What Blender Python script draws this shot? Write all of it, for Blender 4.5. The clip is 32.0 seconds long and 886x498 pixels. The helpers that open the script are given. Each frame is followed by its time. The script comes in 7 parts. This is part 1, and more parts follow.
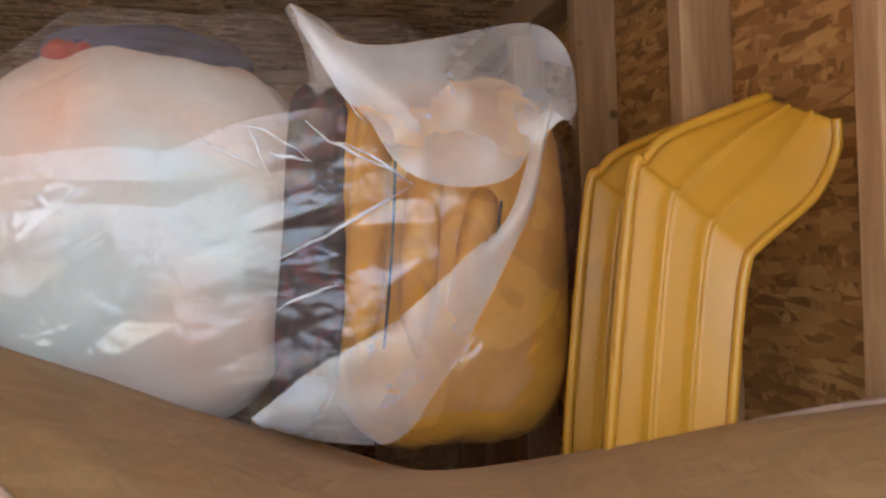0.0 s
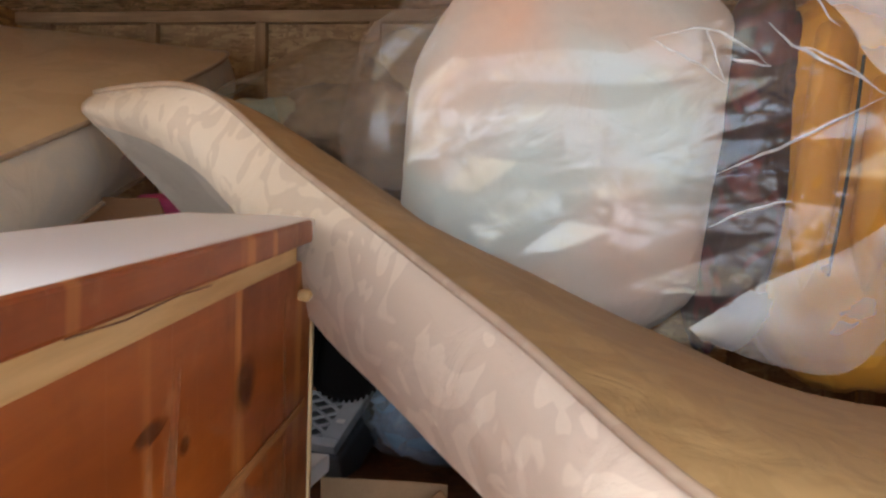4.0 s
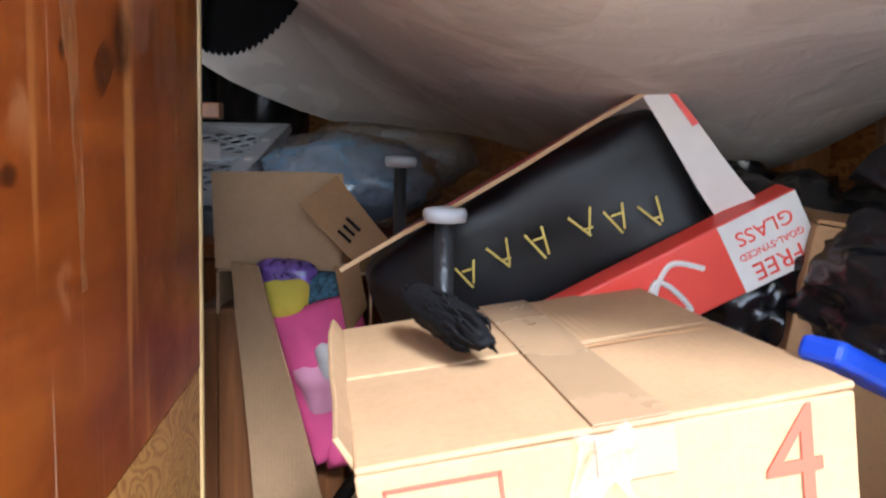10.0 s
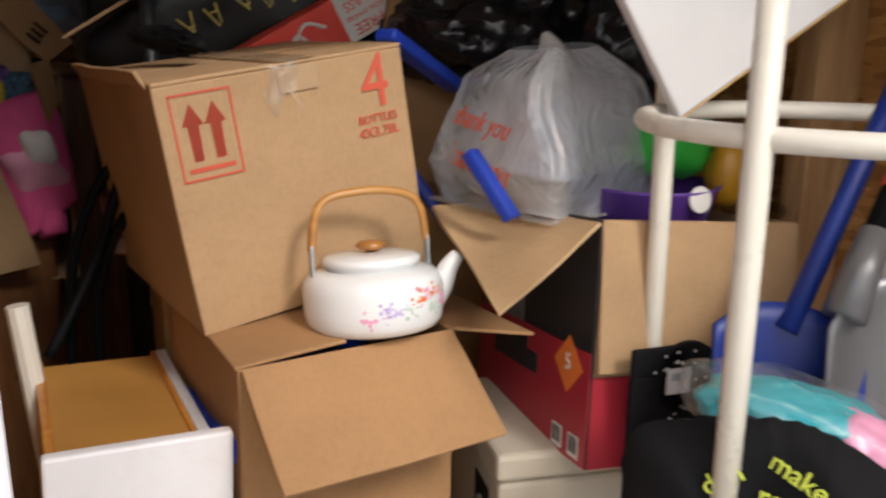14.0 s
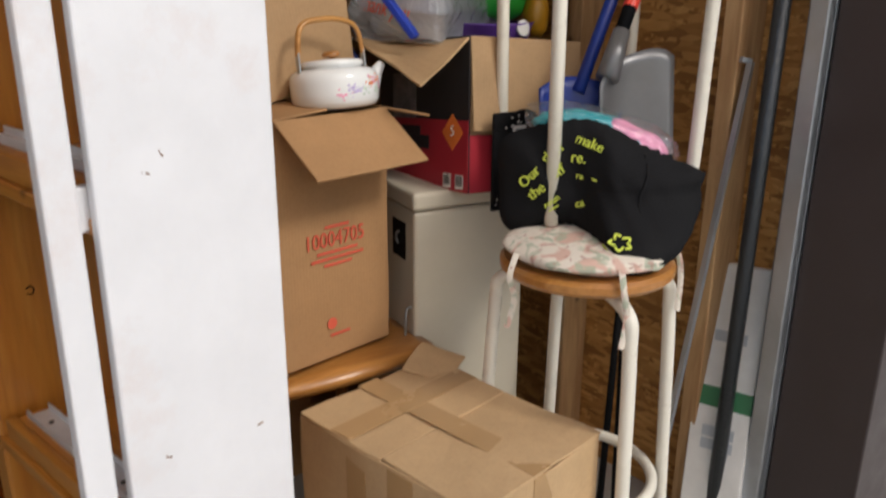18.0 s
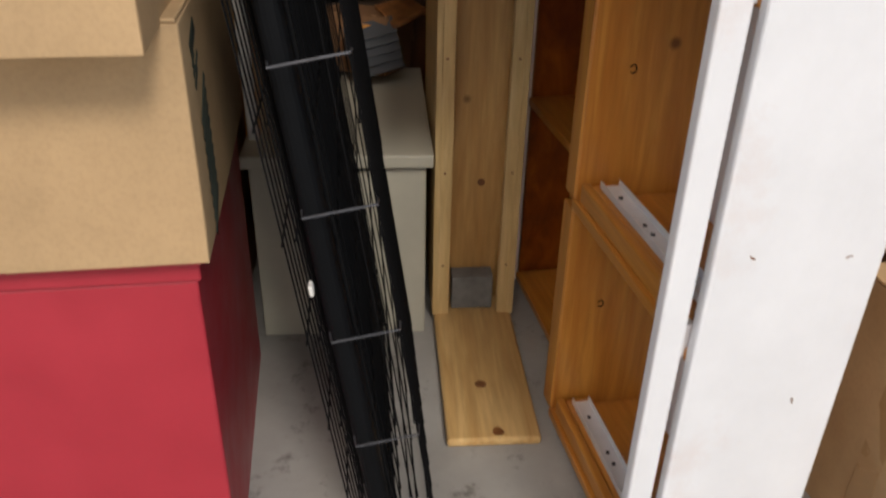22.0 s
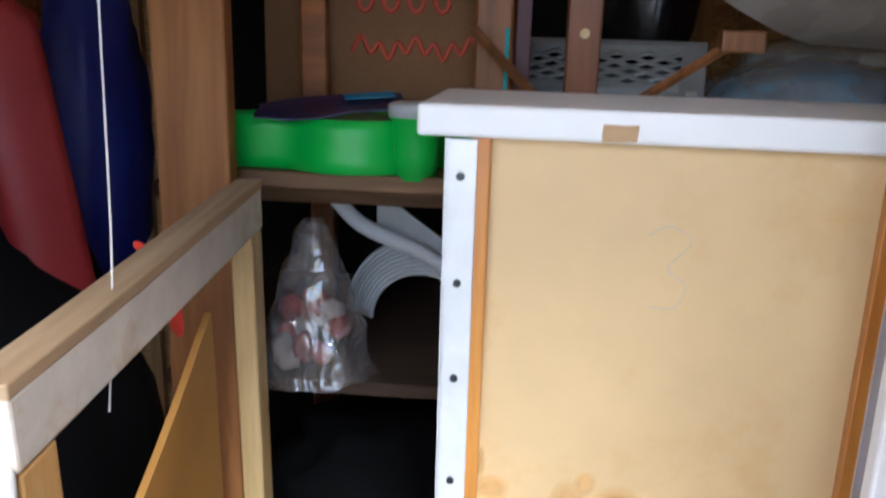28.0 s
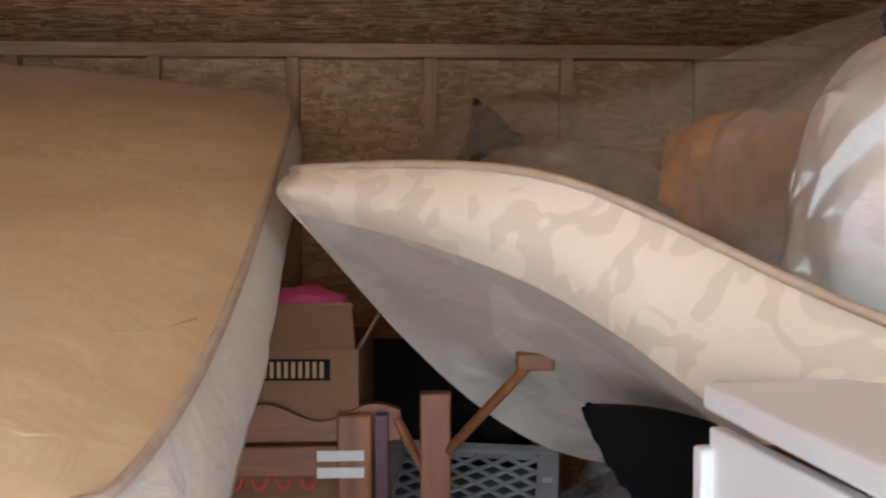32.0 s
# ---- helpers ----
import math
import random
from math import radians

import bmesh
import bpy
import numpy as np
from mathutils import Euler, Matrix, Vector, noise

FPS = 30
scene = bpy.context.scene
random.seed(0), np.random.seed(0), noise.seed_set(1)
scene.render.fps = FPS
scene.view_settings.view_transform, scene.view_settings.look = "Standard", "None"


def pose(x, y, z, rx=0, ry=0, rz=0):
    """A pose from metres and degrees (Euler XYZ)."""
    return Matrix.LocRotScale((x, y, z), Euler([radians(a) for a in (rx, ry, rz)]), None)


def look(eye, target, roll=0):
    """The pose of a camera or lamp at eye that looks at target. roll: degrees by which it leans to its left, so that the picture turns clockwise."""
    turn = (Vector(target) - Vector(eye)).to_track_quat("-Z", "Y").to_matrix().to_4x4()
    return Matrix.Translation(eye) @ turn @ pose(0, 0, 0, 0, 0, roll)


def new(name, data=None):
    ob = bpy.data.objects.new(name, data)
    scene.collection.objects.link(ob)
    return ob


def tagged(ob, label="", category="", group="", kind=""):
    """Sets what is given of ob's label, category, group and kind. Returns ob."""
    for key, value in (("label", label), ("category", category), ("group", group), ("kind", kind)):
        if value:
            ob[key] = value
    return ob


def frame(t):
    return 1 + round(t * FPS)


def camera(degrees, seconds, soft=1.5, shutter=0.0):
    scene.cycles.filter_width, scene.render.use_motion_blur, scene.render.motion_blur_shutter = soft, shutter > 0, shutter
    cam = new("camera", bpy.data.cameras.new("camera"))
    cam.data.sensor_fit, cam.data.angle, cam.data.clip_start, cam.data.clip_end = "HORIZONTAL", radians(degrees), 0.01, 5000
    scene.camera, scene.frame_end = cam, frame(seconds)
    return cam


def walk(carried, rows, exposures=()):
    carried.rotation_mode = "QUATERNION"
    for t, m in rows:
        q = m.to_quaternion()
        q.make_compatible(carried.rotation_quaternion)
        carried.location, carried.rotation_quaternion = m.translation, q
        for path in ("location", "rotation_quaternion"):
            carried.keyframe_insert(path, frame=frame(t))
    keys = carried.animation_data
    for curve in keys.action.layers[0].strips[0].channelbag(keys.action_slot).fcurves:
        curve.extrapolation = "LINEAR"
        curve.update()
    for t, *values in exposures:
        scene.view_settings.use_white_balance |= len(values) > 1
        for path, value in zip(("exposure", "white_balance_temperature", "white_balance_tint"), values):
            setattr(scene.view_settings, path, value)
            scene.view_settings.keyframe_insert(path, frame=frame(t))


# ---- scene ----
cam = camera(57.4, 32.0, soft=2.2, shutter=0.4)
PATH = [
    (0, look((0.114, -0.240, 1.966), (0.555, 1.711, 1.947), -2.26)),
    (0.5, look((0.120, -0.251, 1.973), (0.425, 1.723, 2.066), -1.65)),
    (1, look((0.121, -0.249, 1.963), (0.235, 1.741, 2.121), -1.11)),
    (1.5, look((0.093, -0.243, 1.953), (0.072, 1.751, 2.100), 0.05)),
    (2, look((0.045, -0.236, 1.951), (-0.088, 1.758, 2.051), 1.13)),
    (2.5, look((0.022, -0.232, 1.944), (-0.229, 1.751, 2.021), 1.62)),
    (4.5, look((-0.061, -0.221, 1.870), (-0.387, 1.743, 1.683), 1.09)),
    (5, look((-0.043, -0.232, 1.836), (-0.401, 1.719, 1.581), 0.08)),
    (5.5, look((-0.059, -0.209, 1.796), (-0.387, 1.740, 1.490), 0.31)),
    (6, look((-0.071, -0.201, 1.753), (-0.383, 1.750, 1.441), 0.05)),
    (6.5, look((-0.064, -0.208, 1.711), (-0.430, 1.722, 1.334), -0.81)),
    (7, look((-0.060, -0.211, 1.675), (-0.463, 1.705, 1.268), -1.57)),
    (7.5, look((-0.056, -0.222, 1.637), (-0.372, 1.718, 1.268), 0.55)),
    (8, look((-0.046, -0.240, 1.605), (-0.279, 1.730, 1.352), 1.50)),
    (8.5, look((-0.032, -0.248, 1.573), (-0.157, 1.739, 1.379), 1.35)),
    (9, look((-0.028, -0.250, 1.545), (-0.066, 1.741, 1.362), 1.55)),
    (9.5, look((-0.037, -0.249, 1.504), (-0.087, 1.740, 1.303), 1.18)),
    (10, look((-0.053, -0.250, 1.467), (-0.077, 1.737, 1.237), 1.47)),
    (10.5, look((-0.088, -0.247, 1.433), (-0.030, 1.732, 1.149), 0.55)),
    (11, look((-0.089, -0.259, 1.398), (-0.018, 1.714, 1.078), -0.77)),
    (11.5, look((-0.070, -0.344, 1.351), (0.000, 1.623, 0.994), -0.29)),
    (12, look((-0.061, -0.451, 1.312), (0.021, 1.494, 0.851), -0.57)),
    (12.5, look((-0.058, -0.538, 1.306), (0.067, 1.398, 0.819), 0.70)),
    (13, look((-0.068, -0.588, 1.305), (0.115, 1.337, 0.794), 1.01)),
    (13.5, look((-0.125, -0.647, 1.312), (0.349, 1.236, 0.832), 1.26)),
    (14, look((-0.195, -0.729, 1.330), (0.632, 1.025, 0.843), 0.82)),
    (14.5, look((-0.244, -0.785, 1.355), (0.821, 0.855, 0.935), -0.10)),
    (16.5, look((-0.579, -1.052, 1.300), (0.727, 0.437, 1.019), 0.21)),
    (17, look((-0.688, -1.074, 1.282), (0.590, 0.415, 0.895), -0.24)),
    (17.5, look((-0.721, -1.114, 1.257), (0.555, 0.346, 0.766), -0.08)),
    (18, look((-0.730, -1.184, 1.223), (0.498, 0.267, 0.602), 0.44)),
    (18.5, look((-0.761, -1.224, 1.202), (0.301, 0.312, 0.484), 1.36)),
    (19, look((-0.775, -1.236, 1.174), (0.127, 0.360, 0.373), 1.49)),
    (19.5, look((-0.784, -1.237, 1.162), (-0.017, 0.387, 0.282), 1.39)),
    (20, look((-0.809, -1.231, 1.142), (-0.204, 0.419, 0.188), 1.82)),
    (20.5, look((-0.834, -1.215, 1.127), (-0.388, 0.450, 0.114), 2.10)),
    (21, look((-0.858, -1.204, 1.124), (-0.543, 0.478, 0.088), 1.75)),
    (21.5, look((-0.870, -1.173, 1.125), (-0.667, 0.513, 0.068), 1.73)),
    (22, look((-0.867, -1.112, 1.150), (-0.724, 0.619, 0.157), 1.39)),
    (22.5, look((-0.882, -1.031, 1.175), (-0.736, 0.757, 0.290), 1.73)),
    (23, look((-0.891, -0.958, 1.192), (-0.748, 0.863, 0.377), 1.50)),
    (23.5, look((-0.845, -0.825, 1.201), (-0.796, 1.001, 0.385), 1.69)),
    (24, look((-0.774, -0.680, 1.226), (-0.852, 1.168, 0.466), 1.60)),
    (24.5, look((-0.768, -0.595, 1.230), (-0.922, 1.258, 0.494), 3.10)),
    (26.5, look((-0.873, -0.074, 1.392), (-0.982, 1.767, 0.617), -0.42)),
    (27, look((-0.856, 0.041, 1.449), (-1.041, 1.898, 0.730), 0.89)),
    (27.5, look((-0.846, 0.099, 1.499), (-1.046, 1.979, 0.849), 1.73)),
    (28, look((-0.847, 0.119, 1.544), (-0.991, 2.045, 1.022), 1.67)),
    (28.5, look((-0.852, 0.131, 1.576), (-0.949, 2.079, 1.135), 2.12)),
    (29, look((-0.850, 0.142, 1.628), (-0.900, 2.101, 1.228), 1.52)),
    (29.5, look((-0.845, 0.141, 1.677), (-0.883, 2.112, 1.344), 0.67)),
    (30, look((-0.828, 0.130, 1.737), (-0.859, 2.111, 1.470), -0.11)),
    (30.5, look((-0.798, 0.118, 1.802), (-0.853, 2.107, 1.599), -1.01)),
    (31, look((-0.794, 0.086, 1.901), (-0.792, 2.080, 1.751), -0.53)),
    (31.5, look((-0.780, 0.069, 1.966), (-0.790, 2.067, 1.885), -0.25)),
    (32, look((-0.779, 0.067, 2.010), (-0.705, 2.065, 1.953), -0.09)),
]
walk(cam, PATH, exposures=[(0.0, 1.98, 5600, 11), (1.0, 1.98, 5100, 10), (2.5, 2.03, 5350, 10), (4.5, 1.75, 6000, 11), (6.0, 1.8, 5450, 10), (9.0, 2.35, 6000, 10), (10.0, 2.2, 5350, 9), (11.0, 1.32, 5900, 9), (12.0, 1.05, 5350, 7), (13.0, 0.82, 6800, 12),
                            (14.0, 0.27, 6600, 12), (14.5, 0.22, 6600, 12), (16.5, -0.05, 6600, 10), (17.0, -0.12, 6500, 10), (18.0, -0.12, 6600, 10), (19.0, -0.4, 6600, 10), (20.0, -0.3, 7000, 10), (21.0, -0.22, 6500, 10), (22.0, -0.05, 6700, 10), (23.0, 0.85, 7100, 10), (24.0, 1.9, 5700, 10), (26.5, 1.8, 5900, 8),
                            (28.0, 1.8, 5400, 7), (29.0, 1.43, 5400, 8), (30.0, 1.5, 7000, 10), (31.0, 1.78, 7900, 12), (32.0, 2.1, 5500, 9)])

# ---- daylight: open door behind the camera, soft overcast sky, weak sun ----
world = bpy.data.worlds.new("sky")
scene.world = world
world.use_nodes = True
wn = world.node_tree
sky = wn.nodes.new("ShaderNodeTexSky")
sky.sky_type = "NISHITA"
sky.sun_disc = False
sky.sun_elevation = radians(48)
sky.sun_rotation = radians(200)
sky.air_density, sky.dust_density = 1.2, 2.5
wn.nodes["Background"].inputs["Strength"].default_value = 0.14
wn.links.new(sky.outputs[0], wn.nodes["Background"].inputs["Color"])
sun = new("sun", bpy.data.lights.new("sun", "SUN"))
sun.data.energy, sun.data.angle, sun.data.color = 1.9, radians(14), (1.0, 0.95, 0.88)
sun.matrix_world = look((1.5, -4.5, 5.5), (0, 0.5, 0.9))


# ---- materials ----
def nodes(name):
    m = bpy.data.materials.new(name)
    m.use_nodes = True
    t = m.node_tree
    return m, t, t.nodes["Principled BSDF"]


def add(t, kind, **kw):
    n = t.nodes.new(kind)
    for k, v in kw.items():
        n.inputs[k.replace("_", " ")].default_value = v
    return n


def coords(t, scale=(1, 1, 1), rot=(0, 0, 0), per_object=True):
    c = t.nodes.new("ShaderNodeTexCoord")
    mp = add(t, "ShaderNodeMapping")
    mp.inputs["Scale"].default_value = scale
    mp.inputs["Rotation"].default_value = rot
    t.links.new(c.outputs["Object"], mp.inputs["Vector"])
    if per_object:
        info = t.nodes.new("ShaderNodeObjectInfo")
        mul = t.nodes.new("ShaderNodeMath")
        mul.operation = "MULTIPLY"
        mul.inputs[1].default_value = 13.7
        t.links.new(info.outputs["Random"], mul.inputs[0])
        t.links.new(mul.outputs[0], mp.inputs["Location"])
    return mp


def ramp(t, stops):
    r = t.nodes.new("ShaderNodeValToRGB")
    e = r.color_ramp.elements
    while len(e) < len(stops):
        e.new(0.5)
    for k, (p, c) in zip(e, stops):
        k.position, k.color = p, (*c, 1)
    return r


def bump(t, bsdf, src, strength, dist=0.01):
    b = add(t, "ShaderNodeBump", Strength=strength, Distance=dist)
    t.links.new(src, b.inputs["Height"])
    t.links.new(b.outputs[0], bsdf.inputs["Normal"])


def mixed(t, fac, a, b, mode="MIX"):
    m = t.nodes.new("ShaderNodeMix")
    m.data_type, m.blend_type = "RGBA", mode
    for sock, v in ((m.inputs[0], fac), (m.inputs[6], a), (m.inputs[7], b)):
        if isinstance(v, bpy.types.NodeSocket):
            t.links.new(v, sock)
        elif isinstance(v, tuple):
            sock.default_value = (*v, 1)
        else:
            sock.default_value = v
    return m.outputs[2]


def plain(name, color, rough=0.5, metal=0.0, vary=0.12, scale=9.0, relief=0.15, grain=60.0, spec=0.5, stain=None):
    """A paint, plastic or metal with faint blotches and fine relief."""
    m, t, p = nodes(name)
    mp = coords(t)
    n1 = add(t, "ShaderNodeTexNoise", Scale=scale, Detail=5.0, Roughness=0.6)
    n2 = add(t, "ShaderNodeTexNoise", Scale=grain, Detail=3.0)
    for n in (n1, n2):
        t.links.new(mp.outputs[0], n.inputs["Vector"])
    lo = tuple(c * (1 - vary) for c in color)
    hi = tuple(min(1, c * (1 + vary)) for c in color)
    r = ramp(t, ((0.3, lo), (0.7, hi)))
    t.links.new(n1.outputs[0], r.inputs[0])
    col = r.outputs[0]
    if stain:
        n3 = add(t, "ShaderNodeTexNoise", Scale=scale * 0.55, Detail=7.0, Roughness=0.7)
        t.links.new(mp.outputs[0], n3.inputs["Vector"])
        k = ramp(t, ((0.53, (0, 0, 0)), (0.70, (1, 1, 1))))
        t.links.new(n3.outputs[0], k.inputs[0])
        col = mixed(t, k.outputs[0], col, stain)
    t.links.new(col, p.inputs["Base Color"])
    rr = ramp(t, ((0.3, (rough * 0.8,) * 3), (0.7, (min(1, rough * 1.2),) * 3)))
    t.links.new(n1.outputs[0], rr.inputs[0])
    t.links.new(rr.outputs[0], p.inputs["Roughness"])
    p.inputs["Metallic"].default_value = metal
    p.inputs["Specular IOR Level"].default_value = spec
    bump(t, p, n2.outputs[0], relief, 0.002)
    return m


def wood(name, light, dark, rough=0.5, along="z", scale=1.0, knots=True, coat=0.0, scuffs=0.0):
    """Softwood with long grain, growth bands and knots."""
    m, t, p = nodes(name)
    st = {"x": (1.2, 14, 14), "y": (14, 1.2, 14), "z": (14, 14, 1.2)}[along]
    mp = coords(t, tuple(v * scale for v in st))
    n1 = add(t, "ShaderNodeTexNoise", Scale=1.6, Detail=6.0, Roughness=0.62, Distortion=0.7)
    t.links.new(mp.outputs[0], n1.inputs["Vector"])
    n2 = add(t, "ShaderNodeTexNoise", Scale=7.0, Detail=4.0)
    t.links.new(mp.outputs[0], n2.inputs["Vector"])
    r = ramp(t, ((0.3, dark), (0.5, tuple((a + b) / 2 for a, b in zip(light, dark))), (0.62, light)))
    t.links.new(n1.outputs[0], r.inputs[0])
    fine = ramp(t, ((0.35, (0.8, 0.78, 0.74)), (0.6, (1, 1, 1))))
    t.links.new(n2.outputs[0], fine.inputs[0])
    col = mixed(t, 0.7, r.outputs[0], fine.outputs[0], "MULTIPLY")
    mp2 = coords(t, (1, 1, 1))
    if knots:
        v = add(t, "ShaderNodeTexVoronoi", Scale=5.5 * scale)
        t.links.new(mp2.outputs[0], v.inputs["Vector"])
        k = ramp(t, ((0.03, (1, 1, 1)), (0.075, (0, 0, 0))))
        t.links.new(v.outputs["Distance"], k.inputs[0])
        col = mixed(t, k.outputs[0], col, tuple(c * 0.42 for c in dark))
    if scuffs:
        n3 = add(t, "ShaderNodeTexNoise", Scale=2.2, Detail=8.0, Roughness=0.75)
        mp3 = coords(t, (5, 5, 1.0))
        t.links.new(mp3.outputs[0], n3.inputs["Vector"])
        k = ramp(t, ((0.57, (0, 0, 0)), (0.70, (scuffs,) * 3)))
        t.links.new(n3.outputs[0], k.inputs[0])
        col = mixed(t, k.outputs[0], col, (0.55, 0.33, 0.2))
    t.links.new(col, p.inputs["Base Color"])
    p.inputs["Roughness"].default_value = rough
    p.inputs["Coat Weight"].default_value = coat
    p.inputs["Coat Roughness"].default_value = 0.25
    bump(t, p, n2.outputs[0], 0.25, 0.002)
    return m


def chipboard(name, tone=1.0, scale=1.0, flat=0.0, along=2, tint=(1, 1, 1)):
    """Oriented strand board: overlapping pale and brown flakes in three directions."""
    m, t, p = nodes(name)
    wob = add(t, "ShaderNodeTexNoise", Scale=9.0, Detail=4.0)
    t.links.new(coords(t, per_object=False).outputs[0], wob.inputs["Vector"])
    tones = [tuple((c * (1 - flat) + q * flat) * tone * w for c, q, w in zip(col, (0.40, 0.255, 0.12), tint)) for col in ((0.17, 0.085, 0.032), (0.32, 0.185, 0.078), (0.43, 0.275, 0.128), (0.60, 0.43, 0.23))]
    col = height = None
    lay = [[95.0] * 3 for _ in range(4)]
    for k, axis in enumerate(((along + 1) % 3, (along + 2) % 3, along, along)):
        lay[k][axis] = 24.0
    for k, (sc, rot) in enumerate(zip(lay, ((0.2, 0.1, 0.4), (-0.3, 0.2, 0.2), (0.25, -0.3, -0.35), (-0.15, 0.2, 0.2)))):
        mq = coords(t, tuple(v * scale for v in sc), rot, per_object=False)
        v = add(t, "ShaderNodeTexVoronoi", Scale=1.0, Randomness=1.0)
        t.links.new(mixed(t, 0.6, mq.outputs[0], wob.outputs["Color"], "ADD"), v.inputs["Vector"])
        sep = t.nodes.new("ShaderNodeSeparateColor")
        t.links.new(v.outputs["Color"], sep.inputs[0])
        r = ramp(t, ((0.08, tones[0]), (0.35, tones[1]), (0.6, tones[2]), (0.95, tones[3])))
        t.links.new(sep.outputs[0], r.inputs[0])
        pick = ramp(t, ((0.50, (0, 0, 0)), (0.54, (1, 1, 1))))
        t.links.new(sep.outputs[1], pick.inputs[0])
        col = r.outputs[0] if col is None else mixed(t, pick.outputs[0], col, r.outputs[0])
        height = sep.outputs[2] if height is None else mixed(t, pick.outputs[0], height, sep.outputs[2])
    soft = ramp(t, ((0.25, (0.70, 0.66, 0.60)), (0.7, (1.1, 1.08, 1.04))))
    t.links.new(wob.outputs[0], soft.inputs[0])
    t.links.new(mixed(t, 0.8, col, soft.outputs[0], "MULTIPLY"), p.inputs["Base Color"])
    p.inputs["Roughness"].default_value = 0.72
    bump(t, p, height, 0.3, 0.004)
    return m


def card(name, color=(0.45, 0.29, 0.155), rough=0.8):
    """Corrugated cardboard: flute lines, fibre specks and scuffs."""
    m, t, p = nodes(name)
    mp = coords(t)
    n1 = add(t, "ShaderNodeTexNoise", Scale=5.0, Detail=6.0, Roughness=0.65)
    n2 = add(t, "ShaderNodeTexNoise", Scale=160.0, Detail=2.0)
    w = add(t, "ShaderNodeTexWave", Scale=42.0, Distortion=0.4)
    for n in (n1, n2, w):
        t.links.new(mp.outputs[0], n.inputs["Vector"])
    r = ramp(t, ((0.3, tuple(c * 0.86 for c in color)), (0.68, tuple(c * 1.08 for c in color))))
    t.links.new(n1.outputs[0], r.inputs[0])
    sp = ramp(t, ((0.3, (0.94, 0.935, 0.93)), (0.55, (1, 1, 1))))
    t.links.new(n2.outputs[0], sp.inputs[0])
    t.links.new(mixed(t, 0.8, r.outputs[0], sp.outputs[0], "MULTIPLY"), p.inputs["Base Color"])
    p.inputs["Roughness"].default_value = rough
    p.inputs["Specular IOR Level"].default_value = 0.25
    bump(t, p, w.outputs[0], 0.06, 0.002)
    return m


def cloth(name, color, other, scale=3.0, cut=0.5, edge=0.02, rough=0.75, sheen=0.03, distort=1.5, weave=500.0, relief=0.3):
    """Woven fabric with a large two-tone damask figure."""
    m, t, p = nodes(name)
    mp = coords(t)
    n1 = add(t, "ShaderNodeTexNoise", Scale=scale, Detail=1.5, Roughness=0.4, Distortion=distort)
    n2 = add(t, "ShaderNodeTexNoise", Scale=weave, Detail=1.0)
    n3 = add(t, "ShaderNodeTexNoise", Scale=2.3, Detail=5.0)
    n4 = add(t, "ShaderNodeTexNoise", Scale=14.0, Detail=4.0, Distortion=1.0)
    for n in (n1, n2, n3, n4):
        t.links.new(mp.outputs[0], n.inputs["Vector"])
    k = ramp(t, ((cut - edge, (0, 0, 0)), (cut + edge, (1, 1, 1))))
    t.links.new(n1.outputs[0], k.inputs[0])
    col = mixed(t, k.outputs[0], color, other)
    d = ramp(t, ((0.3, (0.86, 0.84, 0.8)), (0.65, (1, 1, 1))))
    t.links.new(n3.outputs[0], d.inputs[0])
    t.links.new(mixed(t, 1.0, col, d.outputs[0], "MULTIPLY"), p.inputs["Base Color"])
    p.inputs["Roughness"].default_value = rough
    p.inputs["Sheen Weight"].default_value = sheen
    bump(t, p, n4.outputs[0], relief, 0.012)
    return m


def floral(name):
    """Faded cotton print: cream ground with dusty pink blooms and sage leaves."""
    m, t, p = nodes(name)
    mp = coords(t)
    out = None
    for sc, lo, hi, tint in ((16.0, 0.52, 0.58, (0.58, 0.34, 0.27)), (22.0, 0.55, 0.60, (0.36, 0.41, 0.30)), (34.0, 0.60, 0.64, (0.44, 0.26, 0.22))):
        n = add(t, "ShaderNodeTexNoise", Scale=sc, Detail=2.5, Distortion=1.6)
        t.links.new(mp.outputs[0], n.inputs["Vector"])
        k = ramp(t, ((lo, (0, 0, 0)), (hi, (0.8, 0.8, 0.8))))
        t.links.new(n.outputs[0], k.inputs[0])
        out = mixed(t, k.outputs[0], (0.70, 0.63, 0.54) if out is None else out, tint)
    t.links.new(out, p.inputs["Base Color"])
    p.inputs["Roughness"].default_value = 0.85
    w = add(t, "ShaderNodeTexNoise", Scale=18.0, Detail=4.0)
    t.links.new(mp.outputs[0], w.inputs["Vector"])
    bump(t, p, w.outputs[0], 0.4, 0.008)
    return m


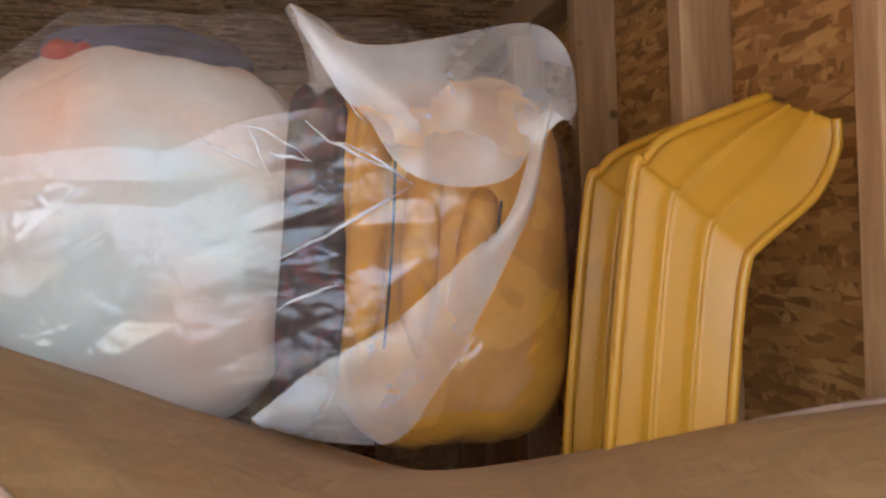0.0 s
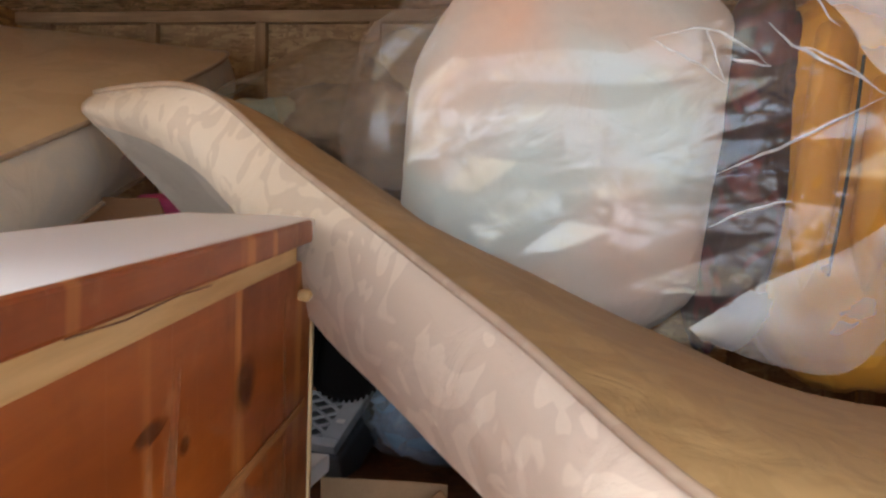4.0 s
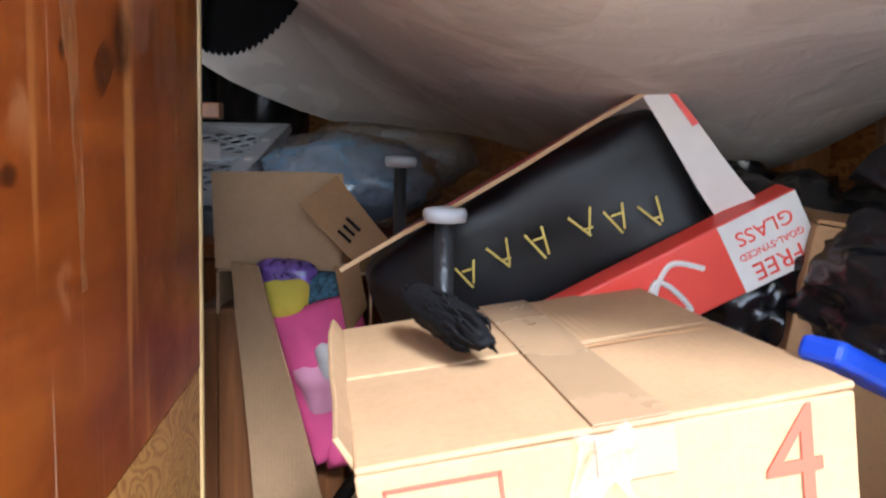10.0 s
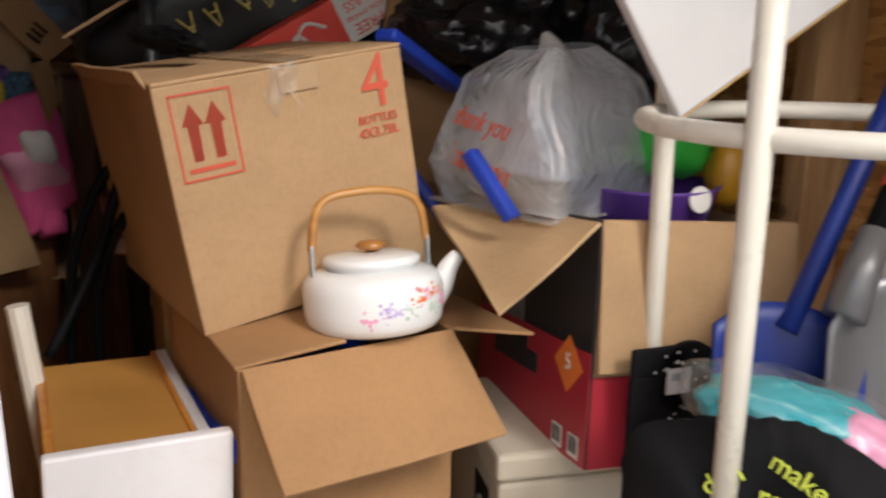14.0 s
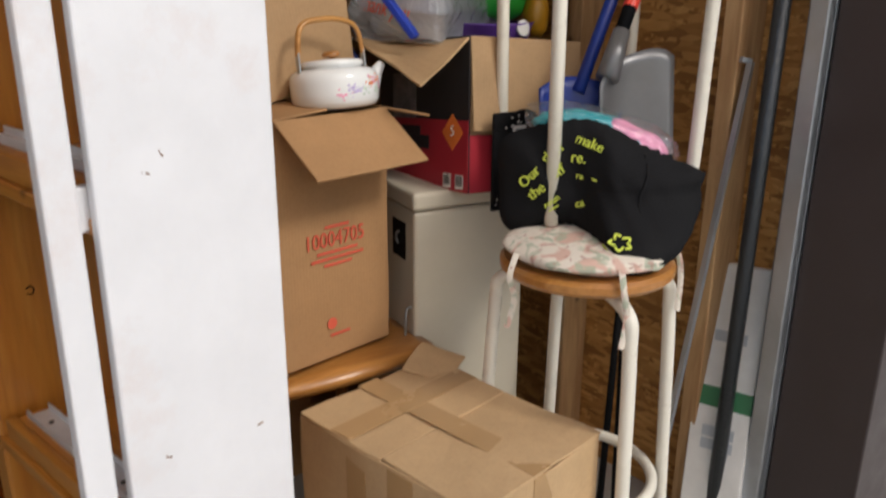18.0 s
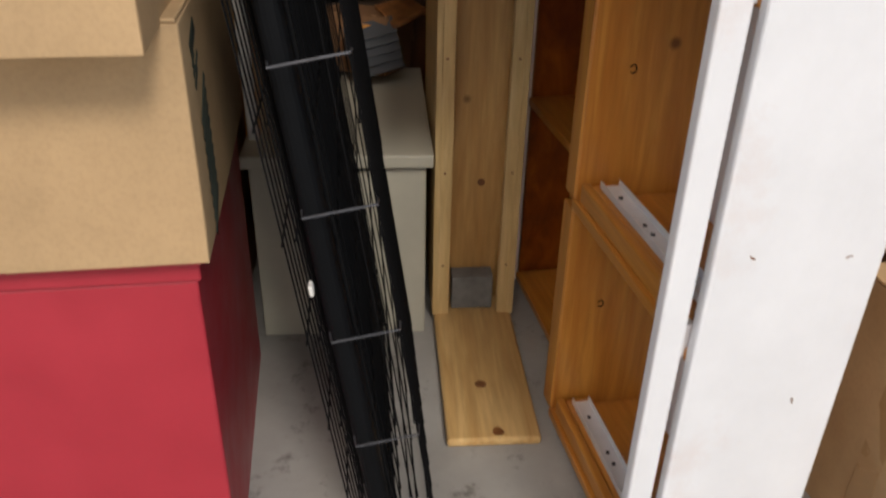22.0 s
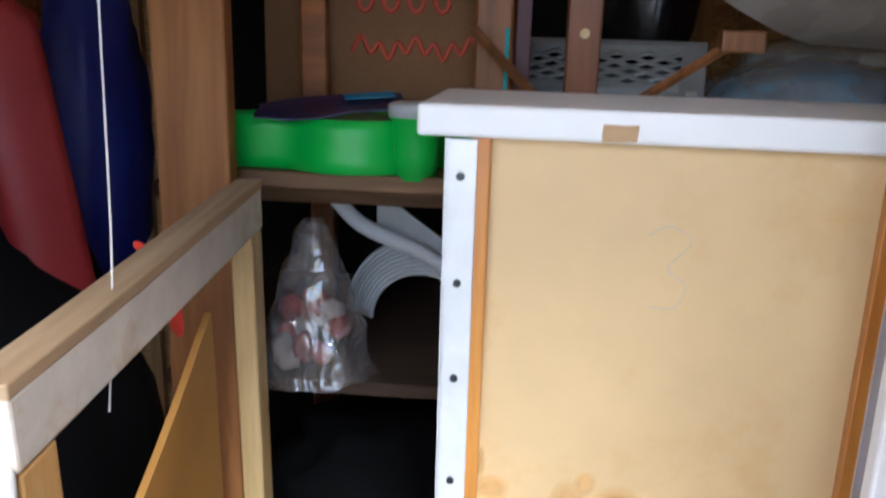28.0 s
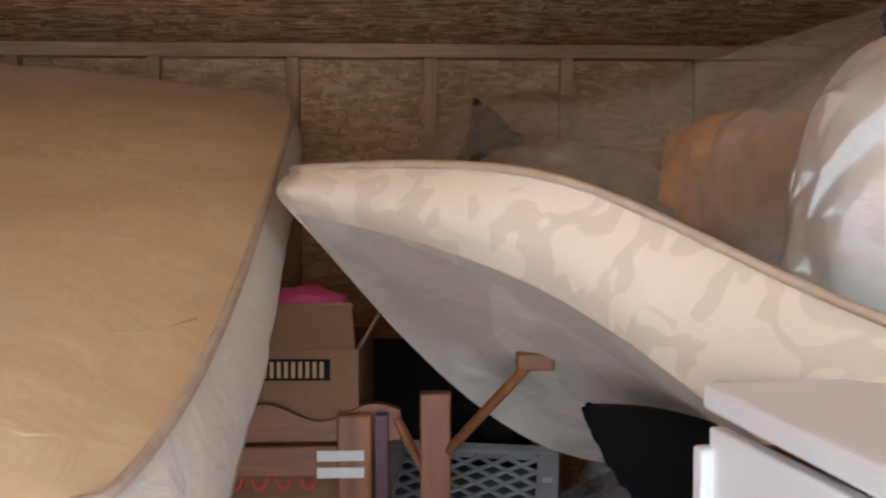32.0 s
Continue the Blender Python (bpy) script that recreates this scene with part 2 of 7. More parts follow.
def film_plastic(name, tint=(0.9, 0.9, 0.88), haze=0.35, rough=0.18, scale=7.0, gloss=1.5, crease=0.14):
    """Thin crinkled plastic: part clear, part milky, with sharp creases and gloss."""
    m, t, p = nodes(name)
    mp = coords(t)
    n1 = add(t, "ShaderNodeTexNoise", Scale=scale, Detail=4.0, Distortion=1.2)
    n2 = add(t, "ShaderNodeTexNoise", Scale=scale * 1.6, Detail=3.0, Distortion=1.0)
    v = add(t, "ShaderNodeTexVoronoi", Scale=scale * 1.3)
    v.feature = "DISTANCE_TO_EDGE"
    for n in (n1, n2):
        t.links.new(mp.outputs[0], n.inputs["Vector"])
    t.links.new(mixed(t, 0.35, mp.outputs[0], n2.outputs["Color"], "ADD"), v.inputs["Vector"])
    fold = ramp(t, ((0.0, (1, 1, 1)), (0.22, (0, 0, 0))))
    t.links.new(v.outputs["Distance"], fold.inputs[0])
    hgt = mixed(t, 0.45, n2.outputs[0], fold.outputs[0])
    p.inputs["Base Color"].default_value = (*tint, 1)
    p.inputs["Roughness"].default_value = rough
    p.inputs["Specular IOR Level"].default_value = 0.9
    bump(t, p, hgt, crease, 0.02)
    tr = t.nodes.new("ShaderNodeBsdfTransparent")
    tr.inputs[0].default_value = (*[min(1, c * 1.05) for c in tint], 1)
    mx = t.nodes.new("ShaderNodeMixShader")
    k = ramp(t, ((0.3, (haze * 0.6,) * 3), (0.75, (min(1, haze * 1.6),) * 3)))
    t.links.new(n1.outputs[0], k.inputs[0])
    t.links.new(k.outputs[0], mx.inputs[0])
    t.links.new(tr.outputs[0], mx.inputs[1])
    t.links.new(p.outputs[0], mx.inputs[2])
    gl = t.nodes.new("ShaderNodeBsdfGlossy")
    gl.inputs["Roughness"].default_value = rough * 0.6
    lw = add(t, "ShaderNodeLayerWeight", Blend=0.5)
    f0 = 1.6 * ((gloss - 1) / (gloss + 1)) ** 2
    fr = ramp(t, ((0.0, (f0,) * 3), (0.55, (f0 * 1.7,) * 3), (0.85, (0.22 + f0,) * 3), (1.0, (0.6,) * 3)))
    t.links.new(lw.outputs["Facing"], fr.inputs[0])
    b2 = add(t, "ShaderNodeBump", Strength=crease, Distance=0.02)
    t.links.new(hgt, b2.inputs["Height"])
    t.links.new(b2.outputs[0], gl.inputs["Normal"])
    t.links.new(b2.outputs[0], lw.inputs["Normal"])
    top = t.nodes.new("ShaderNodeMixShader")
    t.links.new(fr.outputs[0], top.inputs[0])
    t.links.new(mx.outputs[0], top.inputs[1])
    t.links.new(gl.outputs[0], top.inputs[2])
    t.links.new(top.outputs[0], t.nodes["Material Output"].inputs[0])
    return m


def stained_board(name):
    """Brown-stained pine with dark blotches, rubbed vertical bands, fine scratches and whitish scuffs."""
    m, t, p = nodes(name)
    mp = coords(t, (14, 0.9, 7), per_object=False)
    plain_mp = coords(t, per_object=False)
    g = add(t, "ShaderNodeTexNoise", Scale=1.5, Detail=6.0, Roughness=0.6, Distortion=0.8)
    t.links.new(mp.outputs[0], g.inputs["Vector"])
    col = ramp(t, ((0.28, (0.16, 0.033, 0.0035)), (0.5, (0.285, 0.066, 0.007)), (0.70, (0.42, 0.115, 0.013))))
    t.links.new(g.outputs[0], col.inputs[0])
    out = col.outputs[0]
    bl = add(t, "ShaderNodeTexNoise", Scale=4.5, Detail=5.0, Roughness=0.6)
    t.links.new(plain_mp.outputs[0], bl.inputs["Vector"])
    k = ramp(t, ((0.50, (0, 0, 0)), (0.66, (0.75, 0.75, 0.75))))
    t.links.new(bl.outputs[0], k.inputs[0])
    out = mixed(t, k.outputs[0], out, (0.135, 0.026, 0.006))

    def streaks(freq, length, lo, hi, seed):
        mq = coords(t, (1, freq, length), per_object=False)
        mq.inputs["Location"].default_value = (seed, seed * 1.7, seed * 0.6)
        n = add(t, "ShaderNodeTexNoise", Scale=1.0, Detail=3.0, Roughness=0.55)
        t.links.new(mq.outputs[0], n.inputs["Vector"])
        r = ramp(t, ((lo, (0, 0, 0)), (hi, (1, 1, 1))))
        t.links.new(n.outputs[0], r.inputs[0])
        return r.outputs[0]

    out = mixed(t, streaks(13, 0.8, 0.60, 0.68, 3.3), out, (0.50, 0.20, 0.045))
    thin = mixed(t, 1.0, streaks(150, 1.6, 0.66, 0.70, 7.1), streaks(4, 3, 0.48, 0.60, 1.9), "MULTIPLY")
    out = mixed(t, thin, out, (0.56, 0.33, 0.20))
    sc = mixed(t, 1.0, streaks(30, 26, 0.55, 0.66, 5.2), streaks(6, 7, 0.56, 0.68, 8.8), "MULTIPLY")
    out = mixed(t, sc, out, (0.40, 0.16, 0.055))
    t.links.new(out, p.inputs["Base Color"])
    rr = ramp(t, ((0.3, (0.30, 0.30, 0.30)), (0.7, (0.48, 0.48, 0.48))))
    t.links.new(bl.outputs[0], rr.inputs[0])
    t.links.new(rr.outputs[0], p.inputs["Roughness"])
    p.inputs["Specular IOR Level"].default_value = 0.35
    bump(t, p, g.outputs[0], 0.12, 0.004)
    return m


def wear(name, colour, most, scale=(1, 1, 1), disc=None, rough=0.5):
    """A rub, smear or knot that thins out towards its ragged rim and lets the board show through."""
    m, t, p = nodes(name)
    p.inputs["Base Color"].default_value = (*colour, 1)
    p.inputs["Roughness"].default_value = rough
    n = add(t, "ShaderNodeTexNoise", Scale=1.0, Detail=5.0, Roughness=0.65)
    t.links.new(coords(t, scale, per_object=False).outputs[0], n.inputs["Vector"])
    k = ramp(t, ((0.40, (0, 0, 0)), (0.62, (most,) * 3)))
    t.links.new(n.outputs[0], k.inputs[0])
    out = k.outputs[0]
    if disc:
        tc = t.nodes.new("ShaderNodeTexCoord")
        mp = t.nodes.new("ShaderNodeMapping")
        mp.inputs["Scale"].default_value = tuple(2 * d for d in disc)
        mp.inputs["Location"].default_value = tuple(-d for d in disc)
        t.links.new(tc.outputs["Generated"], mp.inputs["Vector"])
        g = t.nodes.new("ShaderNodeTexGradient")
        g.gradient_type = "SPHERICAL"
        t.links.new(mp.outputs[0], g.inputs[0])
        r = ramp(t, ((0.0, (0, 0, 0)), (0.55, (1, 1, 1))))
        t.links.new(g.outputs["Fac"], r.inputs[0])
        soft = ramp(t, ((0.25, (most * 0.55,) * 3), (0.6, (most,) * 3)))
        t.links.new(n.outputs[0], soft.inputs[0])
        out = mixed(t, 1.0, r.outputs[0], soft.outputs[0], "MULTIPLY")
    tr = t.nodes.new("ShaderNodeBsdfTransparent")
    mx = t.nodes.new("ShaderNodeMixShader")
    t.links.new(out, mx.inputs[0])
    t.links.new(tr.outputs[0], mx.inputs[1])
    t.links.new(p.outputs[0], mx.inputs[2])
    t.links.new(mx.outputs[0], t.nodes["Material Output"].inputs[0])
    return m


def fir_face(name, light, dark):
    """Rotary-cut fir veneer: wild looping grain."""
    m, t, p = nodes(name)
    mp = coords(t, (1, 1.0, 1.7), per_object=False)
    n = add(t, "ShaderNodeTexNoise", Scale=7.0, Detail=2.5, Roughness=0.5, Distortion=0.7)
    t.links.new(mp.outputs[0], n.inputs["Vector"])
    mul = t.nodes.new("ShaderNodeMath")
    mul.operation = "MULTIPLY"
    mul.inputs[1].default_value = 110.0
    t.links.new(n.outputs[0], mul.inputs[0])
    sn = t.nodes.new("ShaderNodeMath")
    sn.operation = "SINE"
    t.links.new(mul.outputs[0], sn.inputs[0])
    n2 = add(t, "ShaderNodeTexNoise", Scale=60.0, Detail=3.0)
    t.links.new(mp.outputs[0], n2.inputs["Vector"])
    ad = t.nodes.new("ShaderNodeMath")
    ad.operation = "MULTIPLY_ADD"
    ad.inputs[1].default_value, ad.inputs[2].default_value = 0.28, 0.22
    t.links.new(sn.outputs[0], ad.inputs[0])
    ad2 = t.nodes.new("ShaderNodeMath")
    t.links.new(ad.outputs[0], ad2.inputs[0])
    half = t.nodes.new("ShaderNodeMath")
    half.operation = "MULTIPLY"
    half.inputs[1].default_value = 0.55
    t.links.new(n2.outputs[0], half.inputs[0])
    t.links.new(half.outputs[0], ad2.inputs[1])
    r = ramp(t, ((0.15, light), (0.55, tuple((a * 2 + b) / 3 for a, b in zip(light, dark))), (0.85, dark)))
    t.links.new(ad2.outputs[0], r.inputs[0])
    t.links.new(r.outputs[0], p.inputs["Base Color"])
    p.inputs["Roughness"].default_value = 0.5
    bump(t, p, ad2.outputs[0], 0.15, 0.003)
    return m


M_OSB = chipboard("strand_board", tone=0.95, flat=0.3, along=1, scale=0.8, tint=(1.22, 0.98, 0.62))
M_OSBC = chipboard("pale_strand_board", tone=1.8, flat=0.1, along=0, scale=0.72)
M_OSBW = chipboard("back_wall_board", tone=1.3, flat=0.55, along=0)
M_STUD = wood("stud_pine", (0.52, 0.33, 0.16), (0.33, 0.17, 0.07), 0.7)
M_STUDX = wood("plate_pine", (0.52, 0.33, 0.16), (0.33, 0.17, 0.07), 0.7, "x")
M_PINE = wood("pale_pine", (0.72, 0.52, 0.25), (0.56, 0.36, 0.14), 0.5)
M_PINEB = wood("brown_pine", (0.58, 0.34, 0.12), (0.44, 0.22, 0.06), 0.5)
M_PINEY = wood("pale_pine_board", (0.66, 0.44, 0.19), (0.50, 0.29, 0.10), 0.5, "y")
M_ORANGE = wood("varnished_pine", (0.62, 0.275, 0.052), (0.46, 0.16, 0.024), 0.35, coat=0.3)
M_ORANGEY = wood("varnished_pine_shelf", (0.62, 0.275, 0.052), (0.46, 0.16, 0.024), 0.35, "y", coat=0.3)
M_STAIN = stained_board("stained_pine")
M_PLY = fir_face("fir_plywood", (0.66, 0.35, 0.095), (0.40, 0.155, 0.030))
M_OLDWOOD = wood("dark_oak", (0.28, 0.112, 0.036), (0.13, 0.047, 0.014), 0.45)
M_SEATWOOD = wood("honey_wood", (0.50, 0.23, 0.06), (0.36, 0.14, 0.03), 0.3, "x", knots=False, coat=0.4)
M_WHITE = plain("white_paint", (0.78, 0.78, 0.80), 0.45, vary=0.04, stain=(0.74, 0.69, 0.685))
M_WHITECLEAN = plain("white_laminate", (0.80, 0.80, 0.80), 0.35, vary=0.03)
M_RAIL = plain("white_steel", (0.75, 0.76, 0.78), 0.35, metal=0.2)
M_CARD = card("cardboard")
M_CARD2 = card("pale_cardboard", (0.52, 0.35, 0.19))
M_CARDD = card("brown_cardboard", (0.38, 0.215, 0.10))
M_TAPE = plain("parcel_tape", (0.43, 0.27, 0.13), 0.25, vary=0.08, spec=0.6)
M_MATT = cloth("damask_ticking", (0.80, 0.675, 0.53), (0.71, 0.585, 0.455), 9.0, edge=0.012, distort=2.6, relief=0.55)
# border's ticking again, darkened and browned for the dim warm light on top
M_MATTSHADE = cloth("shaded_ticking", (0.41, 0.268, 0.106), (0.375, 0.24, 0.092), 9.0, edge=0.02, distort=2.6, relief=0.55)
M_MATTTOP2 = cloth("warm_tan_ticking", (0.70, 0.52, 0.30), (0.66, 0.48, 0.27), 4.0, relief=0.35)
M_UNDER = cloth("plain_underside", (0.56, 0.50, 0.43), (0.48, 0.42, 0.355), 5.0, rough=0.85, relief=0.5)
M_PIPING = cloth("piping_cord", (0.50, 0.38, 0.27), (0.46, 0.34, 0.24), 20.0)
M_CLEAR = film_plastic("clear_bag", (0.96, 0.96, 0.97), 0.13, 0.07, 6.0, gloss=1.9, crease=0.3)
M_SKIN = film_plastic("thin_clear_skin", (0.99, 0.99, 0.98), 0.05, 0.10, 5.0, gloss=1.52, crease=0.10)
M_MILK2 = film_plastic("thick_milky_film", (0.94, 0.93, 0.91), 0.34, 0.25, 4.0, gloss=1.35, crease=0.06)
M_MILK = film_plastic("milky_bag", (0.95, 0.93, 0.90), 0.25, 0.25, 4.0, gloss=1.3, crease=0.05)
M_GREENBAG = film_plastic("pale_green_bag", (0.42, 0.50, 0.42), 0.35, 0.16)
M_BLACKBAG = plain("black_bin_bag", (0.012, 0.012, 0.014), 0.22, vary=0.3, relief=0.5, grain=22.0, spec=0.6)
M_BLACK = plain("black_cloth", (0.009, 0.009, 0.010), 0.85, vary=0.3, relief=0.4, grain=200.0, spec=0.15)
M_WIRE = plain("black_wire", (0.004, 0.004, 0.0045), 0.65, spec=0.12)
M_BPLAST = plain("black_plastic", (0.004, 0.0045, 0.0055), 0.55, spec=0.12)
M_YELLOW = plain("yellow_plastic", (0.50, 0.25, 0.015), 0.38, vary=0.1)
M_RED = plain("red_carton", (0.42, 0.028, 0.045), 0.45, vary=0.08)
M_REDP = plain("red_print", (0.78, 0.065, 0.04), 0.45, vary=0.06)
M_REDINK = plain("red_ink", (0.60, 0.10, 0.055), 0.8, vary=0.06)
M_ENAMEL = plain("white_enamel", (0.80, 0.82, 0.82), 0.12, vary=0.02)
M_CREAM = plain("cream_metal", (0.60, 0.55, 0.44), 0.4, vary=0.04)
M_TUBE = plain("cream_tube", (0.76, 0.72, 0.62), 0.3, vary=0.03)
M_STEEL = plain("galvanised_steel", (0.46, 0.49, 0.52), 0.38, metal=0.8)
M_SHOVEL = plain("grey_shovel", (0.20, 0.20, 0.205), 0.34, metal=0.4)
M_DARKMETAL = plain("brown_jamb", (0.045, 0.032, 0.03), 0.5)
M_BLUE = plain("blue_plastic", (0.012, 0.045, 0.38), 0.35)
M_BLUED = plain("dark_blue_plastic", (0.010, 0.032, 0.23), 0.4)
M_GREEN = plain("green_plastic", (0.03, 0.42, 0.05), 0.35)
M_PURPLE = plain("purple_plastic", (0.13, 0.05, 0.32), 0.45)
M_NAVY = plain("navy_card", (0.018, 0.016, 0.07), 0.4)
M_CYAN = plain("cyan_print", (0.02, 0.30, 0.55), 0.4)
M_PINK = plain("pink_fabric", (0.75, 0.10, 0.28), 0.75)
M_PINKL = plain("pale_pink_fabric", (0.80, 0.36, 0.50), 0.7)
M_TEAL = plain("teal_fabric", (0.03, 0.42, 0.45), 0.6)
M_LEMON = plain("lemon_fabric", (0.72, 0.56, 0.06), 0.75)
M_GOLD = plain("gold_print", (0.62, 0.50, 0.10), 0.4)
M_ORANGEP = plain("orange_print", (0.78, 0.20, 0.04), 0.5)
M_FLORAL = floral("floral_cotton")
M_BEDDING = cloth("blotched_bedding", (0.60, 0.67, 0.66), (0.78, 0.50, 0.37), 3.2, cut=0.46, edge=0.16, relief=0.5, distort=0.8)
M_YBED = cloth("mustard_bedding", (0.70, 0.34, 0.035), (0.58, 0.26, 0.022), 7.0)
M_MAROON = cloth("maroon_plaid", (0.10, 0.015, 0.02), (0.03, 0.012, 0.015), 14.0)
M_GREYPL = plain("grey_plastic", (0.42, 0.44, 0.46), 0.5)
M_WEIGHT = plain("hammered_iron", (0.05, 0.055, 0.06), 0.35, metal=0.6, relief=0.9, grain=120.0)
M_PAPER = plain("paper", (0.72, 0.70, 0.66), 0.7)
M_LIME = plain("lime_print", (0.66, 0.75, 0.10), 0.6)
M_BAMBOO = wood("cane", (0.55, 0.28, 0.08), (0.42, 0.19, 0.05), 0.35, "x", knots=False)


def concrete():
    m, t, p = nodes("concrete")
    mp = coords(t, per_object=False)
    n1 = add(t, "ShaderNodeTexNoise", Scale=2.2, Detail=7.0, Roughness=0.65)
    n2 = add(t, "ShaderNodeTexNoise", Scale=11.0, Detail=8.0, Roughness=0.75)
    v = add(t, "ShaderNodeTexVoronoi", Scale=90.0)
    for n in (n1, n2, v):
        t.links.new(mp.outputs[0], n.inputs["Vector"])
    r = ramp(t, ((0.3, (0.25, 0.235, 0.215)), (0.7, (0.40, 0.385, 0.36))))
    t.links.new(n1.outputs[0], r.inputs[0])
    d = ramp(t, ((0.34, (0.32, 0.3, 0.28)), (0.44, (1, 1, 1))))
    t.links.new(n2.outputs[0], d.inputs[0])
    t.links.new(mixed(t, 0.75, r.outputs[0], d.outputs[0], "MULTIPLY"), p.inputs["Base Color"])
    p.inputs["Roughness"].default_value = 0.8
    bump(t, p, n2.outputs[0], 0.25, 0.005)
    return m


M_CONC = concrete()
M_LILAC = plain("lilac_print", (0.50, 0.42, 0.68), 0.3)
M_SAGE = plain("sage_print", (0.50, 0.60, 0.50), 0.3)
M_CLIP = plain("dull_wire_clip", (0.09, 0.09, 0.10), 0.4, metal=0.6)
M_HARD = plain("brown_hardboard", (0.45, 0.222, 0.052), 0.45, vary=0.14, scale=5)
M_STAINW = wear("water_stain", (0.84, 0.52, 0.18), 0.30, (22, 1, 22), (1, 0, 1))
M_GROOVE = wood("worn_groove", (0.46, 0.22, 0.065), (0.27, 0.105, 0.026), 0.6, "y", scale=2.5)
M_TAPECL = plain("clear_tape", (0.43, 0.285, 0.16), 0.28, vary=0.12, spec=0.6)
M_DUSTER = plain("black_feathers", (0.006, 0.006, 0.007), 0.9, spec=0.15)
M_DUSTBAG = plain("black_satin", (0.006, 0.006, 0.007), 0.42, vary=0.3, relief=0.5, grain=26.0, spec=0.35)
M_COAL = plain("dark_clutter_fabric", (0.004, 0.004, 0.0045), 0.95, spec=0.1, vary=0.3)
# cardboard with the gloom of the deep pile mixed into its brown
M_CARDSHADE = card("shaded_cardboard", (0.24, 0.125, 0.06))
# milky white that paints the glints along the film's creases
M_CREASEGLINT = film_plastic("film_crease", (0.95, 0.95, 0.96), 0.62, 0.1, 30.0)

M_KNOT = wear("dark_knot", (0.05, 0.013, 0.005), 0.62, (1, 60, 60), (0, 1, 1), 0.4)
M_RUB = wear("rubbed_stain", (0.50, 0.24, 0.09), 0.5, (1, 110, 16))
M_CHALK = wear("whitish_scuff", (0.56, 0.36, 0.24), 0.26, (1, 170, 60))


# ---- mesh helpers ----
def part(name, bm, material, parent=None, label="", m=None, smooth=False):
    """Links a bmesh as one mesh object under a thing or a part."""
    me = bpy.data.meshes.new(name)
    if smooth:
        for f in bm.faces:
            f.smooth = True
    bm.to_mesh(me)
    bm.free()
    me.materials.append(material)
    ob = new(name, me)
    if parent is not None:
        ob.parent = parent
    if m is not None:
        ob.matrix_basis = m
    if label:
        tagged(ob, label)
    return ob


def same(name, ob, parent, m, label=""):
    """Another part on the mesh of ob."""
    o = new(name, ob.data)
    o.parent = parent
    o.matrix_basis = m
    if label:
        tagged(o, label)
    return o


def thing(name, label, category, m=None, group="", kind=""):
    ob = new(name)
    ob.empty_display_size = 0.05
    if m is not None:
        ob.matrix_basis = m
    return tagged(ob, label, category, group, kind)


def slab(sx, sy, sz, c=(0, 0, 0), bev=0.003, seg=2, m=None, cuts=0):
    """A box with rounded edges, centred on c."""
    bm = bmesh.new()
    bmesh.ops.create_cube(bm, size=1)
    bmesh.ops.scale(bm, vec=(sx, sy, sz), verts=bm.verts)
    if bev:
        bmesh.ops.bevel(bm, geom=bm.edges[:], offset=min(bev, 0.45 * min(sx, sy, sz)), segments=seg, affect="EDGES", profile=0.5)
    if cuts:
        bmesh.ops.subdivide_edges(bm, edges=[e for e in bm.edges if e.calc_length() > 0.5 * min(sx, sy)], cuts=cuts, use_grid_fill=True)
    bmesh.ops.translate(bm, vec=c, verts=bm.verts)
    if m is not None:
        bm.transform(m)
    return bm


def span(x0, x1, y0, y1, z0, z1, bev=0.003):
    return slab(x1 - x0, y1 - y0, z1 - z0, ((x0 + x1) / 2, (y0 + y1) / 2, (z0 + z1) / 2), bev)


def cyl(r, h, seg=24, r2=None, c=(0, 0, 0), bev=0.0, m=None):
    """An upright cylinder or cone, centred on c."""
    bm = bmesh.new()
    bmesh.ops.create_cone(bm, cap_ends=True, segments=seg, radius1=r, radius2=r if r2 is None else r2, depth=h)
    if bev:
        rims = [e for e in bm.edges if abs(e.verts[0].co.z - e.verts[1].co.z) < 1e-6]
        bmesh.ops.bevel(bm, geom=rims, offset=bev, segments=2, affect="EDGES")
    bmesh.ops.translate(bm, vec=c, verts=bm.verts)
    if m is not None:
        bm.transform(m)
    return bm


def tube(pts, r, seg=8, closed=False, flat=1.0):
    """A rod swept along points; flat squeezes its section."""
    pts = [Vector(p) for p in pts]
    n = len(pts)
    bm = bmesh.new()
    rings = []
    side = None
    for i, p in enumerate(pts):
        a = pts[(i - 1) % n] if closed or i else p
        b = pts[(i + 1) % n] if closed or i < n - 1 else p
        d = (b - a).normalized()
        if side is None:
            side = d.orthogonal().normalized()
        side = (side - d * side.dot(d)).normalized()
        up = d.cross(side)
        rr = r[i] if isinstance(r, (list, tuple)) else r
        rings.append([bm.verts.new(p + (side * math.cos(k * math.tau / seg) * flat + up * math.sin(k * math.tau / seg)) * rr) for k in range(seg)])
    for i in range(n if closed else n - 1):
        a, b = rings[i], rings[(i + 1) % n]
        for k in range(seg):
            bm.faces.new((a[k], a[(k + 1) % seg], b[(k + 1) % seg], b[k]))
    if not closed:
        bm.faces.new(rings[0][::-1])
        bm.faces.new(rings[-1])
    bmesh.ops.recalc_face_normals(bm, faces=bm.faces)
    return bm


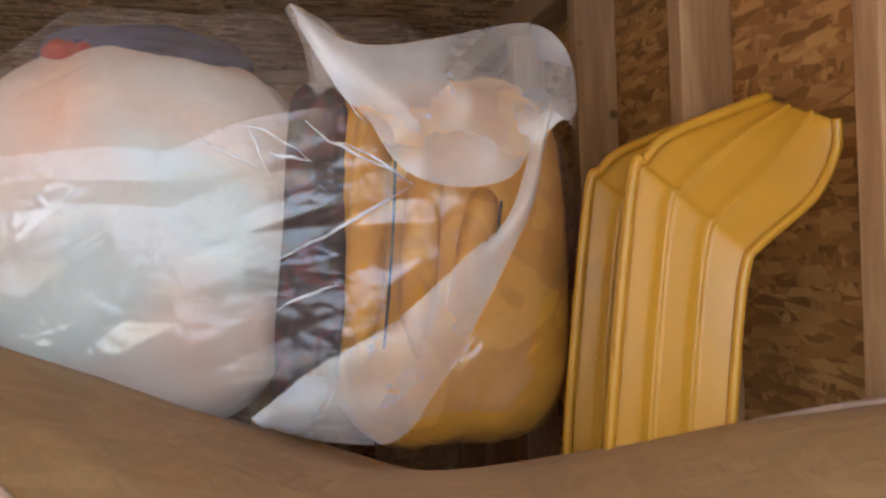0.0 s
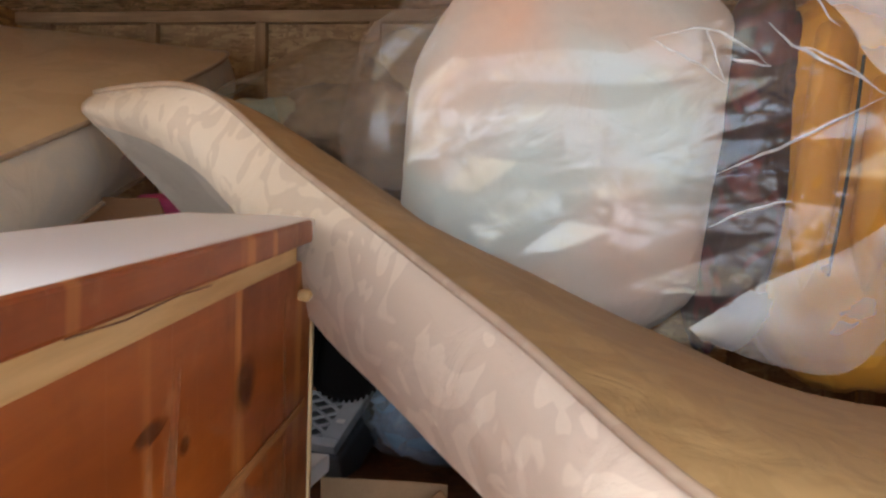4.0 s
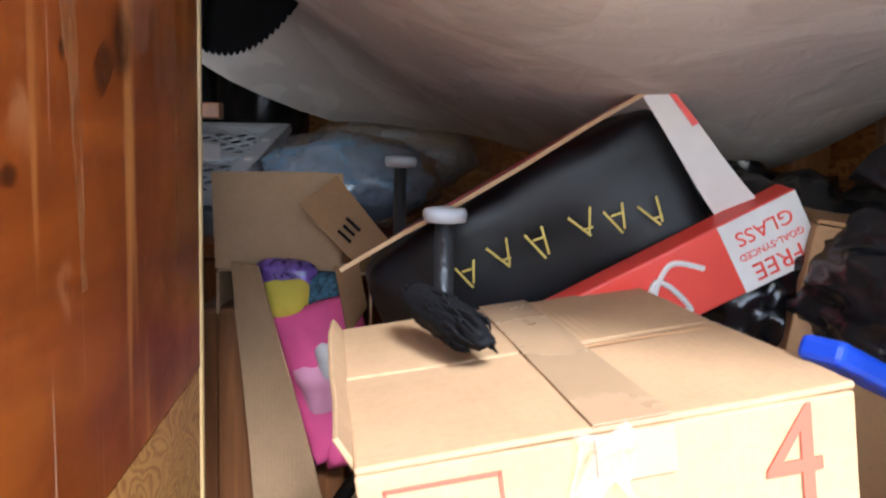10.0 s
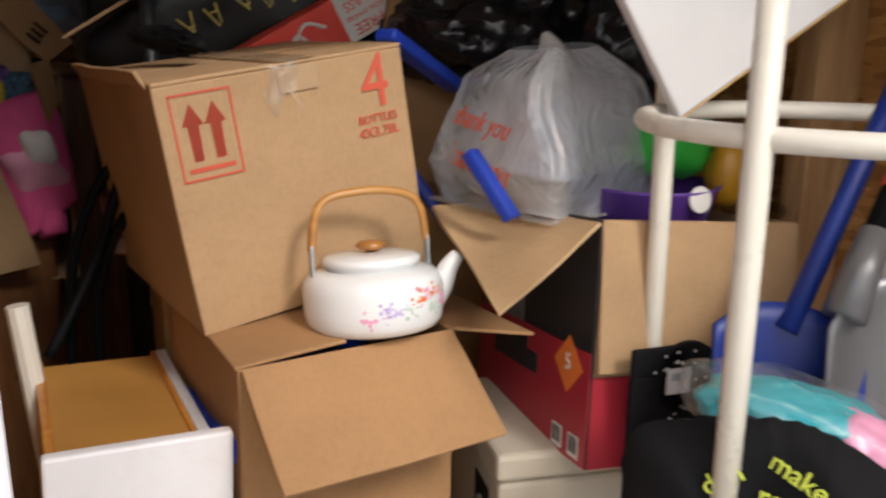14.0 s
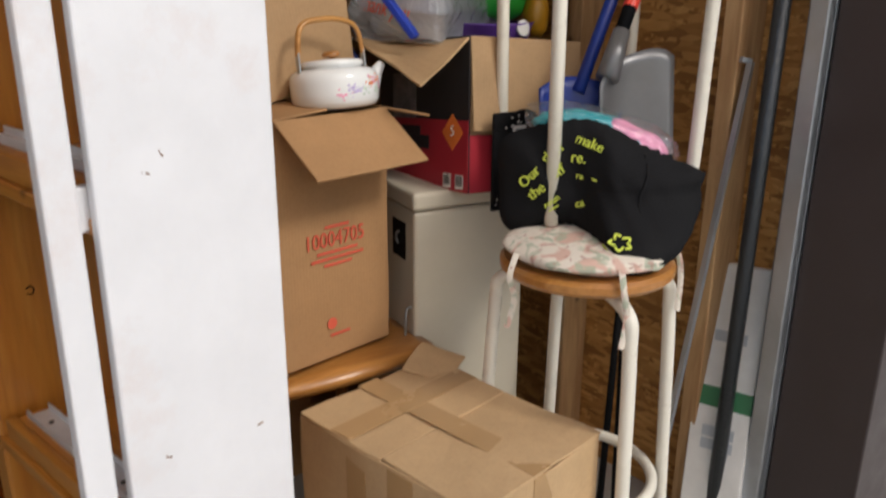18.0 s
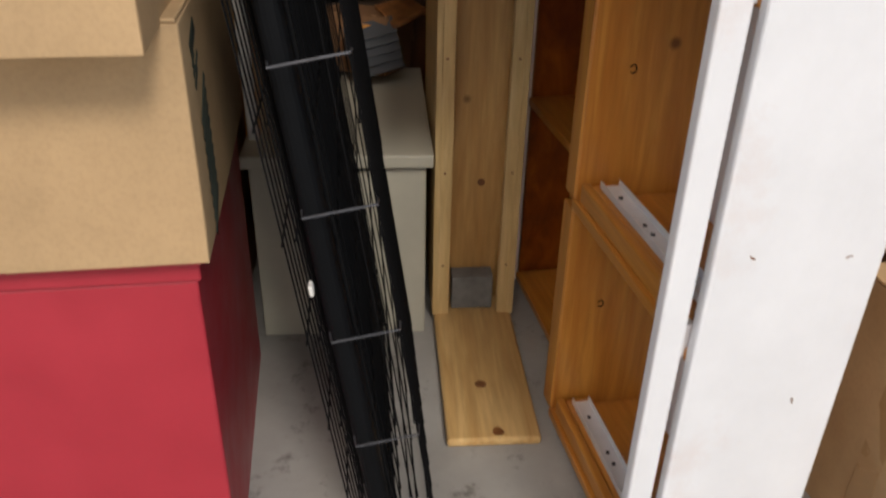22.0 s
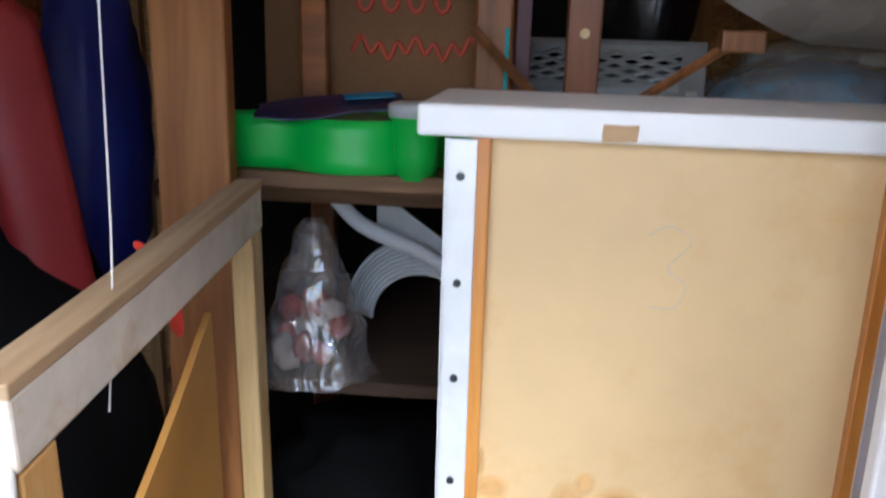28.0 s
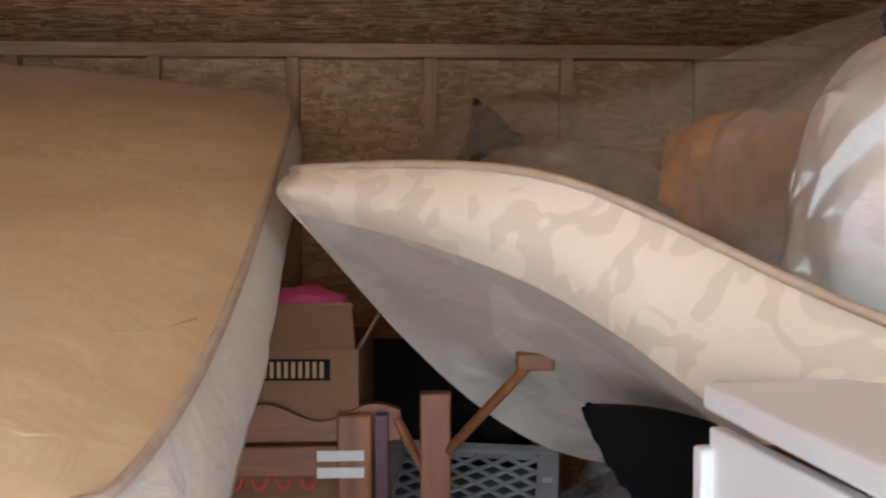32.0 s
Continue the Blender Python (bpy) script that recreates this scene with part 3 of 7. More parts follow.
def curve(pts, n=6, closed=False):
    """Points of a smooth line through pts."""
    pts = [Vector(p) for p in pts]
    out = []
    k = len(pts)
    for i in range(k if closed else k - 1):
        p0 = pts[(i - 1) % k] if closed or i else pts[0]
        p1, p2 = pts[i], pts[(i + 1) % k]
        p3 = pts[(i + 2) % k] if closed or i < k - 2 else pts[-1]
        for j in range(n):
            s = j / n
            out.append(0.5 * ((2 * p1) + (p2 - p0) * s + (2 * p0 - 5 * p1 + 4 * p2 - p3) * s * s + (3 * p1 - p0 - 3 * p2 + p3) * s ** 3))
    if not closed:
        out.append(pts[-1])
    return out


def sheet(fn, nu, nv, thick=0.0, closed_u=False):
    """A surface fn(u, v) -> point, u and v from 0 to 1, given thickness along its normals."""
    bm = bmesh.new()
    g = [[bm.verts.new(fn(i / nu, j / nv)) for j in range(nv + 1)] for i in range(nu if closed_u else nu + 1)]
    k = len(g)
    for i in range(k if closed_u else nu):
        for j in range(nv):
            bm.faces.new((g[i][j], g[(i + 1) % k][j], g[(i + 1) % k][j + 1], g[i][j + 1]))
    bmesh.ops.recalc_face_normals(bm, faces=bm.faces)
    if thick:
        bmesh.ops.solidify(bm, geom=bm.faces[:], thickness=thick)
    return bm


def blob(rx, ry, rz, seed=0, amp=0.12, freq=2.2, sub=4, crease=0.0, floor=None):
    """A soft lumpy body, for stuffed bags: noise for bulges, ridges for creases."""
    bm = bmesh.new()
    bmesh.ops.create_icosphere(bm, subdivisions=sub, radius=1)
    off = Vector((seed * 7.3, seed * 3.1, seed * 5.7))
    for v in bm.verts:
        d = v.co.normalized()
        q = d * freq + off
        k = 1 + amp * noise.fractal(q, 1.0, 2.0, 3)
        if crease:
            k -= crease * abs(noise.noise(q * 2.6 + Vector((4, 2, 9))))
            k += crease * 0.5 * noise.noise(Vector((q.x * 6, q.y * 6, q.z * 2)))
        v.co = Vector((d.x * rx, d.y * ry, d.z * rz)) * k
        if floor is not None and v.co.z < floor:
            v.co.z = floor + (v.co.z - floor) * 0.08
    return bm


def bundle(rx, ry, rz, seed=0, e=0.65, amp=0.05, fold=0.02):
    """A boxy stuffed bundle with soft folds."""
    bm = bmesh.new()
    bmesh.ops.create_icosphere(bm, subdivisions=5, radius=1)
    o = Vector((seed * 3.1, seed * 1.7, seed * 2.9))
    for v in bm.verts:
        d = v.co.normalized()
        k = (abs(d.x) ** (2 / e) + abs(d.y) ** (2 / e) + abs(d.z) ** (2 / e)) ** (-e / 2)
        k *= 1 + amp * noise.fractal(d * 1.8 + o, 1.0, 2.0, 3)
        k -= fold * abs(noise.noise(Vector((d.x * 7, d.y * 7, d.z * 3)) + o))
        v.co = Vector((d.x * rx, d.y * ry, d.z * rz)) * k
    return bm


def joined(*bms):
    """Joins bmeshes into the first."""
    a = bms[0]
    for b in bms[1:]:
        me = bpy.data.meshes.new("tmp")
        b.to_mesh(me)
        b.free()
        a.from_mesh(me)
        bpy.data.meshes.remove(me)
    return a


def revolve(profile, seg=40):
    """A turned body from (radius, height) pairs."""
    bm = bmesh.new()
    rings = [[bm.verts.new((r * math.cos(k * math.tau / seg), r * math.sin(k * math.tau / seg), z)) for k in range(seg)] for r, z in profile]
    for a, b in zip(rings, rings[1:]):
        for k in range(seg):
            bm.faces.new((a[k], a[(k + 1) % seg], b[(k + 1) % seg], b[k]))
    for ring, rev in ((rings[0], True), (rings[-1], False)):
        bm.faces.new(ring[::-1] if rev else ring)
    bmesh.ops.recalc_face_normals(bm, faces=bm.faces)
    return bm


def letters(text, size, material, parent, m, name="lettering", thin=0.0006, wide=1.0):
    """Flat lettering in the built-in font, centred, facing +z of m."""
    cu = bpy.data.curves.new("t", "FONT")
    cu.body, cu.size, cu.align_x, cu.align_y, cu.extrude = text, size, "CENTER", "CENTER", thin
    cu.resolution_u = 3
    ob = bpy.data.objects.new("t", cu)
    scene.collection.objects.link(ob)
    bpy.context.view_layer.update()
    me = bpy.data.meshes.new_from_object(ob.evaluated_get(bpy.context.evaluated_depsgraph_get()))
    bpy.data.objects.remove(ob)
    bpy.data.curves.remove(cu)
    me.name = name
    me.transform(Matrix.Diagonal((wide, 1, 1, 1)))
    me.materials.clear()
    me.materials.append(material)
    o = new(name, me)
    o.parent = parent
    o.matrix_basis = m
    return o


def quad(corners, thick=0.004, warp=0.003, seed=0, n=10):
    """A thin warped panel between four corners, given round its edge."""
    a, b, c, d = (Vector(k) for k in corners)
    o = Vector((seed * 1.3, seed * 2.1, seed * 0.7))
    return sheet(lambda u, v: (lambda p: p + noise.noise_vector(p * 9 + o) * warp)(a.lerp(b, u).lerp(d.lerp(c, u), v)), n, n, thick)


def pad(corners, depth=0.02, rumple=0.006, seed=0, n=22):
    """A soft flat stuffed piece of cloth, its face between four corners, bulging to -y."""
    a, b, c, d = (Vector(k) for k in corners)
    o = Vector((seed * 1.3, seed * 2.1, seed * 0.7))

    def fn(u, v):
        p = a.lerp(b, u).lerp(d.lerp(c, u), v)
        k = (1 - (2 * u - 1) ** 4) * (1 - (2 * v - 1) ** 4)
        return p + Vector((0, -depth * k, 0)) + noise.noise_vector(p * 24 + o) * rumple + noise.noise_vector(p * 60 + o) * rumple * 0.4
    return sheet(fn, n, n, 0.012)


def facing(x, y, z, rz=0, tilt=0, roll=0):
    """A pose whose +z faces -y (a front face), turned rz about the upright, for lettering."""
    return pose(x, y, z, 0, 0, rz) @ pose(0, 0, 0, 90 + tilt, 0, 0) @ pose(0, 0, 0, 0, 0, roll)


def worn(bm, amp=0.002, freq=9.0, seed=0):
    """Dents and warps a mesh slightly."""
    o = Vector((seed * 3.7, seed * 1.9, seed * 2.3))
    for v in bm.verts:
        v.co += noise.noise_vector(v.co * freq + o) * amp
    return bm


# ---- the unit: ground, floor, walls, ceiling ----
XR, XL, YB, YF, ZC = 0.84, -2.06, 2.50, -0.46, 2.55
# ground out of view, whitened to throw daylight up to the ceiling
ground = tagged(part("ground", span(-40, 40, -40, 40, -0.30, -0.06, 0), plain("bounce_ground", (0.74, 0.72, 0.68), 0.9, vary=0.15, scale=3, relief=0.5)),
                "unseen yard outside the storage unit, pale to bounce light in", "ground", kind="structure")
floor = tagged(part("floor", span(XL - 0.1, XR + 0.1, -2.6, YB + 0.1, -0.10, 0.0, 0), M_CONC), "pitted grey concrete floor slab with dark stains", "floor", kind="structure")
wall_back = tagged(part("wall_back", span(XL - 0.1, XR + 0.1, YB, YB + 0.012, 0, ZC, 0), M_OSBW), "bare strand-board back wall between pine studs", "wall", kind="structure")
wall_right = tagged(part("wall_right", span(XR, XR + 0.012, YF, YB + 0.012, 0, ZC, 0), M_OSB), "bare strand-board side wall with pine studs", "wall", kind="structure")
wall_left = tagged(part("wall_left", span(XL - 0.012, XL, YF, YB + 0.012, 0, ZC, 0), M_OSB), "bare strand-board side wall in shadow", "wall", kind="structure")
ceiling = tagged(part("ceiling", span(XL - 0.1, XR + 0.1, YF - 0.15, YB + 0.1, ZC, ZC + 0.1, 0), M_OSBC), "strand-board ceiling", "ceiling", kind="structure")
front = tagged(part("wall_front", joined(span(XR - 0.03, 4.0, YF - 0.16, YF - 0.01, -0.06, 3.1, 0), span(-5.0, XL - 0.02, YF - 0.16, YF - 0.01, -0.06, 3.1, 0),
               span(XL - 0.02, XR - 0.03, YF - 0.16, YF - 0.01, 2.45, 3.1, 0)), M_DARKMETAL), "dark brown metal cladding round the door opening", "wall", kind="structure")
# studs and plates of the back wall, 16 inches apart
for i in range(8):
    x = -1.94 + 0.4045 * i
    if x < XR - 0.05:
        part("stud", span(x - 0.019, x + 0.019, YB - 0.035, YB - 0.001, 0, 2.505, 0.002), M_STUD, wall_back)
part("top_plate", span(XL, XR, YB - 0.04, YB - 0.001, 2.505, 2.545, 0.002), M_STUDX, wall_back)
stud0 = part("stud", slab(0.088, 0.04, 2.47, bev=0.003), M_STUD, wall_right, m=pose(XR - 0.046, -0.30, 1.235))
for y in (0.10, 0.50, 0.90, 1.31, 1.72, 2.12, 2.44):
    same("stud", stud0, wall_right, pose(XR - 0.046, y, 1.235))
part("top_plate", span(XR - 0.09, XR - 0.001, YF, YB - 0.05, 2.472, 2.545, 0.003), wood("plate_y", (0.52, 0.33, 0.16), (0.33, 0.17, 0.07), 0.7, "y"), wall_right)
for y in (0.1, 0.9, 1.72):
    same("stud", stud0, wall_left, pose(XL + 0.046, y, 1.235))
# roller door guide and jamb
jamb = thing("door_jamb", "dark brown steel door jamb with galvanised track", "door jamb", kind="structure")
part("track", joined(span(0.775, 0.80, -0.475, -0.435, 0, 2.45, 0.004), span(0.80, 0.825, -0.475, -0.47, 0, 2.45, 0.001)), M_STEEL, jamb)
part("post", span(0.80, 0.95, -0.66, -0.478, 0, 2.45, 0.004), M_DARKMETAL, jamb)


# ---- gutted dresser standing on its end ----
DW, DD, DH = 0.235, 1.035, 1.855
dresser = thing("dresser", "gutted pine dresser stood on end, white front, stained side", "dresser", pose(-0.24, -0.27, 0, 0, 0, 7.2))
part("side_panel", slab(0.018, DD - 0.02, DH - 1.19 - 0.030, (-0.011, DD / 2 + 0.01, (DH - 0.030 + 1.19) / 2), 0.002), M_STAIN, dresser, "scuffed brown-stained side board")
groove = part("groove", worn(slab(0.0016, DD - 0.06, 0.011, (-0.0015, DD / 2, 1.649), 0.0006, cuts=6), 0.0022, 34), M_GROOVE, dresser, "pale worn shelf groove")
for y0, z0, ry, rz2, a in ((0.700, 1.552, 0.036, 0.036, 30), (0.650, 1.527, 0.042, 0.016, 38), (0.735, 1.732, 0.040, 0.030, 10), (0.518, 1.748, 0.034, 0.007, 10), (0.580, 1.722, 0.014, 0.008, -15), (0.542, 1.682, 0.013, 0.010, 20), (0.560, 1.530, 0.007, 0.009, 0), (0.434, 1.648, 0.013, 0.008, 12), (0.388, 1.604, 0.012, 0.006, 0), (0.500, 1.610, 0.006, 0.010, 0), (0.47, 1.45, 0.016, 0.008, -10)):
    part("knot", cyl(1.0, 0.001, 22, m=pose(-0.0018, y0, z0, a) @ Matrix.Diagonal((1, ry, rz2, 1)) @ pose(0, 0, 0, 0, 90, 0)), M_KNOT, dresser)


def smear(pts, w):
    """A thin streak down the side board along (y, z) points."""
    c = curve([(-0.0012, y, z) for y, z in pts], 6)

    def fn(u, v):
        k = min(int(u * (len(c) - 1)), len(c) - 2)
        p = c[k].lerp(c[k + 1], u * (len(c) - 1) - k)
        return p + Vector((0, (v - 0.5) * w * (0.5 + 0.9 * math.sin(math.pi * u) + 0.5 * noise.noise(p * 40)), 0))
    return sheet(fn, 24, 3)


for pts, w in (([(0.567, 1.79), (0.552, 1.70), (0.560, 1.626), (0.572, 1.56), (0.584, 1.488), (0.594, 1.364)], 0.022), ([(0.33, 1.631), (0.344, 1.604), (0.358, 1.572), (0.371, 1.528), (0.38, 1.483), (0.385, 1.40)], 0.016), ([(0.89, 1.796), (0.897, 1.60), (0.907, 1.338)], 0.014), ([(0.934, 1.587), (0.928, 1.46), (0.919, 1.345)], 0.010), ([(0.21, 1.58), (0.23, 1.45), (0.235, 1.30)], 0.014)):
    part("rubbed_streak", smear(pts, w), M_RUB, dresser, "pale rubbed streak")
for pts, w in (([(0.70, 1.645), (0.74, 1.60), (0.76, 1.55)], 0.085), ([(0.80, 1.68), (0.815, 1.60), (0.825, 1.50)], 0.020), ([(0.520, 1.745), (0.507, 1.68), (0.495, 1.615)], 0.012), ([(0.553, 1.735), (0.552, 1.69), (0.556, 1.65)], 0.018), ([(0.352, 1.60), (0.362, 1.56), (0.372, 1.51)], 0.016), ([(0.45, 1.53), (0.455, 1.50)], 0.020), ([(0.86, 1.62), (0.875, 1.52)], 0.03)):
    part("scuff", smear(pts, w), M_CHALK, dresser, "whitish scuff")
part("chip", worn(slab(0.0012, 0.016, 0.006, (-0.0016, 0.460, 1.651), 0.0004, cuts=2), 0.002, 60), M_PAPER, dresser, "torn white paper scrap")
part("knob", worn(blob(0.010, 0.012, 0.009, 3, 0.2, 2.0, 2), 0.002, 60), M_PINEY, dresser, "broken raw wood plug", pose(0.005, 0.965, 1.786))
part("lower_panel", slab(0.018, DD - 0.02, 1.188, (-0.012, DD / 2 + 0.01, 0.594), 0.002), M_PLY, dresser, "bare plywood lower side board")
part("back_edge", slab(0.03, 0.012, DH - 0.07, (-0.014, DD + 0.008, (DH - 0.07) / 2), 0.003), M_PINE, dresser, "raw pine edge strip")
part("top_lip", worn(slab(0.03, DD - 0.13, 0.030, (-0.012, DD / 2 - 0.045, 0), 0.003, cuts=4), 0.0012, 20), M_PINEY, dresser, "raw pine lip under the top", m=pose(0, 0, 1.8115, 1.75, 0, 0))
part("crack", worn(tube([(0.0034, 0.40, 0.004), (0.0034, 0.47, 0.001), (0.0034, 0.55, 0.003), (0.0034, 0.62, 0.001)], 0.0006, 5), 0.001, 40), M_OLDWOOD, dresser, "long crack in the lip", m=pose(0, 0, 1.8115, 1.75, 0, 0))
part("top", slab(0.180, DD - 0.02, 0.022, (-0.078, DD / 2 + 0.01, 0), 0.004), M_WHITECLEAN, dresser, "white laminate end board", m=pose(0, 0, 1.8345, 1.8, 0, 0))
part("top_edge", worn(slab(0.008, DD - 0.13, 0.025, (0.016, DD / 2 - 0.045, -0.003), 0.003, cuts=4), 0.001, 24), M_STAIN, dresser, "brown wooden edge", m=pose(0, 0, 1.8367, 1.8, 0, 0))
part("upper_panel", slab(0.014, DD - 0.52, 0.34, (-0.157, DD / 2 + 0.255, 1.672), 0.002), M_WHITECLEAN, dresser, "white painted closing panel")
part("upper_panel", slab(0.014, 0.5, 0.30, (-0.165, 0.265, 1.69), 0.002), M_WHITECLEAN, dresser)
part("back_stile", slab(0.03, 0.016, DH - 0.03, (-0.160, DD - 0.005, (DH - 0.03) / 2), 0.003), M_WHITE, dresser)
part("back_board", slab(0.12, 0.01, DH - 0.03, (-0.082, DD - 0.01, (DH - 0.03) / 2), 0.002), M_STAIN, dresser)
shelf_bm = lambda z: joined(slab(DW - 0.022, 0.46, 0.02, (-DW / 2 - 0.010, 0.245, z), 0.003), slab(0.13, DD - 0.52, 0.02, (-0.09, DD / 2 + 0.235, z), 0.003))
for z in (0.02, 0.505, 0.965, 1.425):
    part("divider", shelf_bm(z), M_ORANGEY, dresser)
    if z < 1.3:
        bl = part("runner_block", slab(0.05, 0.42, 0.032, (-DW + 0.052, 0.245, z + 0.0265), 0.004), M_ORANGEY, dresser)
        part("front_lip", slab(0.016, 0.44, 0.036, (-DW + 0.016, 0.235, z + 0.029), 0.003), M_ORANGEY, dresser)
        ch = joined(slab(0.036, 0.40, 0.002, (0, 0, 0), 0), slab(0.002, 0.40, 0.012, (-0.017, 0, 0.006), 0), slab(0.002, 0.40, 0.012, (0.017, 0, 0.006), 0))
        rl = part("drawer_slide", ch, M_RAIL, dresser, "white steel drawer slide", pose(-DW + 0.055, 0.24, z + 0.0445))
        for y in (-0.12, -0.09, 0.02, 0.05, 0.15):
            part("screw", cyl(0.004, 0.003, 8, c=(0, y, 0.002)), M_WEIGHT, rl)
for z0, z1 in ((0.03, 0.495), (0.515, 0.955), (0.975, 1.415)):
    part("partition", slab(DW - 0.03, 0.016, z1 - z0, (-DW / 2 - 0.010, 0.475, (z0 + z1) / 2), 0.002), M_ORANGE, dresser)
    part("partition_post", slab(0.02, 0.045, z1 - z0, (-DW + 0.012, 0.492, (z0 + z1) / 2), 0.002), M_ORANGE, dresser)
for z in (0.285, 0.75):
    part("pencil_mark", tube(curve([(-0.006, 0, 0.004), (0.002, 0, 0.008), (0.006, 0, 0), (0.002, 0, -0.006), (-0.005, 0, -0.004)], 4), 0.0012, 5), M_WIRE, dresser, m=pose(-0.155, 0.465, z))
part("inner_panel", slab(0.006, 0.42, 1.36, (-0.026, 0.245, 0.72), 0.001), M_WHITE, dresser, "pale inner face")
part("front_stile", slab(0.038, 0.022, DH - 0.01, (-0.269, 0.012, (DH - 0.01) / 2), 0.004), M_WHITE, dresser, "white painted stile")
for z in (0.07, 0.525, 0.985, 1.44, 1.81):
    part("front_rail", slab(0.245, 0.016, 0.052, (-0.126, 0.031, z), 0.003), M_WHITE, dresser)
plank = part("front_plank", worn(slab(0.237, 0.020, DH - 0.02, (-0.1155, 0.010, (DH - 0.02) / 2), 0.004, cuts=3), 0.0012), M_WHITE, dresser, "chipped white painted plank")
for x, z, a in ((-0.165, 0.66, 30), (-0.03, 0.65, -10), (-0.135, 1.04, 60), (-0.155, 1.02, 20), (-0.05, 0.42, 80)):
    part("scrape", worn(slab(0.010, 0.0006, 0.0022, bev=0.0002, cuts=2, m=pose(x - 0.018, -0.0005, z, 0, a, 0)), 0.0012, 300), M_OLDWOOD, plank)


# ---- narrow pine tower with a white board on top ----
tower = thing("shelf_tower", "narrow raw pine shelf tower with white board top", "shelf", pose(-0.655, 0.09, 0, 0, 0, 0))
part("base_board", slab(0.19, 0.86, 0.02, (0.0, 0.43, 0.012), 0.006), M_PINEY, tower)
for x in (-0.076, 0.076):
    part("upright", slab(0.034, 0.018, 0.945, (x, 0.452, 0.495), 0.002), M_PINE, tower)
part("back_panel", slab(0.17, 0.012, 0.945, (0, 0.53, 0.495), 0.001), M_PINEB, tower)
for z in (0.34, 0.79):
    part("knot", worn(cyl(0.009, 0.001, 12, m=pose(0.02 * math.sin(z * 40), 0.5232, z, 90)), 0.002, 60), M_OLDWOOD, tower)
for x in (-0.076, 0.076):
    for z in (0.16, 0.40, 0.66, 0.9):
        part("nail_hole", cyl(0.003, 0.001, 8, m=pose(x, 0.4425, z, 90)), M_OLDWOOD, tower)
part("side_panel", slab(0.014, 0.42, 0.945, (-0.092, 0.65, 0.495), 0.002), M_PINE, tower)
part("side_panel", slab(0.014, 0.42, 0.945, (0.092, 0.65, 0.495), 0.002), M_PINE, tower)
for x, y in ((-0.01, 0.17), (0.01, 0.02)):
    part("knot", worn(cyl(0.012, 0.001, 12, c=(x, y, 0.0226)), 0.002, 60), M_OLDWOOD, tower)
# block's grey is darkened to hold the shade under the tower
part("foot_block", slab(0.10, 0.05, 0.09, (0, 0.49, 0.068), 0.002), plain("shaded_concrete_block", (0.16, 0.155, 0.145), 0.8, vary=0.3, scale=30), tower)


def holed(x0, x1, y0, y1, z0, z1, hx0, hx1, hy0, hy1):
    return joined(span(x0, x1, y0, hy0, z0, z1, 0.004), span(x0, x1, hy1, y1, z0, z1, 0.004), span(x0, hx0, hy0 - 0.004, hy1 + 0.004, z0, z1, 0), span(hx1, x1, hy0 - 0.004, hy1 + 0.004, z0, z1, 0))


board = part("top_board", holed(-0.097, 0.093, -0.07, 0.80, 0.968, 0.988, -0.067, 0.078, 0.505, 0.678), M_WHITECLEAN, tower, "white laminate board with a square hole")
part("raw_edge", slab(0.185, 0.003, 0.017, (-0.002, -0.0725, 0.978), 0.001), M_PINE, board)
for b_ in ((-0.067, -0.062, 0.505, 0.678, 0.90, 0.972), (0.073, 0.078, 0.505, 0.678, 0.90, 0.972), (-0.062, 0.073, 0.672, 0.678, 0.90, 0.972), (-0.062, 0.073, 0.505, 0.511, 0.90, 0.972)):
    part("hole_lining", span(*b_, 0), M_PINEY, board)
part("hole_bottom", span(-0.067, 0.078, 0.505, 0.678, 0.894, 0.90, 0), M_PINEY, board)

# ---- drawer cabinet resting on the tower ----
cab = thing("drawer_unit", "upturned pale drawer unit with white slides and white top", "drawer unit", pose(-0.684, 0.865, 0.982, 0, 0, -3))
part("back_panel", slab(0.375, 0.006, 0.462, (0, 0.012, 0.243), 0.001), plain("hardboard", (0.66, 0.47, 0.24), 0.5, vary=0.05, stain=(0.60, 0.38, 0.16)), cab, "pale water-stained hardboard panel")
for x in (-0.186, 0.186):
    part("frame_strip", slab(0.018, 0.022, 0.475, (x, 0.008, 0.24), 0.002), M_ORANGE, cab)
    sl = part("slide", joined(slab(0.03, 0.004, 0.44, (x * 1.10, -0.004, 0.245), 0.001), slab(0.003, 0.012, 0.44, (x * 1.10 - 0.014, 0.0, 0.245), 0)), M_RAIL, cab, "white steel drawer slide")
    for z in (0.08, 0.11, 0.225, 0.325, 0.43):
        part("screw", cyl(0.004, 0.003, 10, c=(0, 0, 0), m=pose(x * 1.10, -0.007, z, 90)), M_WEIGHT, sl)
part("bottom_strip", slab(0.36, 0.024, 0.02, (0, 0.008, 0.011), 0.002), M_ORANGE, cab)
for x in (-0.188, 0.188):
    part("side_board", slab(0.012, 0.19, 0.44, (x, 0.115, 0.24), 0.001), M_PINE, cab)
part("top", slab(0.49, 0.215, 0.03, (-0.002, 0.098, 0.482), 0.004), M_WHITECLEAN, cab, "chipped white laminate top")
part("chip", worn(slab(0.03, 0.003, 0.016, (-0.06, -0.010, 0.476), 0.001, cuts=2), 0.003, 40), M_CARD2, cab)
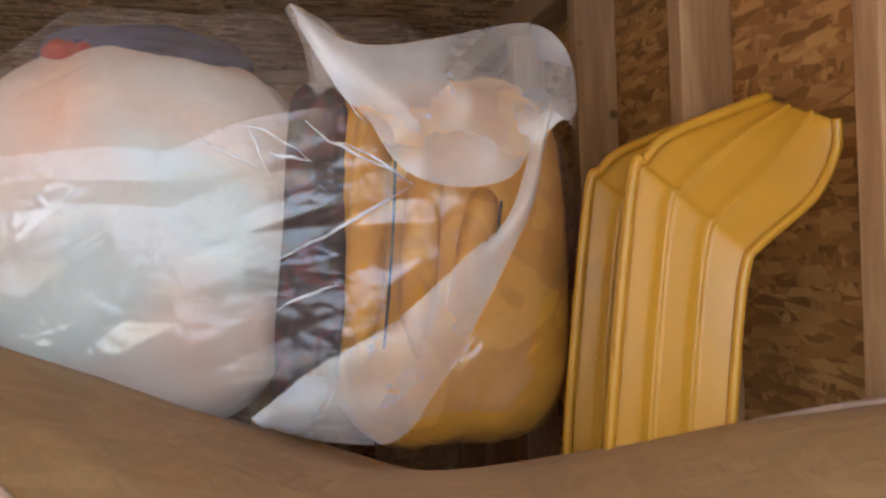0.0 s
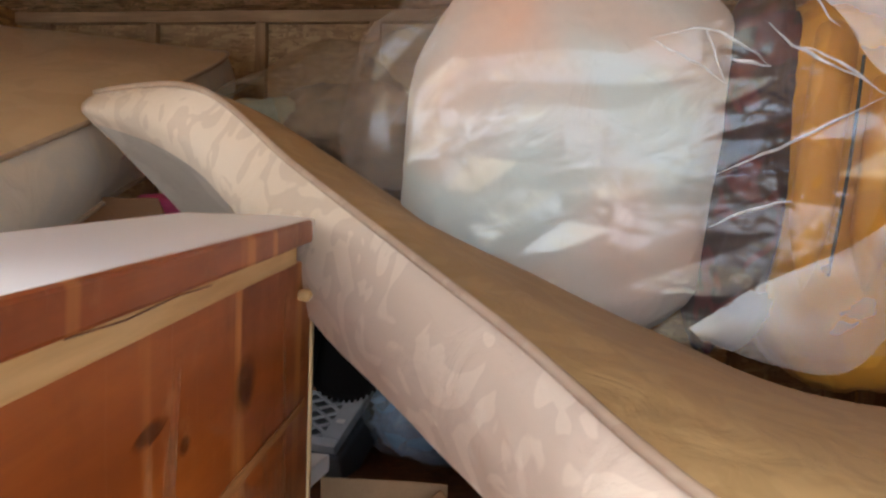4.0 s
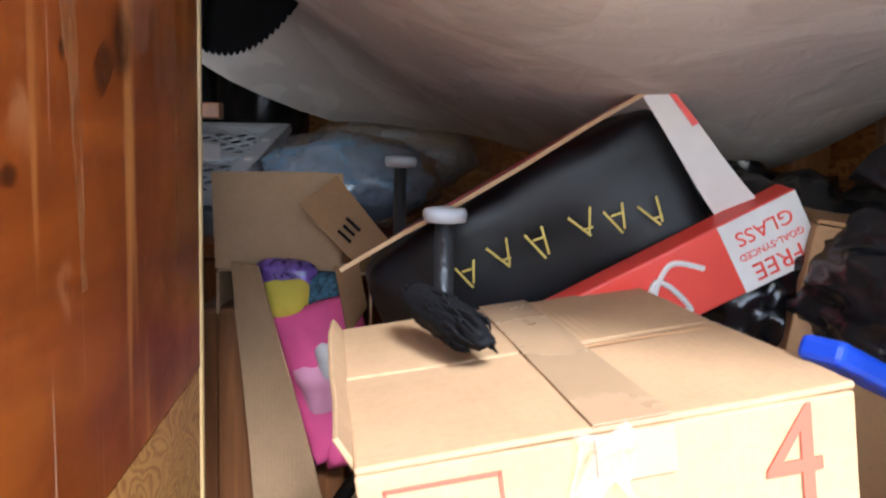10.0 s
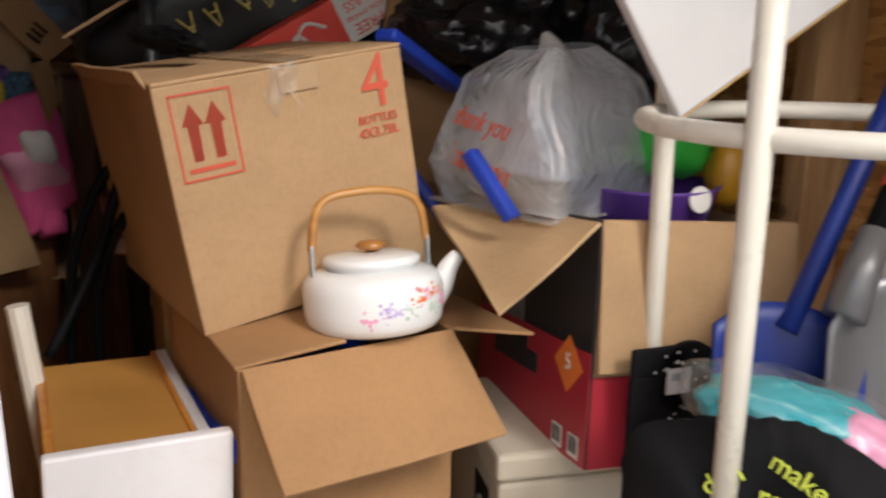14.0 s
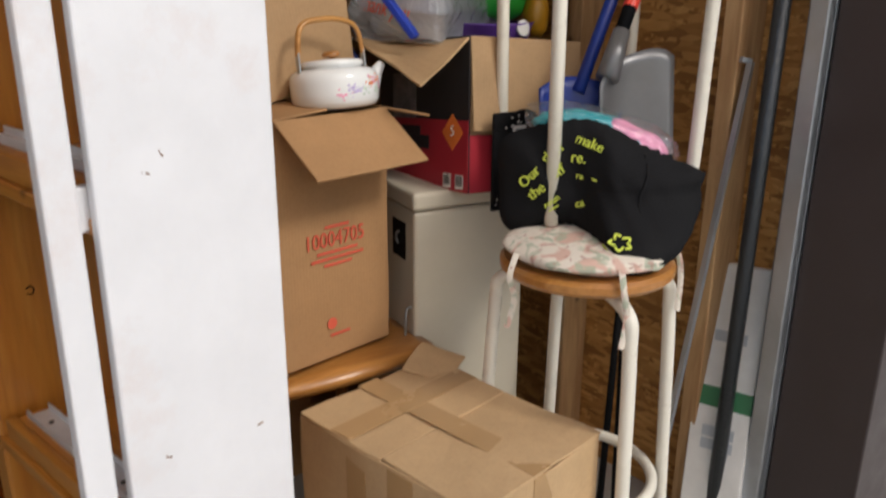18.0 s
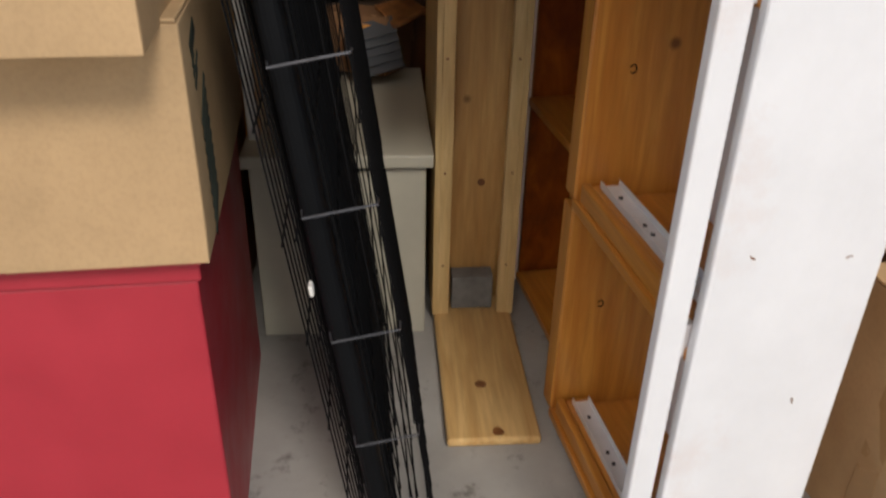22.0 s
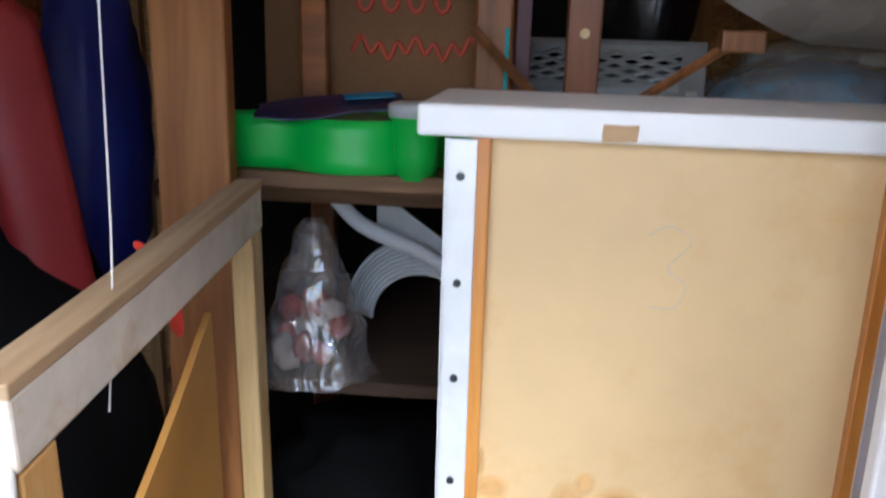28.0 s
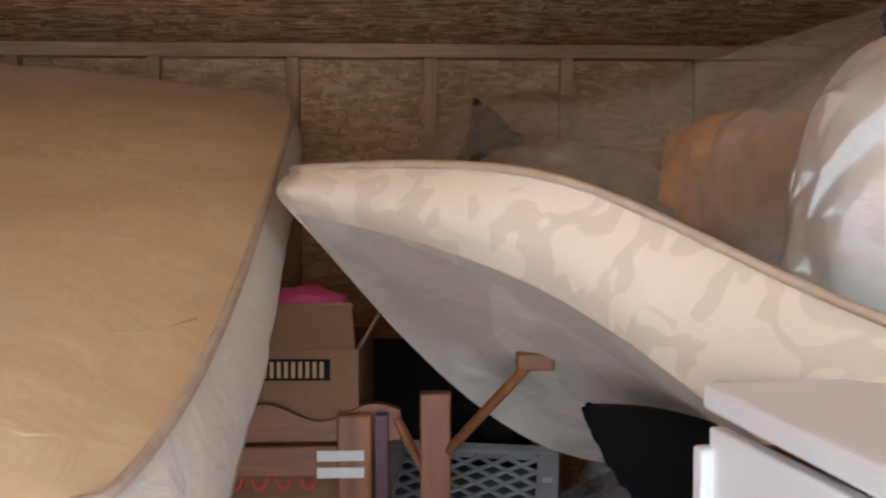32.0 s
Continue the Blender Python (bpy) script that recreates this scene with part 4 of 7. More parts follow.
for x, z, rx, rz3 in ((-0.162, 0.096, 0.017, 0.013), (-0.082, 0.082, 0.017, 0.027), (-0.030, 0.086, 0.024, 0.022), (0.086, 0.073, 0.026, 0.024), (0.011, 0.045, 0.034, 0.018), (-0.179, 0.125, 0.008, 0.018), (-0.02, 0.055, 0.022, 0.010), (-0.13, 0.040, 0.018, 0.010), (-0.065, 0.112, 0.010, 0.012), (0.13, 0.035, 0.030, 0.012)):
    part("water_stain", cyl(1.0, 0.0006, 22, m=pose(x, 0.0084, z) @ Matrix.Diagonal((rx * 1.3, 1, rz3 * 1.3, 1)) @ pose(0, 0, 0, 90)), M_STAINW, cab)
mk = tube(curve([(-0.02, 0, 0.035), (0.0, 0, 0.045), (0.02, 0, 0.03), (0.0, 0, 0.004), (0.018, 0, -0.012), (0.01, 0, -0.035), (-0.015, 0, -0.035)], 6), 0.00035, 4)
part("pencil_figure", mk, M_GREYPL, cab, "faint pencilled 3", pose(-0.005, 0.0085, 0.345))


# ---- cartons ----
def carton(name, label, sx, sy, sz, m, mat=M_CARD, top="closed", flaps=(), group="", inside=None, tape=True, seed=1, dent=0.002):
    """A corrugated carton of thin walls; flaps: (side, opening angle, share of length), side in 'fblr'."""
    t = 0.005
    box = thing(name, label, "cardboard box", m, group)
    for k in (-1, 1):
        part("long_wall", worn(slab(sx, t, sz, (0, k * (sy / 2 - t / 2), sz / 2), 0.0018, cuts=4), dent, 7, seed), mat, box)
        part("short_wall", worn(slab(t, sy - 2 * t, sz, (k * (sx / 2 - t / 2), 0, sz / 2), 0.0018, cuts=4), dent, 7, seed), mat, box)
    part("base", slab(sx - 0.002, sy - 0.002, t, (0, 0, t / 2 + 0.0005), 0), mat, box)
    if top == "closed":
        for s in (-1, 1):
            part("top_flap", worn(slab(sx, sy / 2 - 0.002, t, (0, s * sy / 4, sz + t / 2), 0.002, cuts=4), dent * 1.1, 8, seed + s), mat, box)
        if tape:
            part("tape", joined(slab(0.05, sy + 0.001, 0.0012, (0, 0, sz + t + 0.001), 0), slab(0.05, 0.0012, 0.06, (0, -sy / 2 - 0.001, sz - 0.03), 0)) if tape == "y" else
                 joined(slab(sx + 0.001, 0.05, 0.0012, (0, 0, sz + t + 0.001), 0), slab(0.0012, 0.05, 0.06, (-sx / 2 - 0.001, 0, sz - 0.03), 0)), M_TAPE, box, "brown parcel tape")
    for sd, ang, ln in flaps:
        w = (sx if sd in "fb" else sy) - 0.006
        fl = slab(w, ln, t, (0, -ln / 2, 0), 0.002, cuts=3)
        worn(fl, 0.003, 6, seed + ang * 0.1)
        rz = {"f": 0, "r": 90, "b": 180, "l": -90}[sd]
        off = (sy if sd in "fb" else sx) / 2
        part("flap", fl, mat, box, m=pose(0, 0, sz, 0, 0, rz) @ pose(0, -off, 0, 0, 0, 0) @ pose(0, 0, 0, 90 - ang, 0, 0))
    if inside is not None:
        part("filling", worn(slab(sx - 0.014, sy - 0.014, 0.05, (0, 0, sz * inside), 0.02, cuts=6), 0.02, 12, seed), M_MAROON, box)
    return box


# stack at the left of the opening
redbox = thing("storage_box", "large dark red lidded storage box", "storage box", pose(-1.36, 0.10, 0, 0, 0, 4))
part("body", slab(0.45, 0.60, 0.575, (0, 0, 0.288), 0.004), M_RED, redbox)
part("lid", slab(0.462, 0.612, 0.045, (0, 0, 0.599), 0.004), M_RED, redbox)
part("lid_rim", slab(0.468, 0.618, 0.008, (0, 0, 0.606), 0.003), M_RED, redbox)
c_mid = carton("cardboard_box", "pale cardboard box with slotted side, on the red box", 0.50, 0.56, 0.30, pose(-1.355, 0.04, 0.624, 0, 0, 4), M_CARD2, tape=False, seed=2)
M_GREENINK = plain("dark_green_print", (0.026, 0.034, 0.024), 0.7, vary=0.3)
for k in range(9):
    part("print_stripe", slab(0.001, 0.075, 0.011, bev=0, m=pose(0.2518, -0.175, 0.178 - 0.019 * k, 38, 0, 0)), M_GREENINK, c_mid)
part("print_block", slab(0.001, 0.050, 0.020, bev=0, m=pose(0.2518, -0.200, 0.263, 24, 0, 0)), M_GREENINK, c_mid)
for y, z, w in ((-0.212, 0.240, 0.022), (-0.190, 0.232, 0.030), (-0.214, 0.226, 0.016), (-0.205, 0.216, 0.034)):
    part("print_line", slab(0.001, w, 0.007, bev=0, m=pose(0.2518, y, z, 30, 0, 0)), M_GREENINK, c_mid)
c_up = carton("cardboard_box", "large cardboard box with sagging bottom edge, topmost", 0.48, 0.62, 0.36, pose(-1.355, -0.04, 0.925, 1, 0, 4), M_CARD2, tape=False, seed=3)


# ---- folded wire dog crate leaning beside the stack ----
def wire_panel(w, h, nx, nz, r=0.0016):
    ws = []
    for i in range(nx + 1):
        x = -w / 2 + w * i / nx
        ws.append(tube([(x, 0, 0), (x, 0, h)], r, 5))
    for k in range(nz + 1):
        z = h * k / nz
        ws.append(tube([(-w / 2, 0.003, z), (w / 2, 0.003, z)], r * (1.5 if k in (0, nz) else 1.1), 5))
    return joined(*ws)


crate = thing("dog_crate", "folded black wire dog crate with black tray", "dog crate", pose(-0.865, 0.16, 0.008, -8, 0, 92))
for k, (y, n) in enumerate(((-0.072, 13), (-0.045, 5), (-0.016, 13), (0.034, 27), (0.052, 27))):
    part("wire_panel", wire_panel(0.74 - 0.01 * (k % 2), 1.10 - 0.012 * (k % 3), n, 7, 0.0013), M_WIRE, crate, m=pose(0, y, 0.01 + 0.004 * k))
tray = slab(0.70, 0.034, 1.06, (0, 0.010, 0.55), 0.015, 4)
part("tray", tray, M_BPLAST, crate, "black plastic pan")
for i in range(12):
    part("tray_rib", slab(0.006, 0.004, 0.98, (-0.32 + 0.058 * i, -0.0085, 0.55), 0.001), M_BPLAST, crate)
for i in range(6):
    z = 0.12 + 0.19 * i
    part("clip", tube([(-0.36, -0.075, z), (-0.384, -0.074, z + 0.004), (-0.384, 0.02, z), (-0.362, 0.022, z)], 0.0017, 6), M_CLIP, crate)
for i in range(6):
    x = -0.30 + 0.12 * i
    part("clip", tube([(x, -0.075, 1.09), (x, -0.074, 1.118), (x + 0.012, 0.02, 1.122), (x + 0.012, 0.022, 1.09)], 0.0018, 6), M_CLIP, crate)
part("label", slab(0.008, 0.001, 0.014, (-0.30, -0.0105, 1.035), 0), M_PAPER, crate, "small white label")
for i, x in enumerate((-0.30, -0.12, 0.06, 0.24)):
    for k in range(3):
        part("hinge_loop", tube([(x + 0.006 * k, -0.05 + 0.007 * math.cos(a * math.tau / 10), 1.108 + 0.007 * math.sin(a * math.tau / 10)) for a in range(10)], 0.0013, 5, True), M_WIRE, crate)
part("tag", slab(0.016, 0.006, 0.016, (-0.378, 0.03, 0.585), 0.002), M_PAPER, crate, "torn white tag")


# ---- mattresses lying over the pile ----
def along(pts, s):
    k = s * (len(pts) - 1)
    i = min(int(k), len(pts) - 2)
    f = k - i
    p0, p1, p2, p3 = (Vector(pts[max(0, min(len(pts) - 1, j))]) for j in (i - 1, i, i + 1, i + 2))
    return 0.5 * ((2 * p1) + (p2 - p0) * f + (2 * p0 - 5 * p1 + 4 * p2 - p3) * f * f + (3 * p1 - p0 - 3 * p2 + p3) * f ** 3)


def mattress(name, label, edge, width, thick, tops, sides, unders, xmax=9.0, nu=60, nv=26, corner=0.2, seams=(0.0, 1.0), belly=0.0, bulge=0.028, quilt=0):
    """A sagging mattress: edge is its near upper edge, width the way across it, both from end to end."""
    mt = thing(name, label, "mattress")

    def clampx(p):
        if p.x > xmax:
            p.z += (p.x - xmax) * 0.8
            p.x = xmax
        return p

    def rounded(u, v):
        a, b = 2 * u - 1, 2 * v - 1
        return (1 + a * math.sqrt(1 - corner * b ** 6 / 2)) / 2, (1 + b * math.sqrt(1 - corner * a ** 6 / 2)) / 2

    def top(u, v):
        u, v = rounded(u, v)
        p = along(edge, u) + along(width, u) * v
        h = min(v, 1 - v, u * 1.9, (1 - u) * 1.9)
        p.z += 0.022 * min(1, h / 0.12) + 0.010 * noise.noise(p * 5) * min(1, h / 0.05)
        return clampx(p)

    def bottom(u, v):
        u, v = rounded(u, v)
        p = along(edge, u) + along(width, u) * v
        p += Vector((0, 0, -along(thick, u).x)) + Vector((0, 0, 1)) * 0.008 * noise.noise(p * 4)
        p.z -= belly * math.sin(math.pi * min(1, v)) * (1 - u) ** 22
        h = min(v, 1 - v, u * 1.9, (1 - u) * 1.9)
        p.z -= 0.02 * min(1, h / 0.12)
        return clampx(p)

    def rim(s):
        s = s % 1
        q = s * 4
        if q < 1:
            return q, 0.0, Vector((0, 0, 0))
        if q < 2:
            return 1.0, q - 1, Vector((0, 0, 0))
        if q < 3:
            return 3 - q, 1.0, Vector((0, 0, 0))
        return 0.0, 4 - q, Vector((0, 0, 0))

    mid = along(edge, 0.5) + along(width, 0.5) * 0.5

    def band(s, k):
        u, v, _ = rim(s)
        a, b = top(u, v), bottom(u, v)
        p = a.lerp(b, k)
        out = Vector((p.x - (along(edge, u) + along(width, u) * 0.5).x, p.y - (along(edge, u) + along(width, u) * 0.5).y, 0))
        if out.length > 1e-6:
            p += out.normalized() * (bulge * math.sin(math.pi * k) + 0.005 * noise.noise(p * 16))
        return clampx(p)

    part("top_panel", sheet(top, nu, nv), tops, mt, smooth=True)
    for i in range(quilt):
        line = [top((i + 0.5) / quilt + 0.022 * math.sin(11 * k / 40 + 2.1 * i) + 0.006 * math.sin(47 * k / 40 + i), k / 40) + Vector((0, 0, -0.0017)) for k in range(1, 40)]
        part("quilting", tube(line, [0.0010 + 0.0013 * abs(math.sin(k * 0.31 + i)) for k in range(39)], 6), tops, mt, "stitched quilting ridge", smooth=True)
    part("underside", sheet(bottom, nu, nv), unders, mt, smooth=True)
    part("border", sheet(band, 200, 10, closed_u=True), sides, mt, smooth=True)
    for k in seams:
        pts = []
        for i in range(200):
            u, v, _ = rim(i / 200)
            p = (top if k == 0 else bottom)(u, v)
            c = along(edge, u) + along(width, u) * 0.5
            o = Vector((p.x - c.x, p.y - c.y, 0))
            pts.append(p + o.normalized() * 0.004)
        part("piping", tube(pts, 0.0055, 6, True), M_PIPING, mt, smooth=True)
    return mt


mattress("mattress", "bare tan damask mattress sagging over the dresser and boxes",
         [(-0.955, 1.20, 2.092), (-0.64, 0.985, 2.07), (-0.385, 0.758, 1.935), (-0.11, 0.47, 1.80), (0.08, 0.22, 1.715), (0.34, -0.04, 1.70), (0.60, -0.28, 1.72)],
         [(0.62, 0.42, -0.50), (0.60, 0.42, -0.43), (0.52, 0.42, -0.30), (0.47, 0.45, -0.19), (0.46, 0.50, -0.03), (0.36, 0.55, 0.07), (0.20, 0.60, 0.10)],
         [(0.055, 0, 0), (0.13, 0, 0), (0.172, 0, 0), (0.160, 0, 0), (0.107, 0, 0), (0.10, 0, 0), (0.10, 0, 0)], M_MATTSHADE, M_MATT, M_UNDER, xmax=0.745, corner=0.06, seams=(0.0,), belly=0.10)
mattress("mattress", "tan mattress in a torn plastic wrap, tilted against the back wall",
         [(-0.945, 0.55, 1.815), (-0.985, 1.10, 1.99), (-1.03, 1.62, 2.155), (-1.07, 2.17, 2.34)],
         [(-0.86, -0.05, 0.02), (-0.86, 0, 0.04), (-0.86, 0, 0.06), (-0.86, 0, 0.09)],
         [(0.17, 0, 0), (0.18, 0, 0), (0.18, 0, 0), (0.18, 0, 0)], M_MATTTOP2, cloth("white_border", (0.76, 0.70, 0.60), (0.71, 0.67, 0.60), 7.0, edge=0.05, relief=0.5), M_UNDER, corner=0.3, quilt=9)


# ---- right of the dresser: the box with four bottles, kettle and lower box ----
box4 = carton("cardboard_box", "taped cardboard box printed 4 BOTTLES with red arrows", 0.315, 0.375, 0.292, pose(0.090, 0.228, 1.016, 0, -8.6, 8.8) @ pose(0, 0.187, 0), M_CARD, tape=False, seed=4)
part("tape", joined(slab(0.05, 0.376, 0.0008, (0.012, 0, 0.2985), 0), slab(0.05, 0.0008, 0.03, (0.012, -0.1895, 0.277), 0)), M_TAPECL, box4, "clear parcel tape")
fy = -0.1885


def arrow(x, z):
    """A printed upright arrow, as a thin prism."""
    bm = bmesh.new()
    vs = [bm.verts.new((x + dx, fy - 0.0003, z + dz)) for dx, dz in ((-0.0055, 0), (0.0055, 0), (0.0065, 0.040), (0.0125, 0.040), (0, 0.064), (-0.0125, 0.040), (-0.0065, 0.040))]
    f = bm.faces.new(vs)
    bmesh.ops.solidify(bm, geom=[f], thickness=0.0003)
    return bm


ax, az = -0.1065, 0.232
part("print", joined(*[slab(*d, bev=0, m=m) for d, m in (((0.0705, 0.0006, 0.0024), pose(ax, fy, az + 0.048)), ((0.0705, 0.0006, 0.0024), pose(ax, fy, az - 0.048)), ((0.0024, 0.0006, 0.098), pose(ax - 0.0345, fy, az)),
     ((0.0024, 0.0006, 0.098), pose(ax + 0.0345, fy, az)), ((0.054, 0.0006, 0.005), pose(ax, fy, az - 0.037)))], arrow(ax - 0.0135, az - 0.027), arrow(ax + 0.0125, az - 0.027)), M_REDINK, box4, "red this-way-up arrows in a frame")
letters("4", 0.094, M_REDINK, box4, facing(0.1135, fy - 0.0006, 0.2535), "figure", wide=0.86)
letters("BOTTLES", 0.0150, M_REDINK, box4, facing(0.1115, fy - 0.0006, 0.2105), wide=0.92)
letters("4X3.78L", 0.0178, M_REDINK, box4, facing(0.1115, fy - 0.0006, 0.1935), wide=0.95)
part("torn_tape", worn(sheet(lambda u, v: Vector((-0.029 + 0.037 * u + 0.004 * math.sin(8 * v), fy - 0.0025 - 0.003 * abs(math.sin(5 * u + 4 * v)), 0.2975 - (0.046 + 0.014 * math.sin(7 * u + 1)) * v)), 16, 16), 0.004, 60), film_plastic("tape_scrap", (0.97, 0.94, 0.88), 0.10, 0.12, 26.0, gloss=1.7, crease=0.3), box4, "crumpled clear tape scrap")
part("side_flap", worn(slab(0.024, 0.35, 0.004, (-0.012, 0, 0), 0.001, cuts=4), 0.004, 14, 3), M_CARD, box4, "gaping side flap", m=pose(-0.155, 0.006, 0.290, 0, 62, 0))
part("perforation", slab(0.11, 0.0015, 0.0015, (0.09, -0.02, 0.2985), 0), M_CARDD, box4)

low = carton("cardboard_box", "open cardboard box printed 10004705 on a wooden seat", 0.272, 0.30, 0.49, pose(0.070, 0.252, 0.502, 0, 0, 6), M_CARDD, top="open",
             flaps=(("f", 54, 0.15), ("r", 76, 0.13), ("l", 266, 0.13), ("b", 262, 0.14)), seed=5)
letters("10004705", 0.044, M_REDINK, low, facing(-0.005, -0.1535, 0.25), wide=0.85)
for z, w in ((0.225, 0.10), (0.212, 0.13), (0.199, 0.07), (0.276, 0.06), (0.05, 0.05)):
    part("print_line", slab(w, 0.0006, 0.006, (0.0, -0.1535, z), 0), M_REDINK, low)
part("seal", cyl(0.012, 0.0006, 18, m=pose(-0.02, -0.1535, 0.075, 90)), M_REDINK, low)
part("filling", worn(slab(0.28, 0.28, 0.05, (0, 0, 0.37), 0.02, cuts=6), 0.02, 10), M_BLUE, low, "dark folded things")

# enamel kettle
kettle = thing("kettle", "white enamel kettle with flower decals and cane handle", "kettle", pose(0.133, 0.160, 0.994, -7, 0, 2) @ Matrix.Scale(0.93, 4))
part("body", revolve([(0.02, 0.0), (0.074, 0.0), (0.084, 0.004), (0.0905, 0.014), (0.0925, 0.03), (0.0925, 0.055), (0.090, 0.067), (0.082, 0.076), (0.066, 0.080)]), M_ENAMEL, kettle, smooth=True)
lid = part("lid", revolve([(0.060, 0.078), (0.060, 0.084), (0.064, 0.086), (0.064, 0.093), (0.058, 0.0965), (0.03, 0.099), (0.004, 0.100)]), M_ENAMEL, kettle, smooth=True)
part("knob", revolve([(0.006, 0.099), (0.008, 0.102), (0.018, 0.104), (0.020, 0.109), (0.014, 0.114), (0.002, 0.115)], 20), M_SEATWOOD, lid, "turned wooden knob", smooth=True)
part("spout", tube(curve([(0.078, 0, 0.022), (0.098, 0, 0.042), (0.112, 0, 0.066), (0.128, 0, 0.083)], 6), [0.022 - 0.0125 * i / 18 for i in range(19)], 14), M_ENAMEL, kettle, smooth=True)
hp = curve([(-0.080, 0, 0.108), (-0.074, 0, 0.150), (-0.058, 0, 0.172), (-0.02, 0, 0.179), (0.02, 0, 0.179), (0.058, 0, 0.170), (0.075, 0, 0.148), (0.080, 0, 0.108)], 6)
part("handle", tube(hp, 0.0062, 8, flat=0.8), M_BAMBOO, kettle, "bent cane handle", smooth=True)
for x in (-0.081, 0.081):
    part("bracket", slab(0.004, 0.012, 0.05, (x, 0, 0.09), 0.001), M_STEEL, kettle)
rng = random.Random(5)
for i in range(120):
    cl = rng.choice(((-78, 0.046, M_ORANGEP), (-70, 0.050, M_PINKL), (-60, 0.052, M_ORANGEP), (-108, 0.034, M_LILAC), (-100, 0.040, M_LILAC), (-44, 0.040, M_PINKL), (-84, 0.030, M_SAGE), (-64, 0.032, M_SAGE), (-120, 0.026, M_PINKL)))
    a = radians(cl[0] + 4 + rng.gauss(0, 4.5))
    z = cl[1] + rng.gauss(0, 0.005)
    part("decal", cyl(rng.uniform(0.001, 0.0032), 0.0007, 6, m=pose(0.0927 * math.cos(a), 0.0927 * math.sin(a), z, 0, 0, math.degrees(a)) @ pose(0, 0, 0, 0, 90, 0)), cl[2], kettle)

# wooden seat under the lower box
seat = thing("wooden_chair", "honey-coloured wooden chair seat under the box", "chair", pose(0.115, 0.27, 0, 0, 0, -4))
part("seat", sheet(lambda u, v: Vector((-0.20 + 0.40 * u, -0.235 + 0.045 * (2 * u - 1) ** 2 + 0.42 * v, 0.475 + 0.012 * math.sin(3 * u))), 16, 8, 0.024), M_SEATWOOD, seat, smooth=True)
for x, y in ((-0.16, -0.16), (0.16, -0.16), (-0.15, 0.15), (0.15, 0.15)):
    part("leg", tube([(x, y, 0.47), (x * 1.15, y * 1.15, 0.0)], [0.018, 0.014], 10), M_SEATWOOD, seat)

# big taped box on the floor
big = carton("cardboard_box", "large battered taped cardboard box on the floor", 0.325, 0.43, 0.475, pose(0.103, -0.215, 0.0, 0, 0, 6), M_CARD2, tape="y", seed=6, dent=0.007)
part("tape", joined(slab(0.0012, 0.06, 0.47, (-0.164, -0.05, 0.236), 0), slab(0.0012, 0.05, 0.47, (-0.164, 0.06, 0.236), 0)), M_TAPE, big)
part("tape", slab(0.325, 0.05, 0.0012, (0, 0.10, 0.4825), 0), M_TAPE, big)
st = [(0.018 * math.cos(k), 0.018 * math.sin(k), 0) for k in [i * math.tau / 24 for i in range(24)]]
part("stamp", joined(tube(st, 0.0016, 5, True), tube([(p[0] * 0.6, p[1] * 0.6, 0) for p in st], 0.0012, 5, True)), M_BPLAST, big, "printed round stamp", pose(-0.1640, -0.145, 0.33, 0, 90, 0))
for y, z in ((-0.125, 0.24), (-0.06, 0.20)):
    part("print_mark", slab(0.0008, 0.022, 0.012, (-0.1642, y, z), 0), M_BPLAST, big)
part("flap_corner", worn(slab(0.10, 0.10, 0.004, (0, 0, 0), 0.001, cuts=3), 0.004, 20), M_CARD2, big, m=pose(0.14, 0.17, 0.489, 8, -10, 20))

# cream cabinet (bin) with black latch
bin_ = thing("metal_bin", "cream metal pedal bin with a black latch plate", "bin", pose(0.455, 0.215, 0.022, 0, 0, -12))
part("body", slab(0.28, 0.26, 0.74, (0, 0, 0.37), 0.008), M_CREAM, bin_)
part("lid", slab(0.288, 0.268, 0.04, (0, 0, 0.763), 0.008), M_CREAM, bin_)
lp = part("latch_plate", slab(0.002, 0.065, 0.085, (-0.1415, -0.055, 0.665), 0.0005), M_BPLAST, bin_, "black latch plate")
part("latch", tube([(0, 0.014 * math.cos(k / 3), 0.014 * math.sin(k / 3)) for k in range(-4, 6)], 0.003, 6), M_STEEL, lp, "chrome latch", pose(-0.1445, -0.06, 0.668))
part("handle", tube(curve([(-0.142, -0.118, 0.52), (-0.156, -0.118, 0.51), (-0.156, -0.118, 0.38), (-0.142, -0.118, 0.36)], 4), 0.003, 6), M_STEEL, bin_)

# red and black printed carton, open, on the bin
rb = thing("toy_carton", "open red and black printed carton with a 5 label", "cardboard box", pose(0.367, 0.033, 0.809, -6, 4, -6))
M_BLKP = plain("black_print", (0.025, 0.025, 0.028), 0.4, vary=0.3)
part("side_wall", slab(0.005, 0.36, 0.32, (0.0025, 0.18, 0.16), 0.001), M_BLKP, rb, "black printed side")
part("side_band", worn(slab(0.0016, 0.359, 0.15, (-0.0010, 0.18, 0.0755), 0.0003, cuts=2), 0.0), M_RED, rb, "red printed band")
part("front_wall", slab(0.30, 0.005, 0.32, (0.152, 0.0025, 0.16), 0.001), M_CARD, rb)
part("front_band", slab(0.30, 0.0016, 0.12, (0.152, -0.0012, 0.061), 0.0003), M_RED, rb)
part("far_wall", slab(0.30, 0.005, 0.32, (0.152, 0.357, 0.16), 0.001), M_CARD, rb)
part("back_wall", slab(0.005, 0.35, 0.32, (0.30, 0.18, 0.16), 0.001), M_CARD, rb)
part("base", slab(0.296, 0.35, 0.004, (0.152, 0.18, 0.003), 0), M_CARD, rb)
